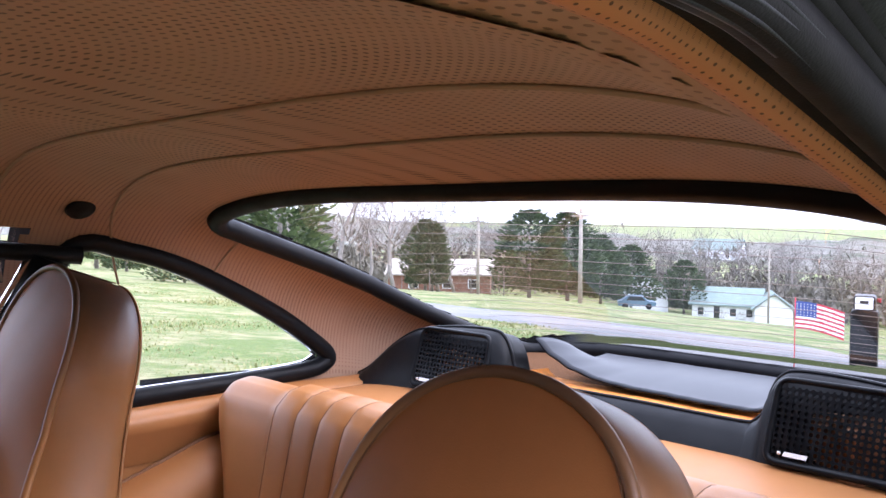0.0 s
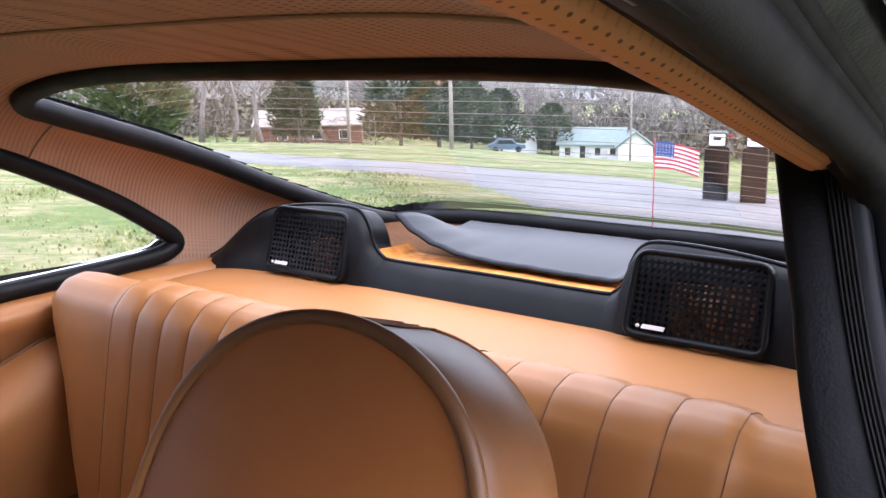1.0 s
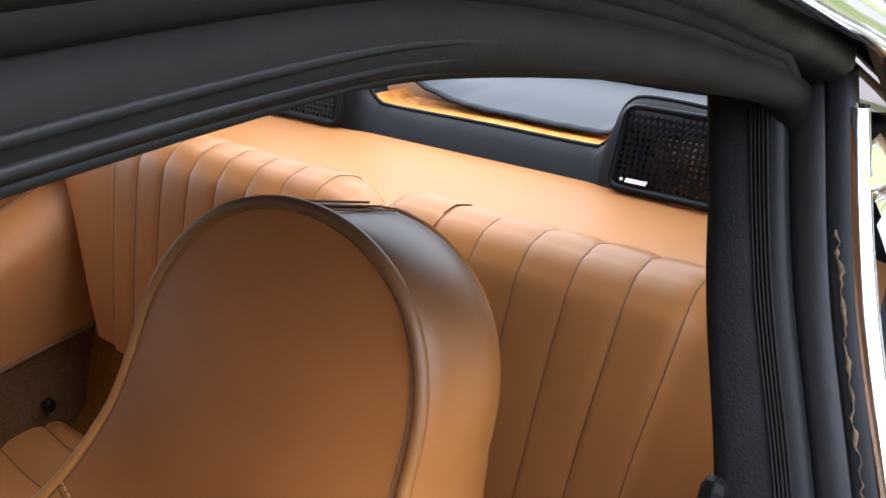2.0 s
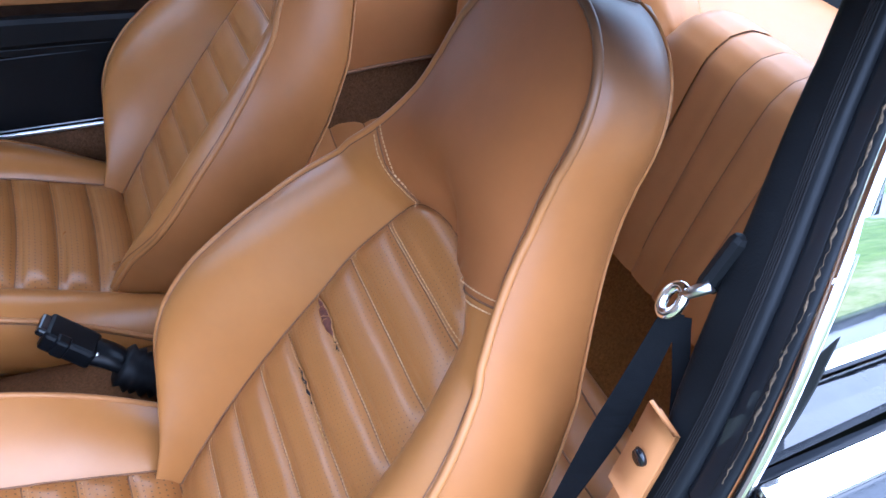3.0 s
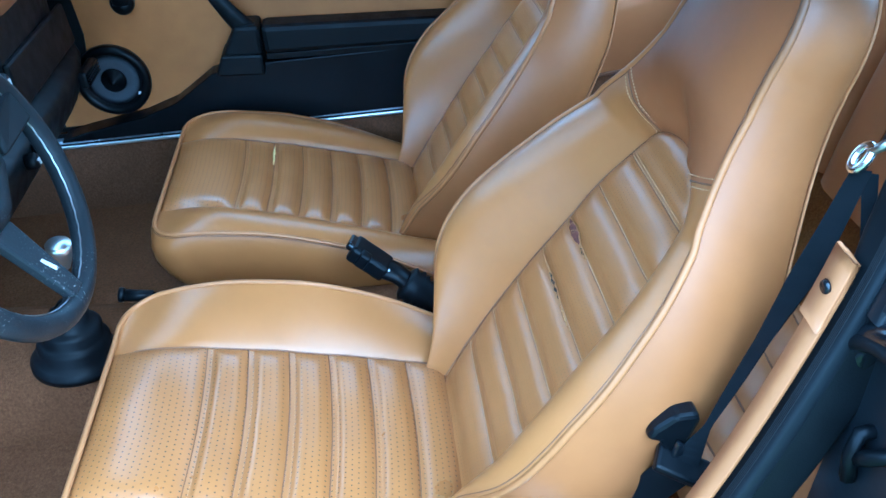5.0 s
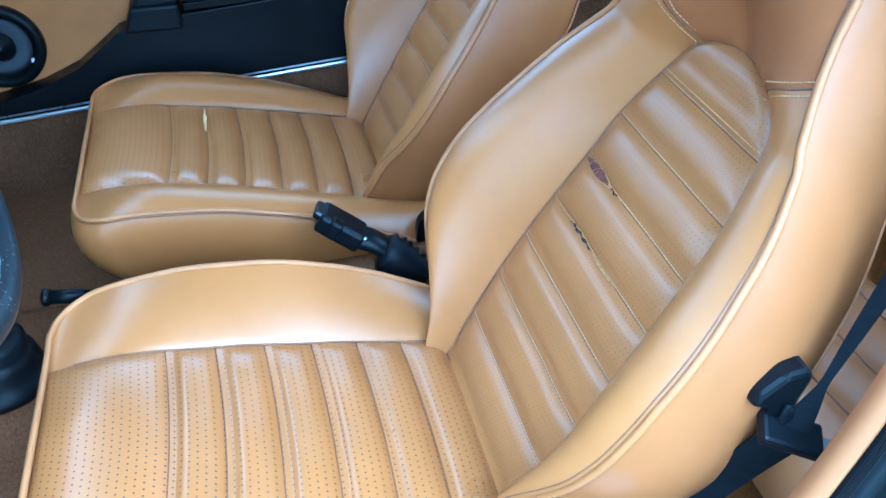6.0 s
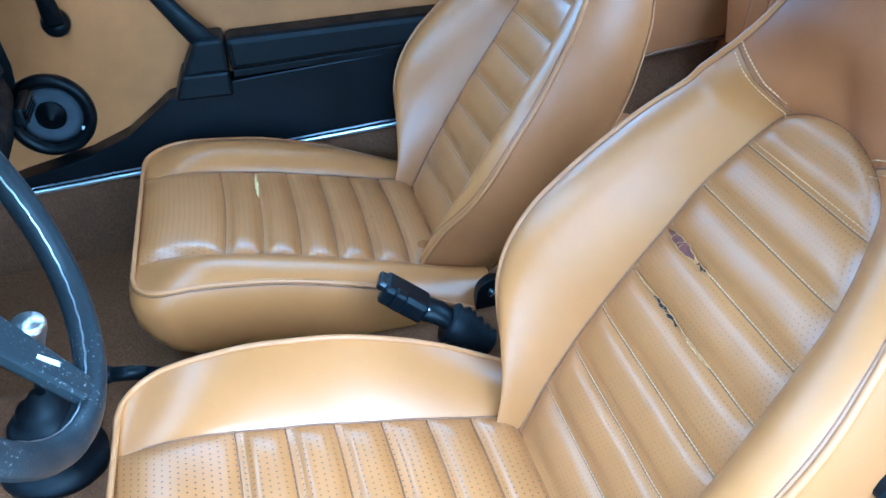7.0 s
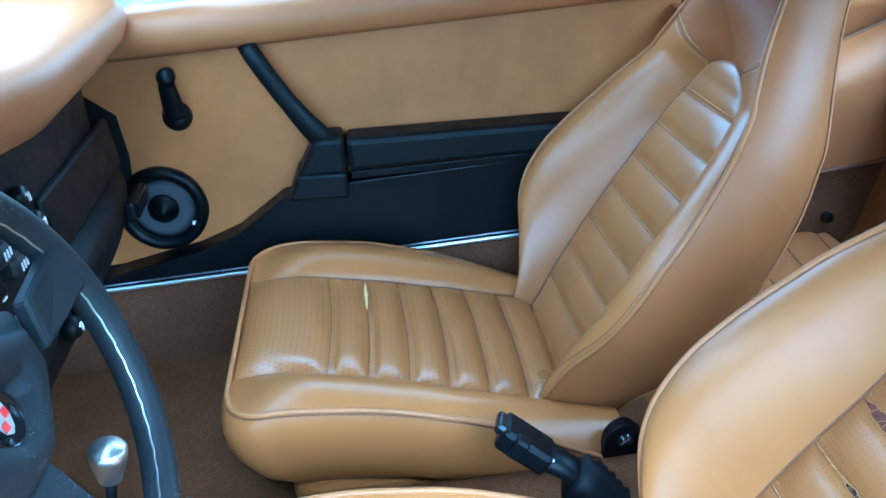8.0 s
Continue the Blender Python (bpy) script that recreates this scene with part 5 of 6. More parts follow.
for k, (gx, r) in enumerate(((0.61, 0.042), (0.50, 0.05), (0.37, 0.06), (0.236, 0.05), (0.106, 0.05))):
    c = V((gx, -0.508, 0.942))
    ax = V((0, 1, 0.12)).normalized()
    g = turned("gauge", [(r, -0.01), (r + 0.004, 0.004), (r + 0.002, 0.008), (r - 0.002, 0.004), (r - 0.004, -0.004), (0.0, -0.004)], c, ax, black_gloss, dash, "round black gauge", 36)
    up = V((0, -0.12, 1)).normalized()
    for j in range(13):
        a = radians(225 - 270 * j / 12)
        q = c + V((1, 0, 0)) * math.cos(a) * (r - 0.012) * -1 + up * math.sin(a) * (r - 0.012) + ax * -0.003
        part("dial_mark", box((0.002, 0.001, 0.007), q, 0, Matrix.Rotation(-(a - math.pi / 2) * -1, 4, "Y")), white_print, g)
    part("needle", box((0.003, 0.001, r * 1.1), c + ax * -0.002 + up * r * 0.25, 0, Matrix.Rotation(0.6, 4, "Y")), red_print, g, "orange red needle")
# heater slides, rocker block, knobs
panel_part = part("slide_panel", box((0.17, 0.014, 0.052), (0.195, -0.506, 0.872), 0.004), black_plastic, dash, "black heater slide panel")
for j in range(2):
    part("slide_slot", box((0.12, 0.004, 0.006), (0.20, -0.497, 0.882 - 0.02 * j), 0.001), black_gloss, panel_part)
    part("slide_grip", box((0.012, 0.014, 0.012), (0.24 - 0.07 * j, -0.494, 0.882 - 0.02 * j), 0.002), black_plastic, panel_part)
for j in range(7):
    part("slide_mark", box((0.007, 0.002, 0.003), (0.145 + 0.016 * j, -0.4985, 0.872), 0.0), white_print, panel_part)
for j in range(3):
    part("slide_icon", box((0.007, 0.002, 0.007), (0.122, -0.4985, 0.855 + 0.014 * j), 0.0), white_print, panel_part)
block = part("rocker_block", box((0.075, 0.018, 0.06), (0.078, -0.506, 0.875), 0.004), black_gloss, dash, "black rocker switch block")
for j in range(2):
    part("rocker", box((0.028, 0.016, 0.03), (0.06 + 0.036 * j, -0.496, 0.875), 0.004, Matrix.Rotation(radians(8), 4, "X")), black_plastic, block)
    part("rocker_mark", box((0.010, 0.002, 0.002), (0.06 + 0.036 * j, -0.487, 0.862), 0.0), white_print, block)
for x, z in ((0.026, 0.896), (-0.006, 0.87)):
    k = part("rotary_switch", box((0.034, 0.03, 0.026), (x, -0.50, z), 0.008), wheel_leather, dash, "grey rotary switch")
    for j in range(3):
        part("switch_mark", box((0.002, 0.002, 0.009), (x - 0.008 + 0.008 * j, -0.4845, z), 0.0), white_print, k)
for x, z in ((-0.10, 0.913), (-0.126, 0.872), (-0.125, 0.752), (-0.075, 0.752)):
    y = -0.515 if z > 0.8 else -0.492
    k = turned("switch_knob", [(0.014, 0.0), (0.014, 0.014), (0.011, 0.018), (0.0, 0.018)], (x, y, z), (0, 1, 0.1), black_plastic, dash, "black switch knob", 18)
    part("knob_mark", box((0.009, 0.002, 0.003), (x, y + 0.0195, z + 0.004), 0.0), white_print, k)
    part("knob_mark", box((0.003, 0.002, 0.008), (x - 0.004, y + 0.0195, z - 0.002), 0.0), white_print, k)
verts = []
for i in range(29):
    x = 0.05 + 0.63 * i / 28
    bump = 0.003 * abs(math.cos((x - 0.106) / 0.132 * math.pi))
    for y, z in ((-0.515, 0.985), (-0.49, 0.99), (-0.474, 1.0), (-0.468, 1.015), (-0.474, 1.03), (-0.49, 1.04)):
        verts.append((x, y, z + bump - 0.004))
solid("gauge_hood", verts, grid_faces(29, 6), black_vinyl, dash, "black vinyl gauge hood")
part("glovebox_lid", box((0.40, 0.012, 0.085), (-0.40, -0.522, 0.835), 0.006, Matrix.Rotation(radians(4), 4, "X")), black_vinyl, dash, "black glovebox lid")
part("vent", box((0.11, 0.02, 0.035), (-0.56, -0.497, 0.735), 0.006), black_plastic, dash, "black knee pad vent")
for j in range(4):
    part("vent_slat", box((0.10, 0.006, 0.003), (-0.56, -0.486, 0.725 + 0.007 * j), 0), black_gloss, dash)

# ---- steering wheel ----
WC, WT = V((0.371, -0.365, 0.912)), 0.304
wheel = thing("steering_wheel", WC, "worn black leather three-spoke steering wheel", "steering wheel")
wax = V((0.05, math.cos(WT), math.sin(WT))).normalized()
wr = wax.cross(V((0, 0, 1))).normalized()
wu = wr.cross(wax).normalized()


def on_wheel(a, b, d=0.0):
    return WC + wr * a + wu * b + wax * d


RIM = 0.161
tube("rim", [on_wheel(RIM * math.cos(2 * math.pi * k / 72), RIM * math.sin(2 * math.pi * k / 72)) for k in range(72)], 0.0145, wheel_leather, wheel, "worn leather rim", sides=14, closed=True)
tube("rim_stitch", [on_wheel((RIM - 0.0135) * math.cos(2 * math.pi * k / 96), (RIM - 0.0135) * math.sin(2 * math.pi * k / 96), 0.004 + 0.0008 * (k % 2)) for k in range(96)], 0.0012, steel, wheel, "grey rim stitching", sides=4, closed=True)
pad_line = rounded([(-0.052, 0.064, 0), (0.052, 0.064, 0), (0.1, 0.044, 0), (0.096, 0.006, 0), (0.026, -0.05, 0), (-0.026, -0.05, 0), (-0.096, 0.006, 0), (-0.1, 0.044, 0)], 0.008, 3)
n = len(pad_line)
verts = []
for k, d in ((1.0, -0.04), (1.0, -0.012), (0.97, -0.004), (0.72, 0.012), (0.68, 0.014), (0.34, 0.014), (0.3, 0.004), (0.0, 0.003)):
    verts += [on_wheel(p.x * k, p.y * k + 0.006 * (1 - k), d - 0.018) for p in pad_line]
hub = solid("hub_pad", verts, grid_faces(8, n, True), wheel_leather, wheel, "dark grey padded hub")
for line in ([(-0.09, 0.048), (-0.088, 0.006), (-0.15, 0.022), (-0.142, 0.066)], [(0.09, 0.048), (0.088, 0.006), (0.15, 0.022), (0.142, 0.066)], [(-0.024, -0.044), (0.024, -0.044), (0.015, -0.15), (-0.015, -0.15)]):
    plate("spoke", line, 0.015, lambda a, b, d: on_wheel(a, b, -0.034 + 0.032 * ease((math.hypot(a, b) - 0.05) / 0.1) + d), wheel_leather, wheel, "", 0.004)
turned("badge_ring", [(0.021, 0.0), (0.021, 0.006), (0.018, 0.007), (0.017, 0.004), (0.0, 0.004)], on_wheel(0, 0.006, -0.0165), wax, black_gloss, hub, "black horn button", 28)
crest = [(-0.008, 0.010), (0.008, 0.010), (0.0085, 0.0), (0.005, -0.008), (0.0, -0.011), (-0.005, -0.008), (-0.0085, 0.0)]
plate("badge", crest, 0.0015, lambda a, b, d: on_wheel(a, b + 0.006, -0.012 + d), gold_print, hub, "small gold and red crest shape")
for a, b in ((-0.004, 0.004), (0.004, -0.003)):
    plate("badge_field", [(a - 0.003, b + 0.003), (a + 0.003, b + 0.003), (a + 0.003, b - 0.003), (a - 0.003, b - 0.003)], 0.001, lambda u, w, d: on_wheel(u, w + 0.006, -0.0103 + d), red_print, hub)
plate("spoke_mark", [(-0.004, -0.112), (0.002, -0.114), (0.005, -0.092), (0.0, -0.09)], 0.001, lambda a, b, d: on_wheel(a, b, 0.0145 + 0.0 + d - 0.034 + 0.032 * ease((math.hypot(a, b) - 0.05) / 0.1) + 0.0012), white_print, wheel, "pale worn mark on the spoke")
# column boot with ribs, and stalks
prof = []
for k in range(14):
    prof.append((0.048 - 0.001 * k + (0.004 if k % 2 else 0.0), -0.05 - 0.011 * k))
turned("column_boot", prof, WC, wax, black_plastic, wheel, "ribbed grey column collar", 32)
tube("stalk", [on_wheel(0.05, 0.0, -0.07), on_wheel(0.12, 0.01, -0.065), on_wheel(0.16, 0.012, -0.06)], [0.006, 0.005, 0.007], black_plastic, wheel, "black column stalk", sides=8)
tube("stalk", [on_wheel(-0.05, 0.0, -0.07), on_wheel(-0.12, 0.01, -0.065), on_wheel(-0.16, 0.012, -0.06)], [0.006, 0.005, 0.007], black_plastic, wheel, "black column stalk", sides=8)

# ---- gear lever, levers, buckles ----
gear = thing("gear_lever", (0.04, -0.47, 0.435), "gear lever with polished knob and ribbed black boot", "gear lever")
prof = [(0.074, 0.0), (0.074, 0.01), (0.066, 0.018), (0.057, 0.026), (0.059, 0.042), (0.052, 0.05), (0.047, 0.054), (0.05, 0.07), (0.042, 0.078), (0.031, 0.082), (0.033, 0.098), (0.022, 0.106), (0.012, 0.122), (0.0, 0.124)]
turned("boot", prof, (0.04, -0.478, 0.43), (0.05, 0.12, 1), rubber, gear, "ribbed black rubber boot", 36)
tube("shaft", [(0.045, -0.463, 0.535), (0.06, -0.44, 0.65)], 0.0065, black_plastic, gear, sides=10)
turned("knob", [(0.008, -0.02), (0.013, -0.016), (0.0165, 0.0), (0.0205, 0.018), (0.021, 0.026), (0.018, 0.031), (0.0, 0.0325)], (0.059, -0.441, 0.641), (0.12, 0.2, 1), satin, gear, "polished metal gear knob", 28)
lever = thing("heater_lever", (0.05, -0.33, 0.46), "slim black lever on the tunnel", "lever")
tube("rod", [(0.038, -0.22, 0.475), (0.034, -0.29, 0.51), (0.03, -0.335, 0.523)], [0.008, 0.0085, 0.009], black_gloss, lever, sides=10)
tube("grip", [(0.03, -0.333, 0.523), (0.027, -0.382, 0.531)], 0.0105, black_plastic, lever, sides=10)
turned("grip_end", [(0.0105, -0.004), (0.013, 0.0), (0.013, 0.006), (0.0, 0.008)], (0.027, -0.382, 0.531), (-0.06, -0.98, 0.16), black_plastic, lever, "", 14)


def buckle(name, a, b, label):
    root = thing(name, a, label, "buckle", "seat belt buckles")
    a, b = V(a), V(b)
    line = spline([a, a.lerp(b, 0.5) + V((0, 0, 0.008)), b], 5)
    tube("stalk", line, [lerp_table(k, (0, 0.021), (10, 0.025)) for k in range(len(line))], black_plastic, root, sides=10, flat=0.6)
    d = (b - a).normalized()
    turn = V((0, -1, 0)).rotation_difference(d).to_matrix().to_4x4()
    head = part("head", box((0.05, 0.075, 0.032), b + d * 0.03, 0.006, turn), black_plastic, root, "black buckle head")
    part("release_button", box((0.036, 0.018, 0.014), b + d * 0.064 + V((0, 0, 0.009)), 0.004, turn), black_gloss, head)
    part("release_button", box((0.02, 0.02, 0.03), b + d * 0.045 + V((0.022, 0, 0.002)), 0.004, turn), black_plastic, head)
    turned("fold_ring", [(0.018, -0.066), (0.025, -0.06), (0.019, -0.053), (0.028, -0.046), (0.022, -0.039), (0.032, -0.032), (0.026, -0.024), (0.034, -0.018), (0.029, -0.012), (0.036, -0.008), (0.029, 0.0), (0.034, 0.008), (0.026, 0.014)], a + d * 0.015, d, rubber, root, "black folded rubber boot", 16)
    for k in range(2):
        turned("rivet", [(0.0, 0.002), (0.003, 0.0015), (0.0035, 0.0)], a.lerp(b, 0.45 + 0.4 * k) + V((0.014, 0, 0.012)), (0.4, 0, 1), steel, root, "", 8)


buckle("seat_belt_buckle", (0.024, 0.12, 0.462), (0.004, 0.064, 0.507), "black seat belt buckle on a stalk between the seats")

# ---- belt at the driver's pillar ----
belt = thing("seat_belt", (0.62, 0.5, 0.95), "black seat belt hanging from a chrome loop", "seat belt")
part("loop_cover", box((0.014, 0.02, 0.05), (0.61, 0.534, 1.034), 0.0065, Matrix.Rotation(radians(-25), 4, "X")), black_vinyl, belt, "black vinyl anchor cover")
loop = [V((0.60, 0.507, 0.999)) + V((0.0075 * math.cos(a), 0.006 * math.sin(a), 0.0105 * math.sin(a))) for a in [2 * math.pi * k / 24 for k in range(24)]]
tube("loop_bracket", [(0.604, 0.51, 1.006), (0.61, 0.516, 1.014), (0.616, 0.522, 1.022)], [0.004, 0.0045, 0.005], steel, belt, "grey steel loop bracket", sides=8)
tube("loop", loop, 0.0044, chrome, belt, "chrome belt loop", sides=10, closed=True)


def webbing(name, pts, width, across, parent):
    pts = spline(pts, 8)
    verts = []
    n = len(pts)
    for i, p in enumerate(pts):
        f = i / (n - 1) * (len(across) - 1)
        j = min(len(across) - 2, int(f))
        a = V(across[j]).lerp(V(across[j + 1]), f - j).normalized() * (lerp_table(i / (n - 1), *width) / 2)
        t = (pts[min(n - 1, i + 1)] - pts[max(0, i - 1)]).normalized()
        nn = a.normalized().cross(t) * 0.0009
        verts += [p - a + nn, p + a + nn, p + a - nn, p - a - nn]
    return solid(name, verts, grid_faces(n, 4, True), belt_webbing, parent, smooth=False)


TONGUE, BAR = V((0.627, 0.372, 0.65)), V((0.3, 0.85, -0.4)).normalized()
webbing("webbing", [(0.603, 0.508, 0.988), (0.61, 0.478, 0.90), (0.617, 0.44, 0.81), (0.623, 0.402, 0.72), TONGUE], ((0, 0.017), (0.3, 0.026), (0.6, 0.015), (0.8, 0.007), (1, 0.034)), ((0.6, 0.75, 0.1), (0.65, 0.6, 0.1), (0.75, 0.2, 0.3), (0.5, 0.5, 0.1), BAR), belt)
webbing("webbing", [(0.607, 0.514, 0.986), (0.632, 0.512, 0.92), (0.662, 0.5, 0.83), (0.675, 0.47, 0.72), (0.68, 0.42, 0.58)], ((0, 0.014), (0.5, 0.009), (1, 0.012)), ((0.6, 0.75, 0.1), (0.8, 0.5, 0.2), (0.5, 0.8, -0.1)), belt)
turn = V((1, 0, 0)).rotation_difference(BAR).to_matrix().to_4x4()
tongue = part("tongue", box((0.062, 0.034, 0.014), TONGUE, 0.004, turn), black_plastic, belt, "black belt tongue")
part("tongue_blade", box((0.03, 0.014, 0.003), TONGUE + BAR * 0.042, 0.001, turn), steel, tongue, "steel tongue blade")
webbing("webbing", [TONGUE, (0.6, 0.345, 0.575), (0.575, 0.31, 0.49), (0.56, 0.27, 0.41)], ((0, 0.045), (1, 0.042)), (BAR, (0.4, 0.75, -0.1), (0.5, 0.6, 0.3)), belt)

# ---- jamb below the pillar ----
jamb = thing("door_jamb", (0.73, 0.47, 0.6), "glossy black door jamb with rubber seal and striker", "door jamb", kind="structure")
line = [(0.735, 0.51), (0.73, 0.86), (0.76, 0.876), (0.82, 0.872), (0.85, 0.84), (0.865, 0.7), (0.86, 0.51)]
v, f = prism([(x, z) for x, z in line], 0.03, lambda a, b, d: V((a, 0.468 + d - 0.14 * max(0.0, 0.88 - b), b)))
solid("jamb_plate", v, f, jamb_paint, jamb, smooth=False)
arch = spline([(0.726, 0.455, 0.80), (0.738, 0.453, 0.842), (0.777, 0.453, 0.866), (0.815, 0.453, 0.864), (0.845, 0.453, 0.835), (0.859, 0.45, 0.79), (0.866, 0.44, 0.7), (0.866, 0.43, 0.58), (0.86, 0.42, 0.5)], 6)
tube("jamb_flange", arch, 0.0145, black_gloss, jamb, "glossy black rounded jamb flange", sides=14)
tube("jamb_seal", [p + V((-0.012, -0.012, -0.012)) for p in arch], 0.007, rubber, jamb, sides=10)
tube("striker_bow", [(0.772, 0.462, 0.765), (0.77, 0.442, 0.762), (0.772, 0.436, 0.74), (0.775, 0.437, 0.712)], 0.0075, black_plastic, jamb, "black door striker", sides=8)
tube("striker_bow", [(0.772, 0.44, 0.735), (0.79, 0.44, 0.752), (0.815, 0.46, 0.775)], 0.0075, black_plastic, jamb, "black door striker", sides=8)
for x, z in ((0.785, 0.78), (0.79, 0.66)):
    turned("jamb_bolt", [(0.0, 0.006), (0.008, 0.005), (0.01, 0.0)], (x, 0.468, z), (0, -1, 0), black_gloss, jamb, "", 12)
# outer body behind the door
flank = thing("rear_fender", (0.83, 0.8, 0.7), "glossy black rear fender with bright belt trim", "fender", kind="structure")
verts = []
shoulder = spline([(0.752, 0, 0.888), (0.795, 0, 0.886), (0.836, 0, 0.874), (0.866, 0, 0.842), (0.88, 0, 0.78), (0.882, 0, 0.65), (0.872, 0, 0.48), (0.845, 0, 0.3)], 4)
for i in range(40):
    y = 0.475 + 1.3 * i / 39
    for p in shoulder:
        verts.append((p.x + 0.045 * math.sin(math.pi * i / 39) * ease((0.9 - p.z) / 0.2) - 0.14 * ease((y - 1.15) / 0.65), y, p.z))
solid("panel", verts, grid_faces(40, len(shoulder)), body_paint, flank)
part("belt_trim", box((0.026, 0.8, 0.014), (0.777, 0.868, 0.893), 0.005, Matrix.Rotation(radians(18), 4, "Y")), chrome, flank, "chrome belt trim")
v, f = prism([(0.705, 0.5), (0.755, 0.49), (0.73, 1.25), (0.67, 1.25)], 0.012, lambda a, b, d: V((a, b, 0.897 + d)))
solid("shoulder", v, f, body_paint, flank, smooth=False)

# inner closing panel between pillar and rear trim
closing = thing("pillar_base", (0.7, 0.5, 0.35), "tan leather panel below the door pillar", "trim", kind="structure")
plate("panel", [(0.70, 0.34), (0.76, 0.34), (0.755, 0.6), (0.74, 0.84), (0.72, 0.84)], 0.012, lambda a, b, d: V((a, 0.468 + d - 0.12 * max(0.0, 0.88 - b), b)), trim_leather, closing)
# plain lower body
skirt = thing("lower_body", (0, 0.4, 0.2), "plain black lower body of the car", "car body", kind="structure")
for name, size, at_point in (("sill_skin", (0.08, 1.45, 0.3), (0.775, -0.24, 0.36)), ("side_skin", (0.06, 2.8, 0.72), (-0.76, 0.4, 0.56)), ("nose_skin", (1.5, 0.06, 0.72), (0, -1.01, 0.56)), ("tail_skin", (1.3, 0.06, 0.6), (0, 1.8, 0.55)), ("under_tray", (1.4, 2.76, 0.03), (0, 0.4, 0.2))):
    part(name, box(size, at_point, 0.025), body_paint, skirt)
for x in (-0.72, 0.72):
    for y, k in ((-0.62, 0.52), (1.45, 1.0)):
        w = turned("wheel", [(0.0, -0.09), (0.2 * k, -0.09), (0.28 * k, -0.08), (0.3 * k, -0.04), (0.3 * k, 0.04), (0.28 * k, 0.08), (0.2 * k, 0.09), (0.0, 0.07)], (x * 0.93, y, 0.295 * k), (1, 0, 0), rubber, skirt, "black tyre", 36)

# ---- fittings set to the car's own axes, rear shell raised over the seats ----
FITTED = Matrix(((0.9972, -0.0499, -0.0564, 0.0283), (0.0508, 0.9986, 0.0141, -0.008), (0.0556, -0.0169, 0.9983, -0.0017), (0, 0, 0, 1)))
for ob in [o for o in scene.objects if not o.parent]:
    kind = ob.name.split(".")[0]
    if kind in ("door_jamb", "rear_fender", "pillar_base", "steering_wheel", "gear_lever", "dashboard"):
        ob.matrix_basis = FITTED @ ob.matrix_basis
    elif kind in ("ceiling", "roof", "window_1", "window_2", "window_3", "window_4", "window_5", "coat_hook", "folding_seat", "rear_shelf", "speaker_panel", "rear_speaker", "shelf_cover", "rear_deck"):
        ob.location.z += RAISED
        if kind == "window_3":
            ob.location.x -= 0.03

# ---- outdoors ----
SPIN = 0.25


def dip(az):
    return lerp_table(az, (-20, 0.026), (0, 0.024), (20, 0.019), (40, 0.012), (60, 0.003), (80, -0.006), (110, -0.01), (180, 0.0))


def ground_at(x, y):
    r = math.hypot(x, y)
    az = abs(math.degrees(math.atan2(-x, y)) - SPIN)
    s = lerp_table(az, (0, 0.09), (17, 0.09), (27, 0.082), (34, 0.072), (41, 0.066), (52, 0.06), (60, 0.05), (66, 0.04), (85, 0.03), (180, 0.01))
    s += dip(az)
    return -s * max(0.0, min(r, 105) - 3) - 0.02 * max(0.0, min(r, 105) - 45) + 0.002 * max(0.0, r - 105) - 0.02


def polar(az, r):
    a = radians(az + SPIN)
    x, y = -math.sin(a) * r, math.cos(a) * r
    return V((x, y, ground_at(x, y)))


def grass_material():
    n = Nodes("grass")
    straw = n.range(n.noise(0.45, 7.0, 0.75), 0.44, 0.56)
    fine = n.noise(9.0, 5.0, 0.7, stretch=(1, 1, 1))
    green = n.mix(n.range(fine, 0.3, 0.7), (0.05, 0.095, 0.012), (0.125, 0.175, 0.032))
    dry = n.mix(n.range(n.noise(5.0, 5.0, 0.75), 0.3, 0.7), (0.22, 0.19, 0.09), (0.37, 0.32, 0.18))
    col = n.mix(n.math("MULTIPLY", straw, n.range(n.noise(2.2, 5.0, 0.7), 0.3, 0.6)), green, dry)
    return n.done(col, 0.95, 0.0, n.bump(n.noise(14.0, 6.0, 0.8), 0.8, 0.08))


def asphalt_material():
    n = Nodes("asphalt")
    col = n.mix(n.range(n.noise(0.6, 6.0, 0.65), 0.3, 0.7), (0.11, 0.11, 0.114), (0.19, 0.187, 0.184))
    col = n.mix(n.range(n.noise(40.0, 3.0), 0.4, 0.7, 0, 0.4), col, (0.12, 0.12, 0.12))
    return n.done(col, 0.85, 0.0, n.bump(n.noise(60.0, 3.0), 0.3, 0.01))


def woods_material():
    n = Nodes("far_woods")
    at = n.coords()
    col = n.mix(n.range(n.noise(0.10, 8.0, 0.75, at, (1, 1, 2.0)), 0.35, 0.65), (0.17, 0.165, 0.135), (0.28, 0.27, 0.225))
    col = n.mix(n.range(n.noise(0.04, 6.0, 0.7), 0.5, 0.62), col, (0.09, 0.115, 0.07))
    col = n.mix(n.range(n.noise(0.02, 4.0, 0.6), 0.55, 0.7, 0, 0.6), col, (0.33, 0.3, 0.22))
    return n.done(col, 1.0, 0.0, n.bump(n.noise(0.5, 6.0, 0.8), 1.0, 2.0))


def foliage(name, dark, light):
    n = Nodes(name)
    rnd = n.add("ShaderNodeNewGeometry").outputs["Random Per Island"]
    return n.done(n.mix(rnd, dark, light), 0.85)


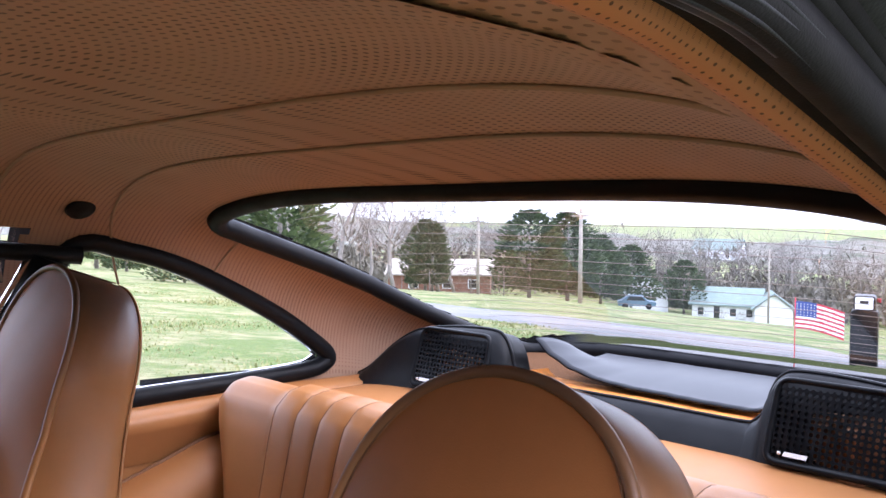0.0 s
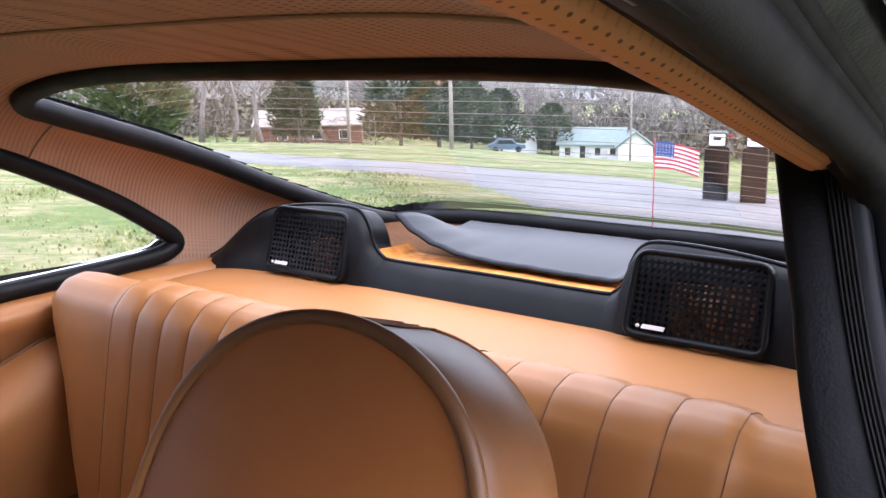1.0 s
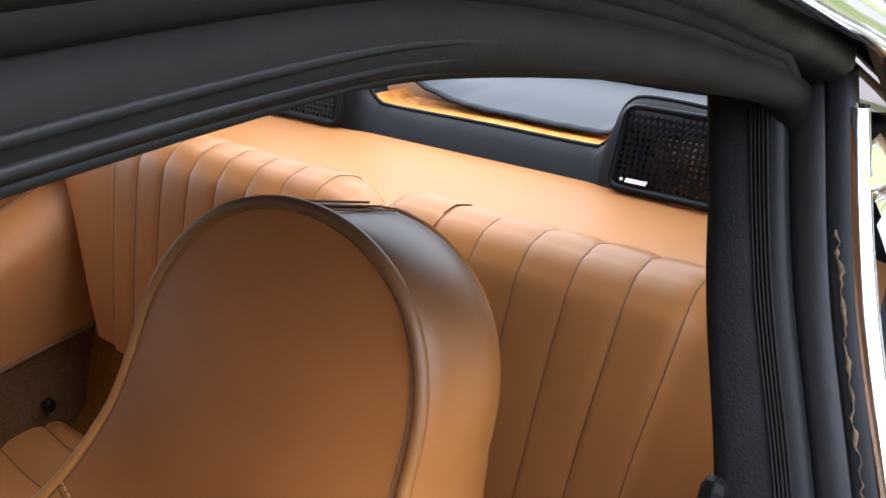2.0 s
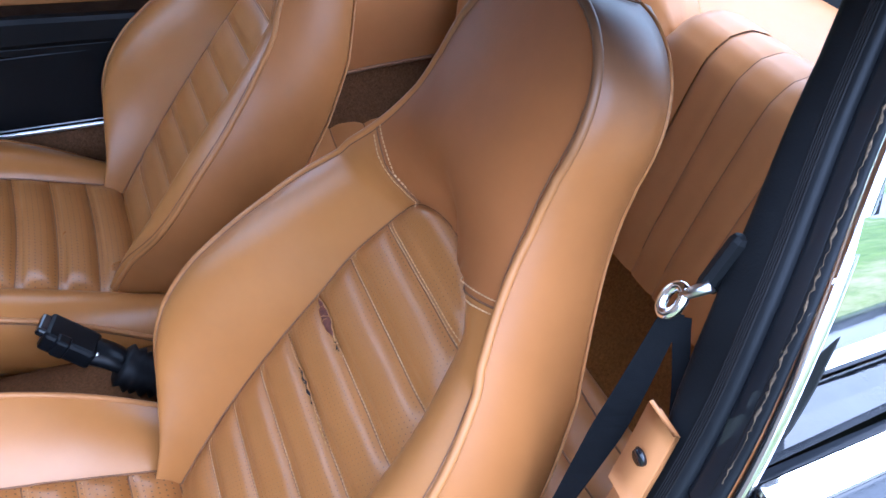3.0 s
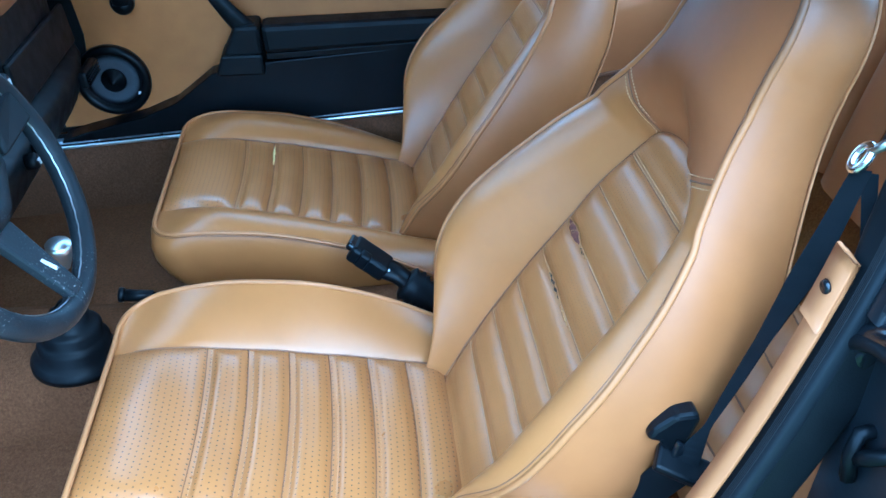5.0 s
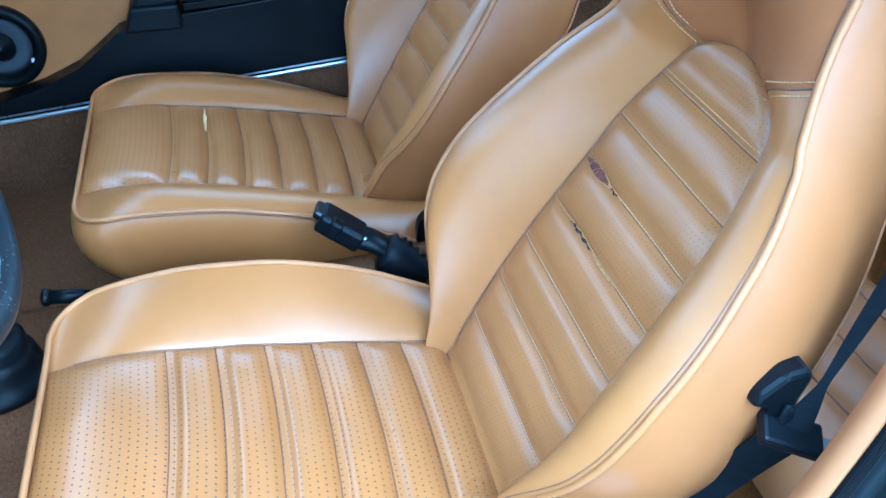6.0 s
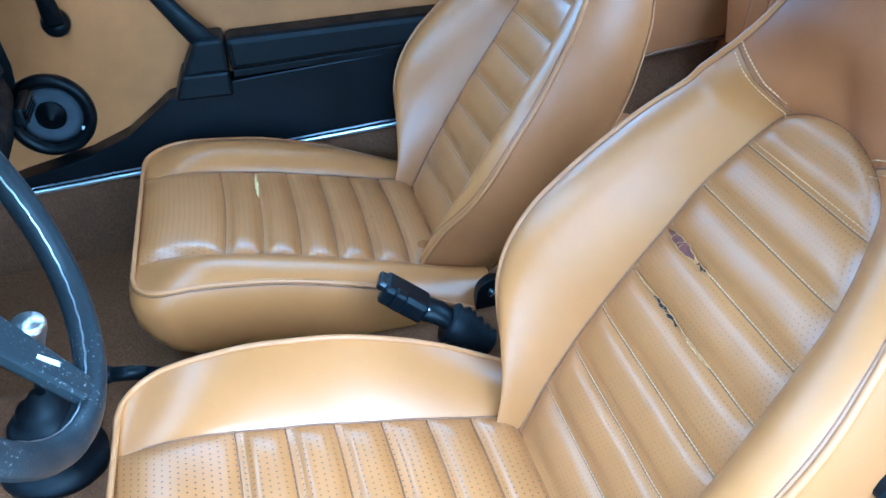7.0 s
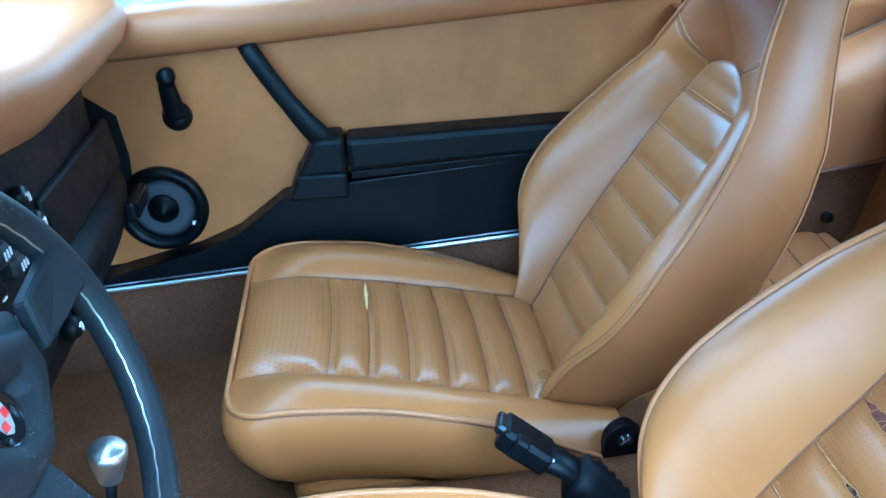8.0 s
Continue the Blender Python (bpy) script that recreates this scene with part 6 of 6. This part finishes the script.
grass = grass_material()
asphalt = asphalt_material()
far_woods = woods_material()
needles = foliage("needles", (0.03, 0.05, 0.022), (0.085, 0.12, 0.05))
pine_light = foliage("light_needles", (0.035, 0.06, 0.02), (0.11, 0.15, 0.05))
scrub = foliage("scrub", (0.10, 0.075, 0.05), (0.2, 0.16, 0.11))
bark = plain("bark", (0.22, 0.195, 0.175), 0.95, 0.35, 12.0)
white_siding = plain("white_siding", (0.78, 0.79, 0.8), 0.6, 0.05, 2.0)
green_roof = plain("green_roof", (0.17, 0.225, 0.21), 0.8, 0.12, 2.0)
dark_window = plain("dark_window", (0.02, 0.022, 0.025), 0.15)
brick_red = plain("brick_red", (0.2, 0.09, 0.06), 0.9, 0.2, 3.0)
pole_wood = plain("pole_wood", (0.3, 0.265, 0.225), 0.9, 0.2, 6.0)
blue_paint = plain("blue_paint", (0.1, 0.18, 0.25), 0.3)
flag_red = plain("flag_red", (0.5, 0.03, 0.05), 0.8, 0.08)
flag_white = plain("flag_white", (0.75, 0.74, 0.74), 0.8, 0.05)
flag_blue = plain("flag_blue", (0.03, 0.06, 0.22), 0.8, 0.08)

rings = [0.0, 1.5, 3.0] + [3.0 * 1.13 ** k for k in range(1, 46)]
verts = []
for r in rings:
    for k in range(120):
        a = 2 * math.pi * k / 120
        x, y = -math.sin(a) * r, math.cos(a) * r
        verts.append((x, y, ground_at(x, y) + (0.04 * noise.noise(V((x * 0.4, y * 0.4, 0))) if r > 4 else 0)))
tagged(solid("ground", verts, grid_faces(len(rings), 120, True), grass), "patchy green and straw coloured lawn", "lawn", kind="structure")
near = [(-70, 47), (-40, 29.5), (-23, 18), (-14.8, 15.4), (-11.2, 15.4), (-7.6, 13.5), (-4.7, 10.3), (-2.8, 8.7), (0, 6.5), (4, 4)]
farr = [(-74, 56), (-43, 34), (-28.6, 22.6), (-18.4, 19.2), (-13.8, 19.2), (-10.5, 20.6), (-7.5, 21), (-4.5, 18.2), (0, 17), (9, 16)]
swing = Matrix.Rotation(radians(SPIN), 3, "Z")
a, b = spline([swing @ V((x, y, 0)) for x, y in near], 10), spline([swing @ V((x, y, 0)) for x, y in farr], 10)
verts = []
for p, q in zip(a, b):
    for k in range(-1, 8):
        m = p.lerp(q, min(1, max(0, k / 6))) + (q - p).normalized() * (0.45 * (-1 if k < 0 else 1 if k > 6 else 0))
        verts.append((m.x, m.y, ground_at(m.x, m.y) + (0.055 if 0 <= k <= 6 else -0.05)))
tagged(solid("road", verts, grid_faces(len(a), 9), asphalt), "grey asphalt lane and driveway", "road", kind="structure")
verts = []
for i in range(221):
    az = -60 + 190 * i / 220
    h = 10 + 5 * noise.noise(V((az * 0.06, 0, 0))) + 2.2 * noise.noise(V((az * 0.35, 3, 0))) + 0.9 * noise.noise(V((az * 1.7, 7, 0)))
    if az > 38:
        h += 3.5 * ease((az - 38) / 14)
    for r, k in ((130, -0.25), (170, 0.25), (230, 0.7), (300, 1.0), (320, 0.9)):
        p = polar(az, r)
        verts.append((p.x, p.y, -12.5 - dip(az) * min(r, 200) + h * k + 0.8 * k * noise.noise(V((az * 2.3, r, 1)))))
tagged(solid("backdrop", verts, grid_faces(221, 5), far_woods), "grey brown wooded hills in the distance", "hills", kind="structure")


def bare_tree_mesh(seed, height):
    rnd = random.Random(seed)
    verts, faces = [], []

    def limb(p, d, length, r, depth):
        pts, rs = [p], [r]
        for k in range(3):
            d = (d + V((rnd.uniform(-0.3, 0.3), rnd.uniform(-0.3, 0.3), rnd.uniform(-0.05, 0.16)))).normalized()
            p = p + d * (length / 3)
            pts.append(p)
            rs.append(r * (1 - 0.2 * (k + 1)))
        v, f = tube_data(pts, rs, 5 if depth < 2 else 3)
        start = len(verts)
        verts.extend(v)
        faces.extend(tuple(start + i for i in q) for q in f)
        if depth < 6:
            for k in range(5 if depth == 0 else 3):
                base = pts[rnd.randint(1, 3)] if depth else pts[0].lerp(pts[-1], rnd.uniform(0.4, 1.0))
                ang = rnd.uniform(0, 2 * math.pi)
                side = V((math.cos(ang), math.sin(ang), rnd.uniform(0.2, 0.9)))
                limb(base, (d * 0.8 + side * 0.8).normalized(), length * rnd.uniform(0.55, 0.78), max(0.009, rs[-1] * rnd.uniform(0.5, 0.72)), depth + 1)

    limb(V((0, 0, -0.2)), V((0, 0, 1)), height * 0.36, height * 0.013, 0)
    return verts, faces


def bare_tree(seed, height):
    root = thing("bare_tree", (0, 0, 0), "tall leafless deciduous tree beyond the lawn", "tree", "bare trees")
    v, f = bare_tree_mesh(seed, height)
    solid("trunk_and_limbs", v, f, bark, root)
    return root


def evergreen(height, width, seed, material, label, name="evergreen_tree", low=0.12, count=1500):
    rnd = random.Random(seed)
    root = thing(name, (0, 0, 0), label, "tree" if height > 2.5 else "shrub")
    tube("trunk", [(0, 0, -0.2), (0.02, 0, height * 0.5), (0, 0, height * 0.95)], [height * 0.025, height * 0.016, 0.01], bark, root, sides=7)
    verts, faces = [], []
    for k in range(count):
        t = rnd.random() ** 1.3
        z = height * (low + (1 - low) * t)
        full = width / 2 * (1 - t ** 2.0) ** 0.62 * (0.6 + 0.4 * min(1, t * 4)) * 0.85 + 0.04
        a = rnd.uniform(0, 2 * math.pi)
        full *= 0.9 + 0.6 * noise.noise(V((math.cos(a) * 1.6, math.sin(a) * 1.6, t * 2.6 + seed * 3.1)))
        r = full * math.sqrt(rnd.uniform(0.25, 1.0))
        c = V((math.cos(a) * r, math.sin(a) * r, z + rnd.uniform(-0.1, 0.1) * height * 0.1))
        s = height * rnd.uniform(0.025, 0.06)
        out = V((math.cos(a), math.sin(a), rnd.uniform(-0.3, 0.5))).normalized()
        side = out.cross(V((rnd.uniform(-1, 1), rnd.uniform(-1, 1), 1))).normalized()
        n = len(verts)
        verts += [c - side * s * 0.5, c + out * s * 0.4 - V((0, 0, s * 0.25)), c + side * s * 0.5, c + out * s * 1.3 + V((0, 0, s * 0.3))]
        faces += [(n, n + 1, n + 3), (n + 1, n + 2, n + 3)]
    solid("crown", verts, faces, material, root, smooth=False)
    return root


def at(az, r, scale=1.0, spin=0.0):
    p = polar(az, r)
    return Matrix.Translation(p) @ Matrix.Rotation(spin, 4, "Z") @ Matrix.Scale(scale, 4)


trees = [bare_tree(3, 17.0), bare_tree(8, 15.0), bare_tree(15, 19.0)]
rnd = random.Random(4)
spots = [(44, 62), (47, 55), (49, 66), (51, 58), (43, 84), (55, 70), (57, 80), (59, 66), (61, 74), (63, 60), (66, 72), (69, 66), (72, 75), (76, 70), (11, 62), (46, 90), (53, 92), (48, 74)]
for k, (az, r) in enumerate(spots):
    t = trees[k % 3]
    m = at(az, r, rnd.uniform(0.75, 1.1), rnd.uniform(0, 6.28))
    if k < 3:
        t.matrix_world = m
    else:
        c = copy_thing(t, m)
        c.scale = m.to_scale()
e = evergreen(6.0, 4.8, 1, pine_light, "light green bushy pine beside the lane", "pine_tree", 0.1, 2600)
e.matrix_world = at(54.5, 33)
for k, (az, r, h, w) in enumerate(((37.8, 74, 7.8, 9.5), (35.2, 78, 8.2, 9.0), (45.0, 76, 6.5, 5.6), (31.0, 96, 7.0, 8.0), (27.6, 104, 6.5, 7.0), (12.5, 80, 8.0, 7.0), (33.0, 86, 7.0, 7.5), (44.4, 60, 5.0, 3.6), (66.5, 52, 5.5, 6.5))):
    e = evergreen(h, w, 20 + k, needles, "dark green evergreen tree in the distance", count=3000)
    e.matrix_world = at(az, r)
for k, (az, r, h, w) in enumerate(((60.8, 34, 2.6, 4.2), (64.6, 44, 3.6, 3.6))):
    e = evergreen(h, w, 40 + k, needles, "round dark green shrub on the lawn", "shrub", 0.05, 1800)
    e.matrix_world = at(az, r)
for k in range(14):
    e = evergreen(rnd.uniform(1.4, 2.4), rnd.uniform(3.0, 6.0), 60 + k, scrub, "low brown brush along the far field edge", "brush", 0.02, 500)
    e.matrix_world = at(39 + 2.6 * k + rnd.uniform(-0.6, 0.6), rnd.uniform(56, 64))
for k, (az, r, h, w) in enumerate(((-30, 24, 9, 8), (-43, 22, 9, 9))):
    e = evergreen(h, w, 110 + k, needles, "broad dark evergreen tree across the drive", count=2600, low=0.06)
    e.matrix_world = at(az, r)
for az, r, h in ((34.0, 46, 5.2), (41.2, 58, 5.5), (22.3, 95, 8)):
    p = polar(az, r)
    pole = thing("utility_pole", p, "weathered wooden utility pole beside the road", "pole", "utility poles")
    tube("shaft", [p + V((0, 0, -0.3)), p + V((0, 0, h))], [0.13, 0.09], pole_wood, pole, sides=8)
    part("crossarm", box((1.2, 0.1, 0.1), p + V((0, 0, h - 0.4)), 0.01), pole_wood, pole)


def house(az, r, w, d, h, rise, turn, name, label, wall, roof, windows):
    p = polar(az, r)
    root = thing(name, p, label, "house")
    m = Matrix.Translation(p) @ Matrix.Rotation(radians(turn), 4, "Z")
    line = [(-w / 2, -0.6), (w / 2, -0.6), (w / 2, h), (-w / 2, h)]
    v, f = prism(line, d, lambda a, b, e: m @ V((a, e - d / 2, b)))
    body = solid("wall", v, f, wall, root, smooth=False)
    for s in (-1, 1):
        v, f = prism([(-d / 2, h), (d / 2, h), (0, h + rise)], 0.2, lambda a, b, e: m @ V((s * (w / 2 - e), a, b)))
        solid("gable", v, f, wall, root, smooth=False)
    for s in (-1, 1):
        q = [m @ V((x, y, z)) for x, y, z in ((-w / 2 - 0.4, s * (d / 2 + 0.4), h - 0.15), (w / 2 + 0.4, s * (d / 2 + 0.4), h - 0.15), (w / 2 + 0.4, 0, h + rise + 0.1), (-w / 2 - 0.4, 0, h + rise + 0.1))]
        up = V((0, 0, 0.15))
        solid("roof_slope", q + [x + up for x in q], [(0, 1, 2, 3), (7, 6, 5, 4), (0, 4, 5, 1), (1, 5, 6, 2), (2, 6, 7, 3), (3, 7, 4, 0)], roof, root, smooth=False)
    for x, z, ww, hh in windows:
        c = m @ V((x, -d / 2 - 0.02, z))
        win = part("window", box((ww, 0.06, hh), c, 0.0, Matrix.Rotation(radians(turn), 4, "Z")), white_siding, root)
        part("pane", box((ww * 0.82, 0.03, hh * 0.86), m @ V((x, -d / 2 - 0.045, z)), 0.0, Matrix.Rotation(radians(turn), 4, "Z")), dark_window, win)
    return root


house(24.8, 104, 7.4, 5.5, 2.0, 1.6, 18, "house", "white house with a grey green roof across the field", white_siding, green_roof, ((-2.7, 1.15, 0.8, 1.0), (-0.9, 1.05, 0.8, 1.7), (0.9, 1.15, 0.8, 1.0), (2.7, 1.15, 0.8, 1.0)))
house(22.1, 102, 4.2, 4.0, 1.9, 1.6, -62, "annex", "white gabled annex beside the house", white_siding, green_roof, ((0.0, 1.2, 0.8, 1.0),))
house(30.2, 106, 5.0, 5.0, 2.4, 1.8, -50, "garage", "white gabled garage behind trees", white_siding, green_roof, ((0.0, 1.0, 1.8, 1.8),))
house(25.6, 230, 12.0, 7.0, 3.0, 2.4, 10, "farmhouse", "far white farmhouse on a wooded hill", white_siding, green_roof, ((-3.0, 1.6, 1.2, 1.5), (0.0, 1.6, 1.2, 1.5), (3.0, 1.6, 1.2, 1.5)))
house(44.0, 100, 12.0, 7.0, 2.3, 1.4, 40, "brick_house", "low brick house among bare trees", brick_red, pole_wood, ((-3.0, 1.2, 1.2, 1.1), (1.0, 1.2, 1.2, 1.1), (4.0, 1.2, 1.2, 1.1)))
for k in range(3):
    e = evergreen(1.0, 1.5, 90 + k, needles, "small clipped shrub by the white house", "shrub", 0.02, 350)
    e.matrix_world = at(26.4 - 1.2 * k, 100)
# tufts over the lawn behind and beside the car
tuft_rnd = random.Random(31)
verts, faces = [], []
for k in range(60000):
    az, r = tuft_rnd.uniform(28, 100), 4 + 26 * tuft_rnd.random() ** 0.8
    p = polar(az, r)
    patch = noise.noise(V((p.x * 0.5, p.y * 0.5, 4)))
    if tuft_rnd.random() > 0.6 + patch or (-0.2 < p.y - 15 - p.x * -0.2 < 6 and az < 52):
        continue
    a, h = tuft_rnd.uniform(0, 6.28), tuft_rnd.uniform(0.015, 0.04) * (1 + patch)
    s = V((math.cos(a), math.sin(a), 0)) * h * 0.45
    n = len(verts)
    verts += [p - s + V((0, 0, 0.0)), p + s, p + V((s.y * 0.8, -s.x * 0.8, h))]
    faces.append((n, n + 1, n + 2))
tagged(solid("grass_tufts", verts, faces, foliage("tuft_blades", (0.13, 0.17, 0.045), (0.3, 0.275, 0.125)), smooth=False), "ragged green and straw grass tufts on the lawn", "grass", kind="stuff")
# woods beyond the fields
wood_rnd = random.Random(12)
verts, faces = [], []
for k in range(150):
    p = polar(wood_rnd.uniform(2, 64), wood_rnd.uniform(108, 135)) if k < 110 else polar(wood_rnd.uniform(4, 84), wood_rnd.uniform(112, 130))
    lines = [([p, p + V((wood_rnd.uniform(-0.5, 0.5), wood_rnd.uniform(-0.5, 0.5), 3.5)), p + V((wood_rnd.uniform(-1, 1), wood_rnd.uniform(-1, 1), wood_rnd.uniform(5.5, 8)))], 0.16)]
    for j in range(46):
        b = lines[0][0][1].lerp(lines[0][0][2], wood_rnd.random()) if j < 14 else lines[wood_rnd.randint(1, 14)][0][wood_rnd.randint(1, 2)]
        d = V((wood_rnd.uniform(-1, 1), wood_rnd.uniform(-1, 1), wood_rnd.uniform(0.2, 1.2)))
        lines.append(([b, b + d * 1.1, b + d * 2.0 + V((0, 0, 0.5))], 0.05 if j < 14 else 0.03))
    for pts, r in lines:
        v, f = tube_data(pts, [r, r * 0.7, r * 0.4], 3)
        start = len(verts)
        verts += v
        faces += [tuple(start + i for i in q) for q in f]
tagged(solid("far_woodland", verts, faces, bark), "grey leafless woods along the far field edge", "woods", kind="stuff")
# added unseen wall ahead of the car, blocking low sky through the windshield
part_wall = box((18, 0.3, 3.4), (0, -6.5, 1.5), 0.02)
tagged(part("wall_house", part_wall, plain("blocker_brown", (0.11, 0.085, 0.065), 0.8, 0.1, 1.5), None), "plain brown unseen wall added ahead to block sky light", "wall", kind="structure")
# parked car far off
p = polar(30.6, 88)
car = thing("parked_car", p, "small blue car parked far across the field", "car")
body = rounded([(-1.9, 0.35, 0), (1.9, 0.35, 0), (1.95, 0.75, 0), (1.1, 0.85, 0), (0.6, 1.35, 0), (-0.9, 1.38, 0), (-1.5, 0.9, 0), (-1.95, 0.8, 0)], 0.15)
m = Matrix.Translation(p) @ Matrix.Rotation(radians(35), 4, "Z")
plate("body", [(q.x, q.y) for q in body], 1.6, lambda a, b, d: m @ V((a, d - 0.8, b)), blue_paint, car)
plate("side_glass", [(-1.1, 0.92), (0.85, 0.9), (0.5, 1.28), (-0.8, 1.3)], 1.64, lambda a, b, d: m @ V((a, d - 0.82, b)), dark_window, car)
for x in (-1.2, 1.2):
    for y in (-0.75, 0.75):
        turned("wheel", [(0.0, -0.1), (0.3, -0.1), (0.32, 0.0), (0.3, 0.1), (0.0, 0.1)], m @ V((x, y, 0.32)), m.to_3x3() @ V((0, 1, 0)), rubber, car, "", 20)
# two mailboxes on dark posts
for k, (az, r) in enumerate(((14.6, 15.6), (12.2, 15.4))):
    p = polar(az, r)
    post = thing("mailbox", p, "white mailbox on a wide dark wooden post", "mailbox", "mailboxes")
    m = Matrix.Translation(p) @ Matrix.Rotation(radians(az), 4, "Z")
    part("post", box((0.42, 0.4, 1.05), p + V((0, 0, 0.5)), 0.04, Matrix.Rotation(radians(az), 4, "Z")), black_vinyl, post, "dark post")
    b = part("box", box((0.34, 0.5, 0.24), p + V((0, 0, 1.16)), 0.05, Matrix.Rotation(radians(az), 4, "Z")), black_plastic, post)
    part("door", box((0.27, 0.02, 0.2), m @ V((0.0, -0.26, 1.16)), 0.02, Matrix.Rotation(radians(az), 4, "Z")), white_siding, post, "white mailbox door")
    part("marking", box((0.13, 0.012, 0.05), m @ V((0.0, -0.275, 1.18)), 0.0, Matrix.Rotation(radians(az), 4, "Z")), dark_window, post)
    part("signal_flag", box((0.02, 0.14, 0.06), m @ V((0.21, -0.05, 1.2)), 0.005, Matrix.Rotation(radians(az + 25), 4, "Z")), flag_red, post, "red signal flag")
# small flag on a rod
p = polar(17.0, 9.6)
flag = thing("flag", p, "small striped flag on a thin orange rod", "flag")
tube("rod", [p + V((0, 0, -0.1)), p + V((0, 0, 1.08))], 0.006, flag_red, flag, sides=6)
fm = Matrix.Translation(p) @ Matrix.Rotation(radians(20), 4, "Z")


def flag_patch(x0, x1, z0, z1, material, name, off=0.0):
    nn = 14
    verts = []
    for k in range(nn + 1):
        x = x0 + (x1 - x0) * k / nn
        wave = 0.035 * math.sin(x * 13) * (x / 0.48)
        sag = -0.10 * (x / 0.48) ** 2
        for z in (z0, z1):
            verts.append(fm @ V((x, wave + off, z + sag)))
    return solid(name, verts, grid_faces(nn + 1, 2), material, flag)


for k in range(13):
    flag_patch(0.0, 0.48, 0.74 + 0.3 * k / 13, 0.74 + 0.3 * (k + 1) / 13, flag_red if k % 2 == 0 else flag_white, "stripe")
flag_patch(0.0, 0.21, 0.74 + 0.3 * 6 / 13, 1.04, flag_blue, "canton", -0.004)
for i in range(5):
    for j in range(6):
        x = 0.02 + 0.034 * j
        part("star", box((0.009, 0.002, 0.009), fm @ V((x, 0.035 * math.sin(x * 13) * (x / 0.48) - 0.007, 0.895 + 0.03 * i - 0.1 * (x / 0.48) ** 2)), 0.0), flag_white, flag)
# brushwood under the far woods
verts, faces = [], []
for k in range(2600):
    p = polar(wood_rnd.uniform(0, 66), wood_rnd.uniform(110, 150))
    size = wood_rnd.uniform(1.2, 4.2)
    for j in range(12):
        c = p + V((wood_rnd.gauss(0, size * 0.5), wood_rnd.gauss(0, size * 0.5), abs(wood_rnd.gauss(0, size * 0.75))))
        n = len(verts)
        for _ in range(3):
            verts.append(c + V((wood_rnd.gauss(0, 0.3), wood_rnd.gauss(0, 0.3), wood_rnd.gauss(0, 0.45))))
        faces.append((n, n + 1, n + 2))
tagged(solid("brushwood", verts, faces, foliage("brush_twigs", (0.09, 0.08, 0.06), (0.17, 0.15, 0.115)), smooth=False), "grey brown leafless brushwood along the field edge", "brushwood", kind="stuff")
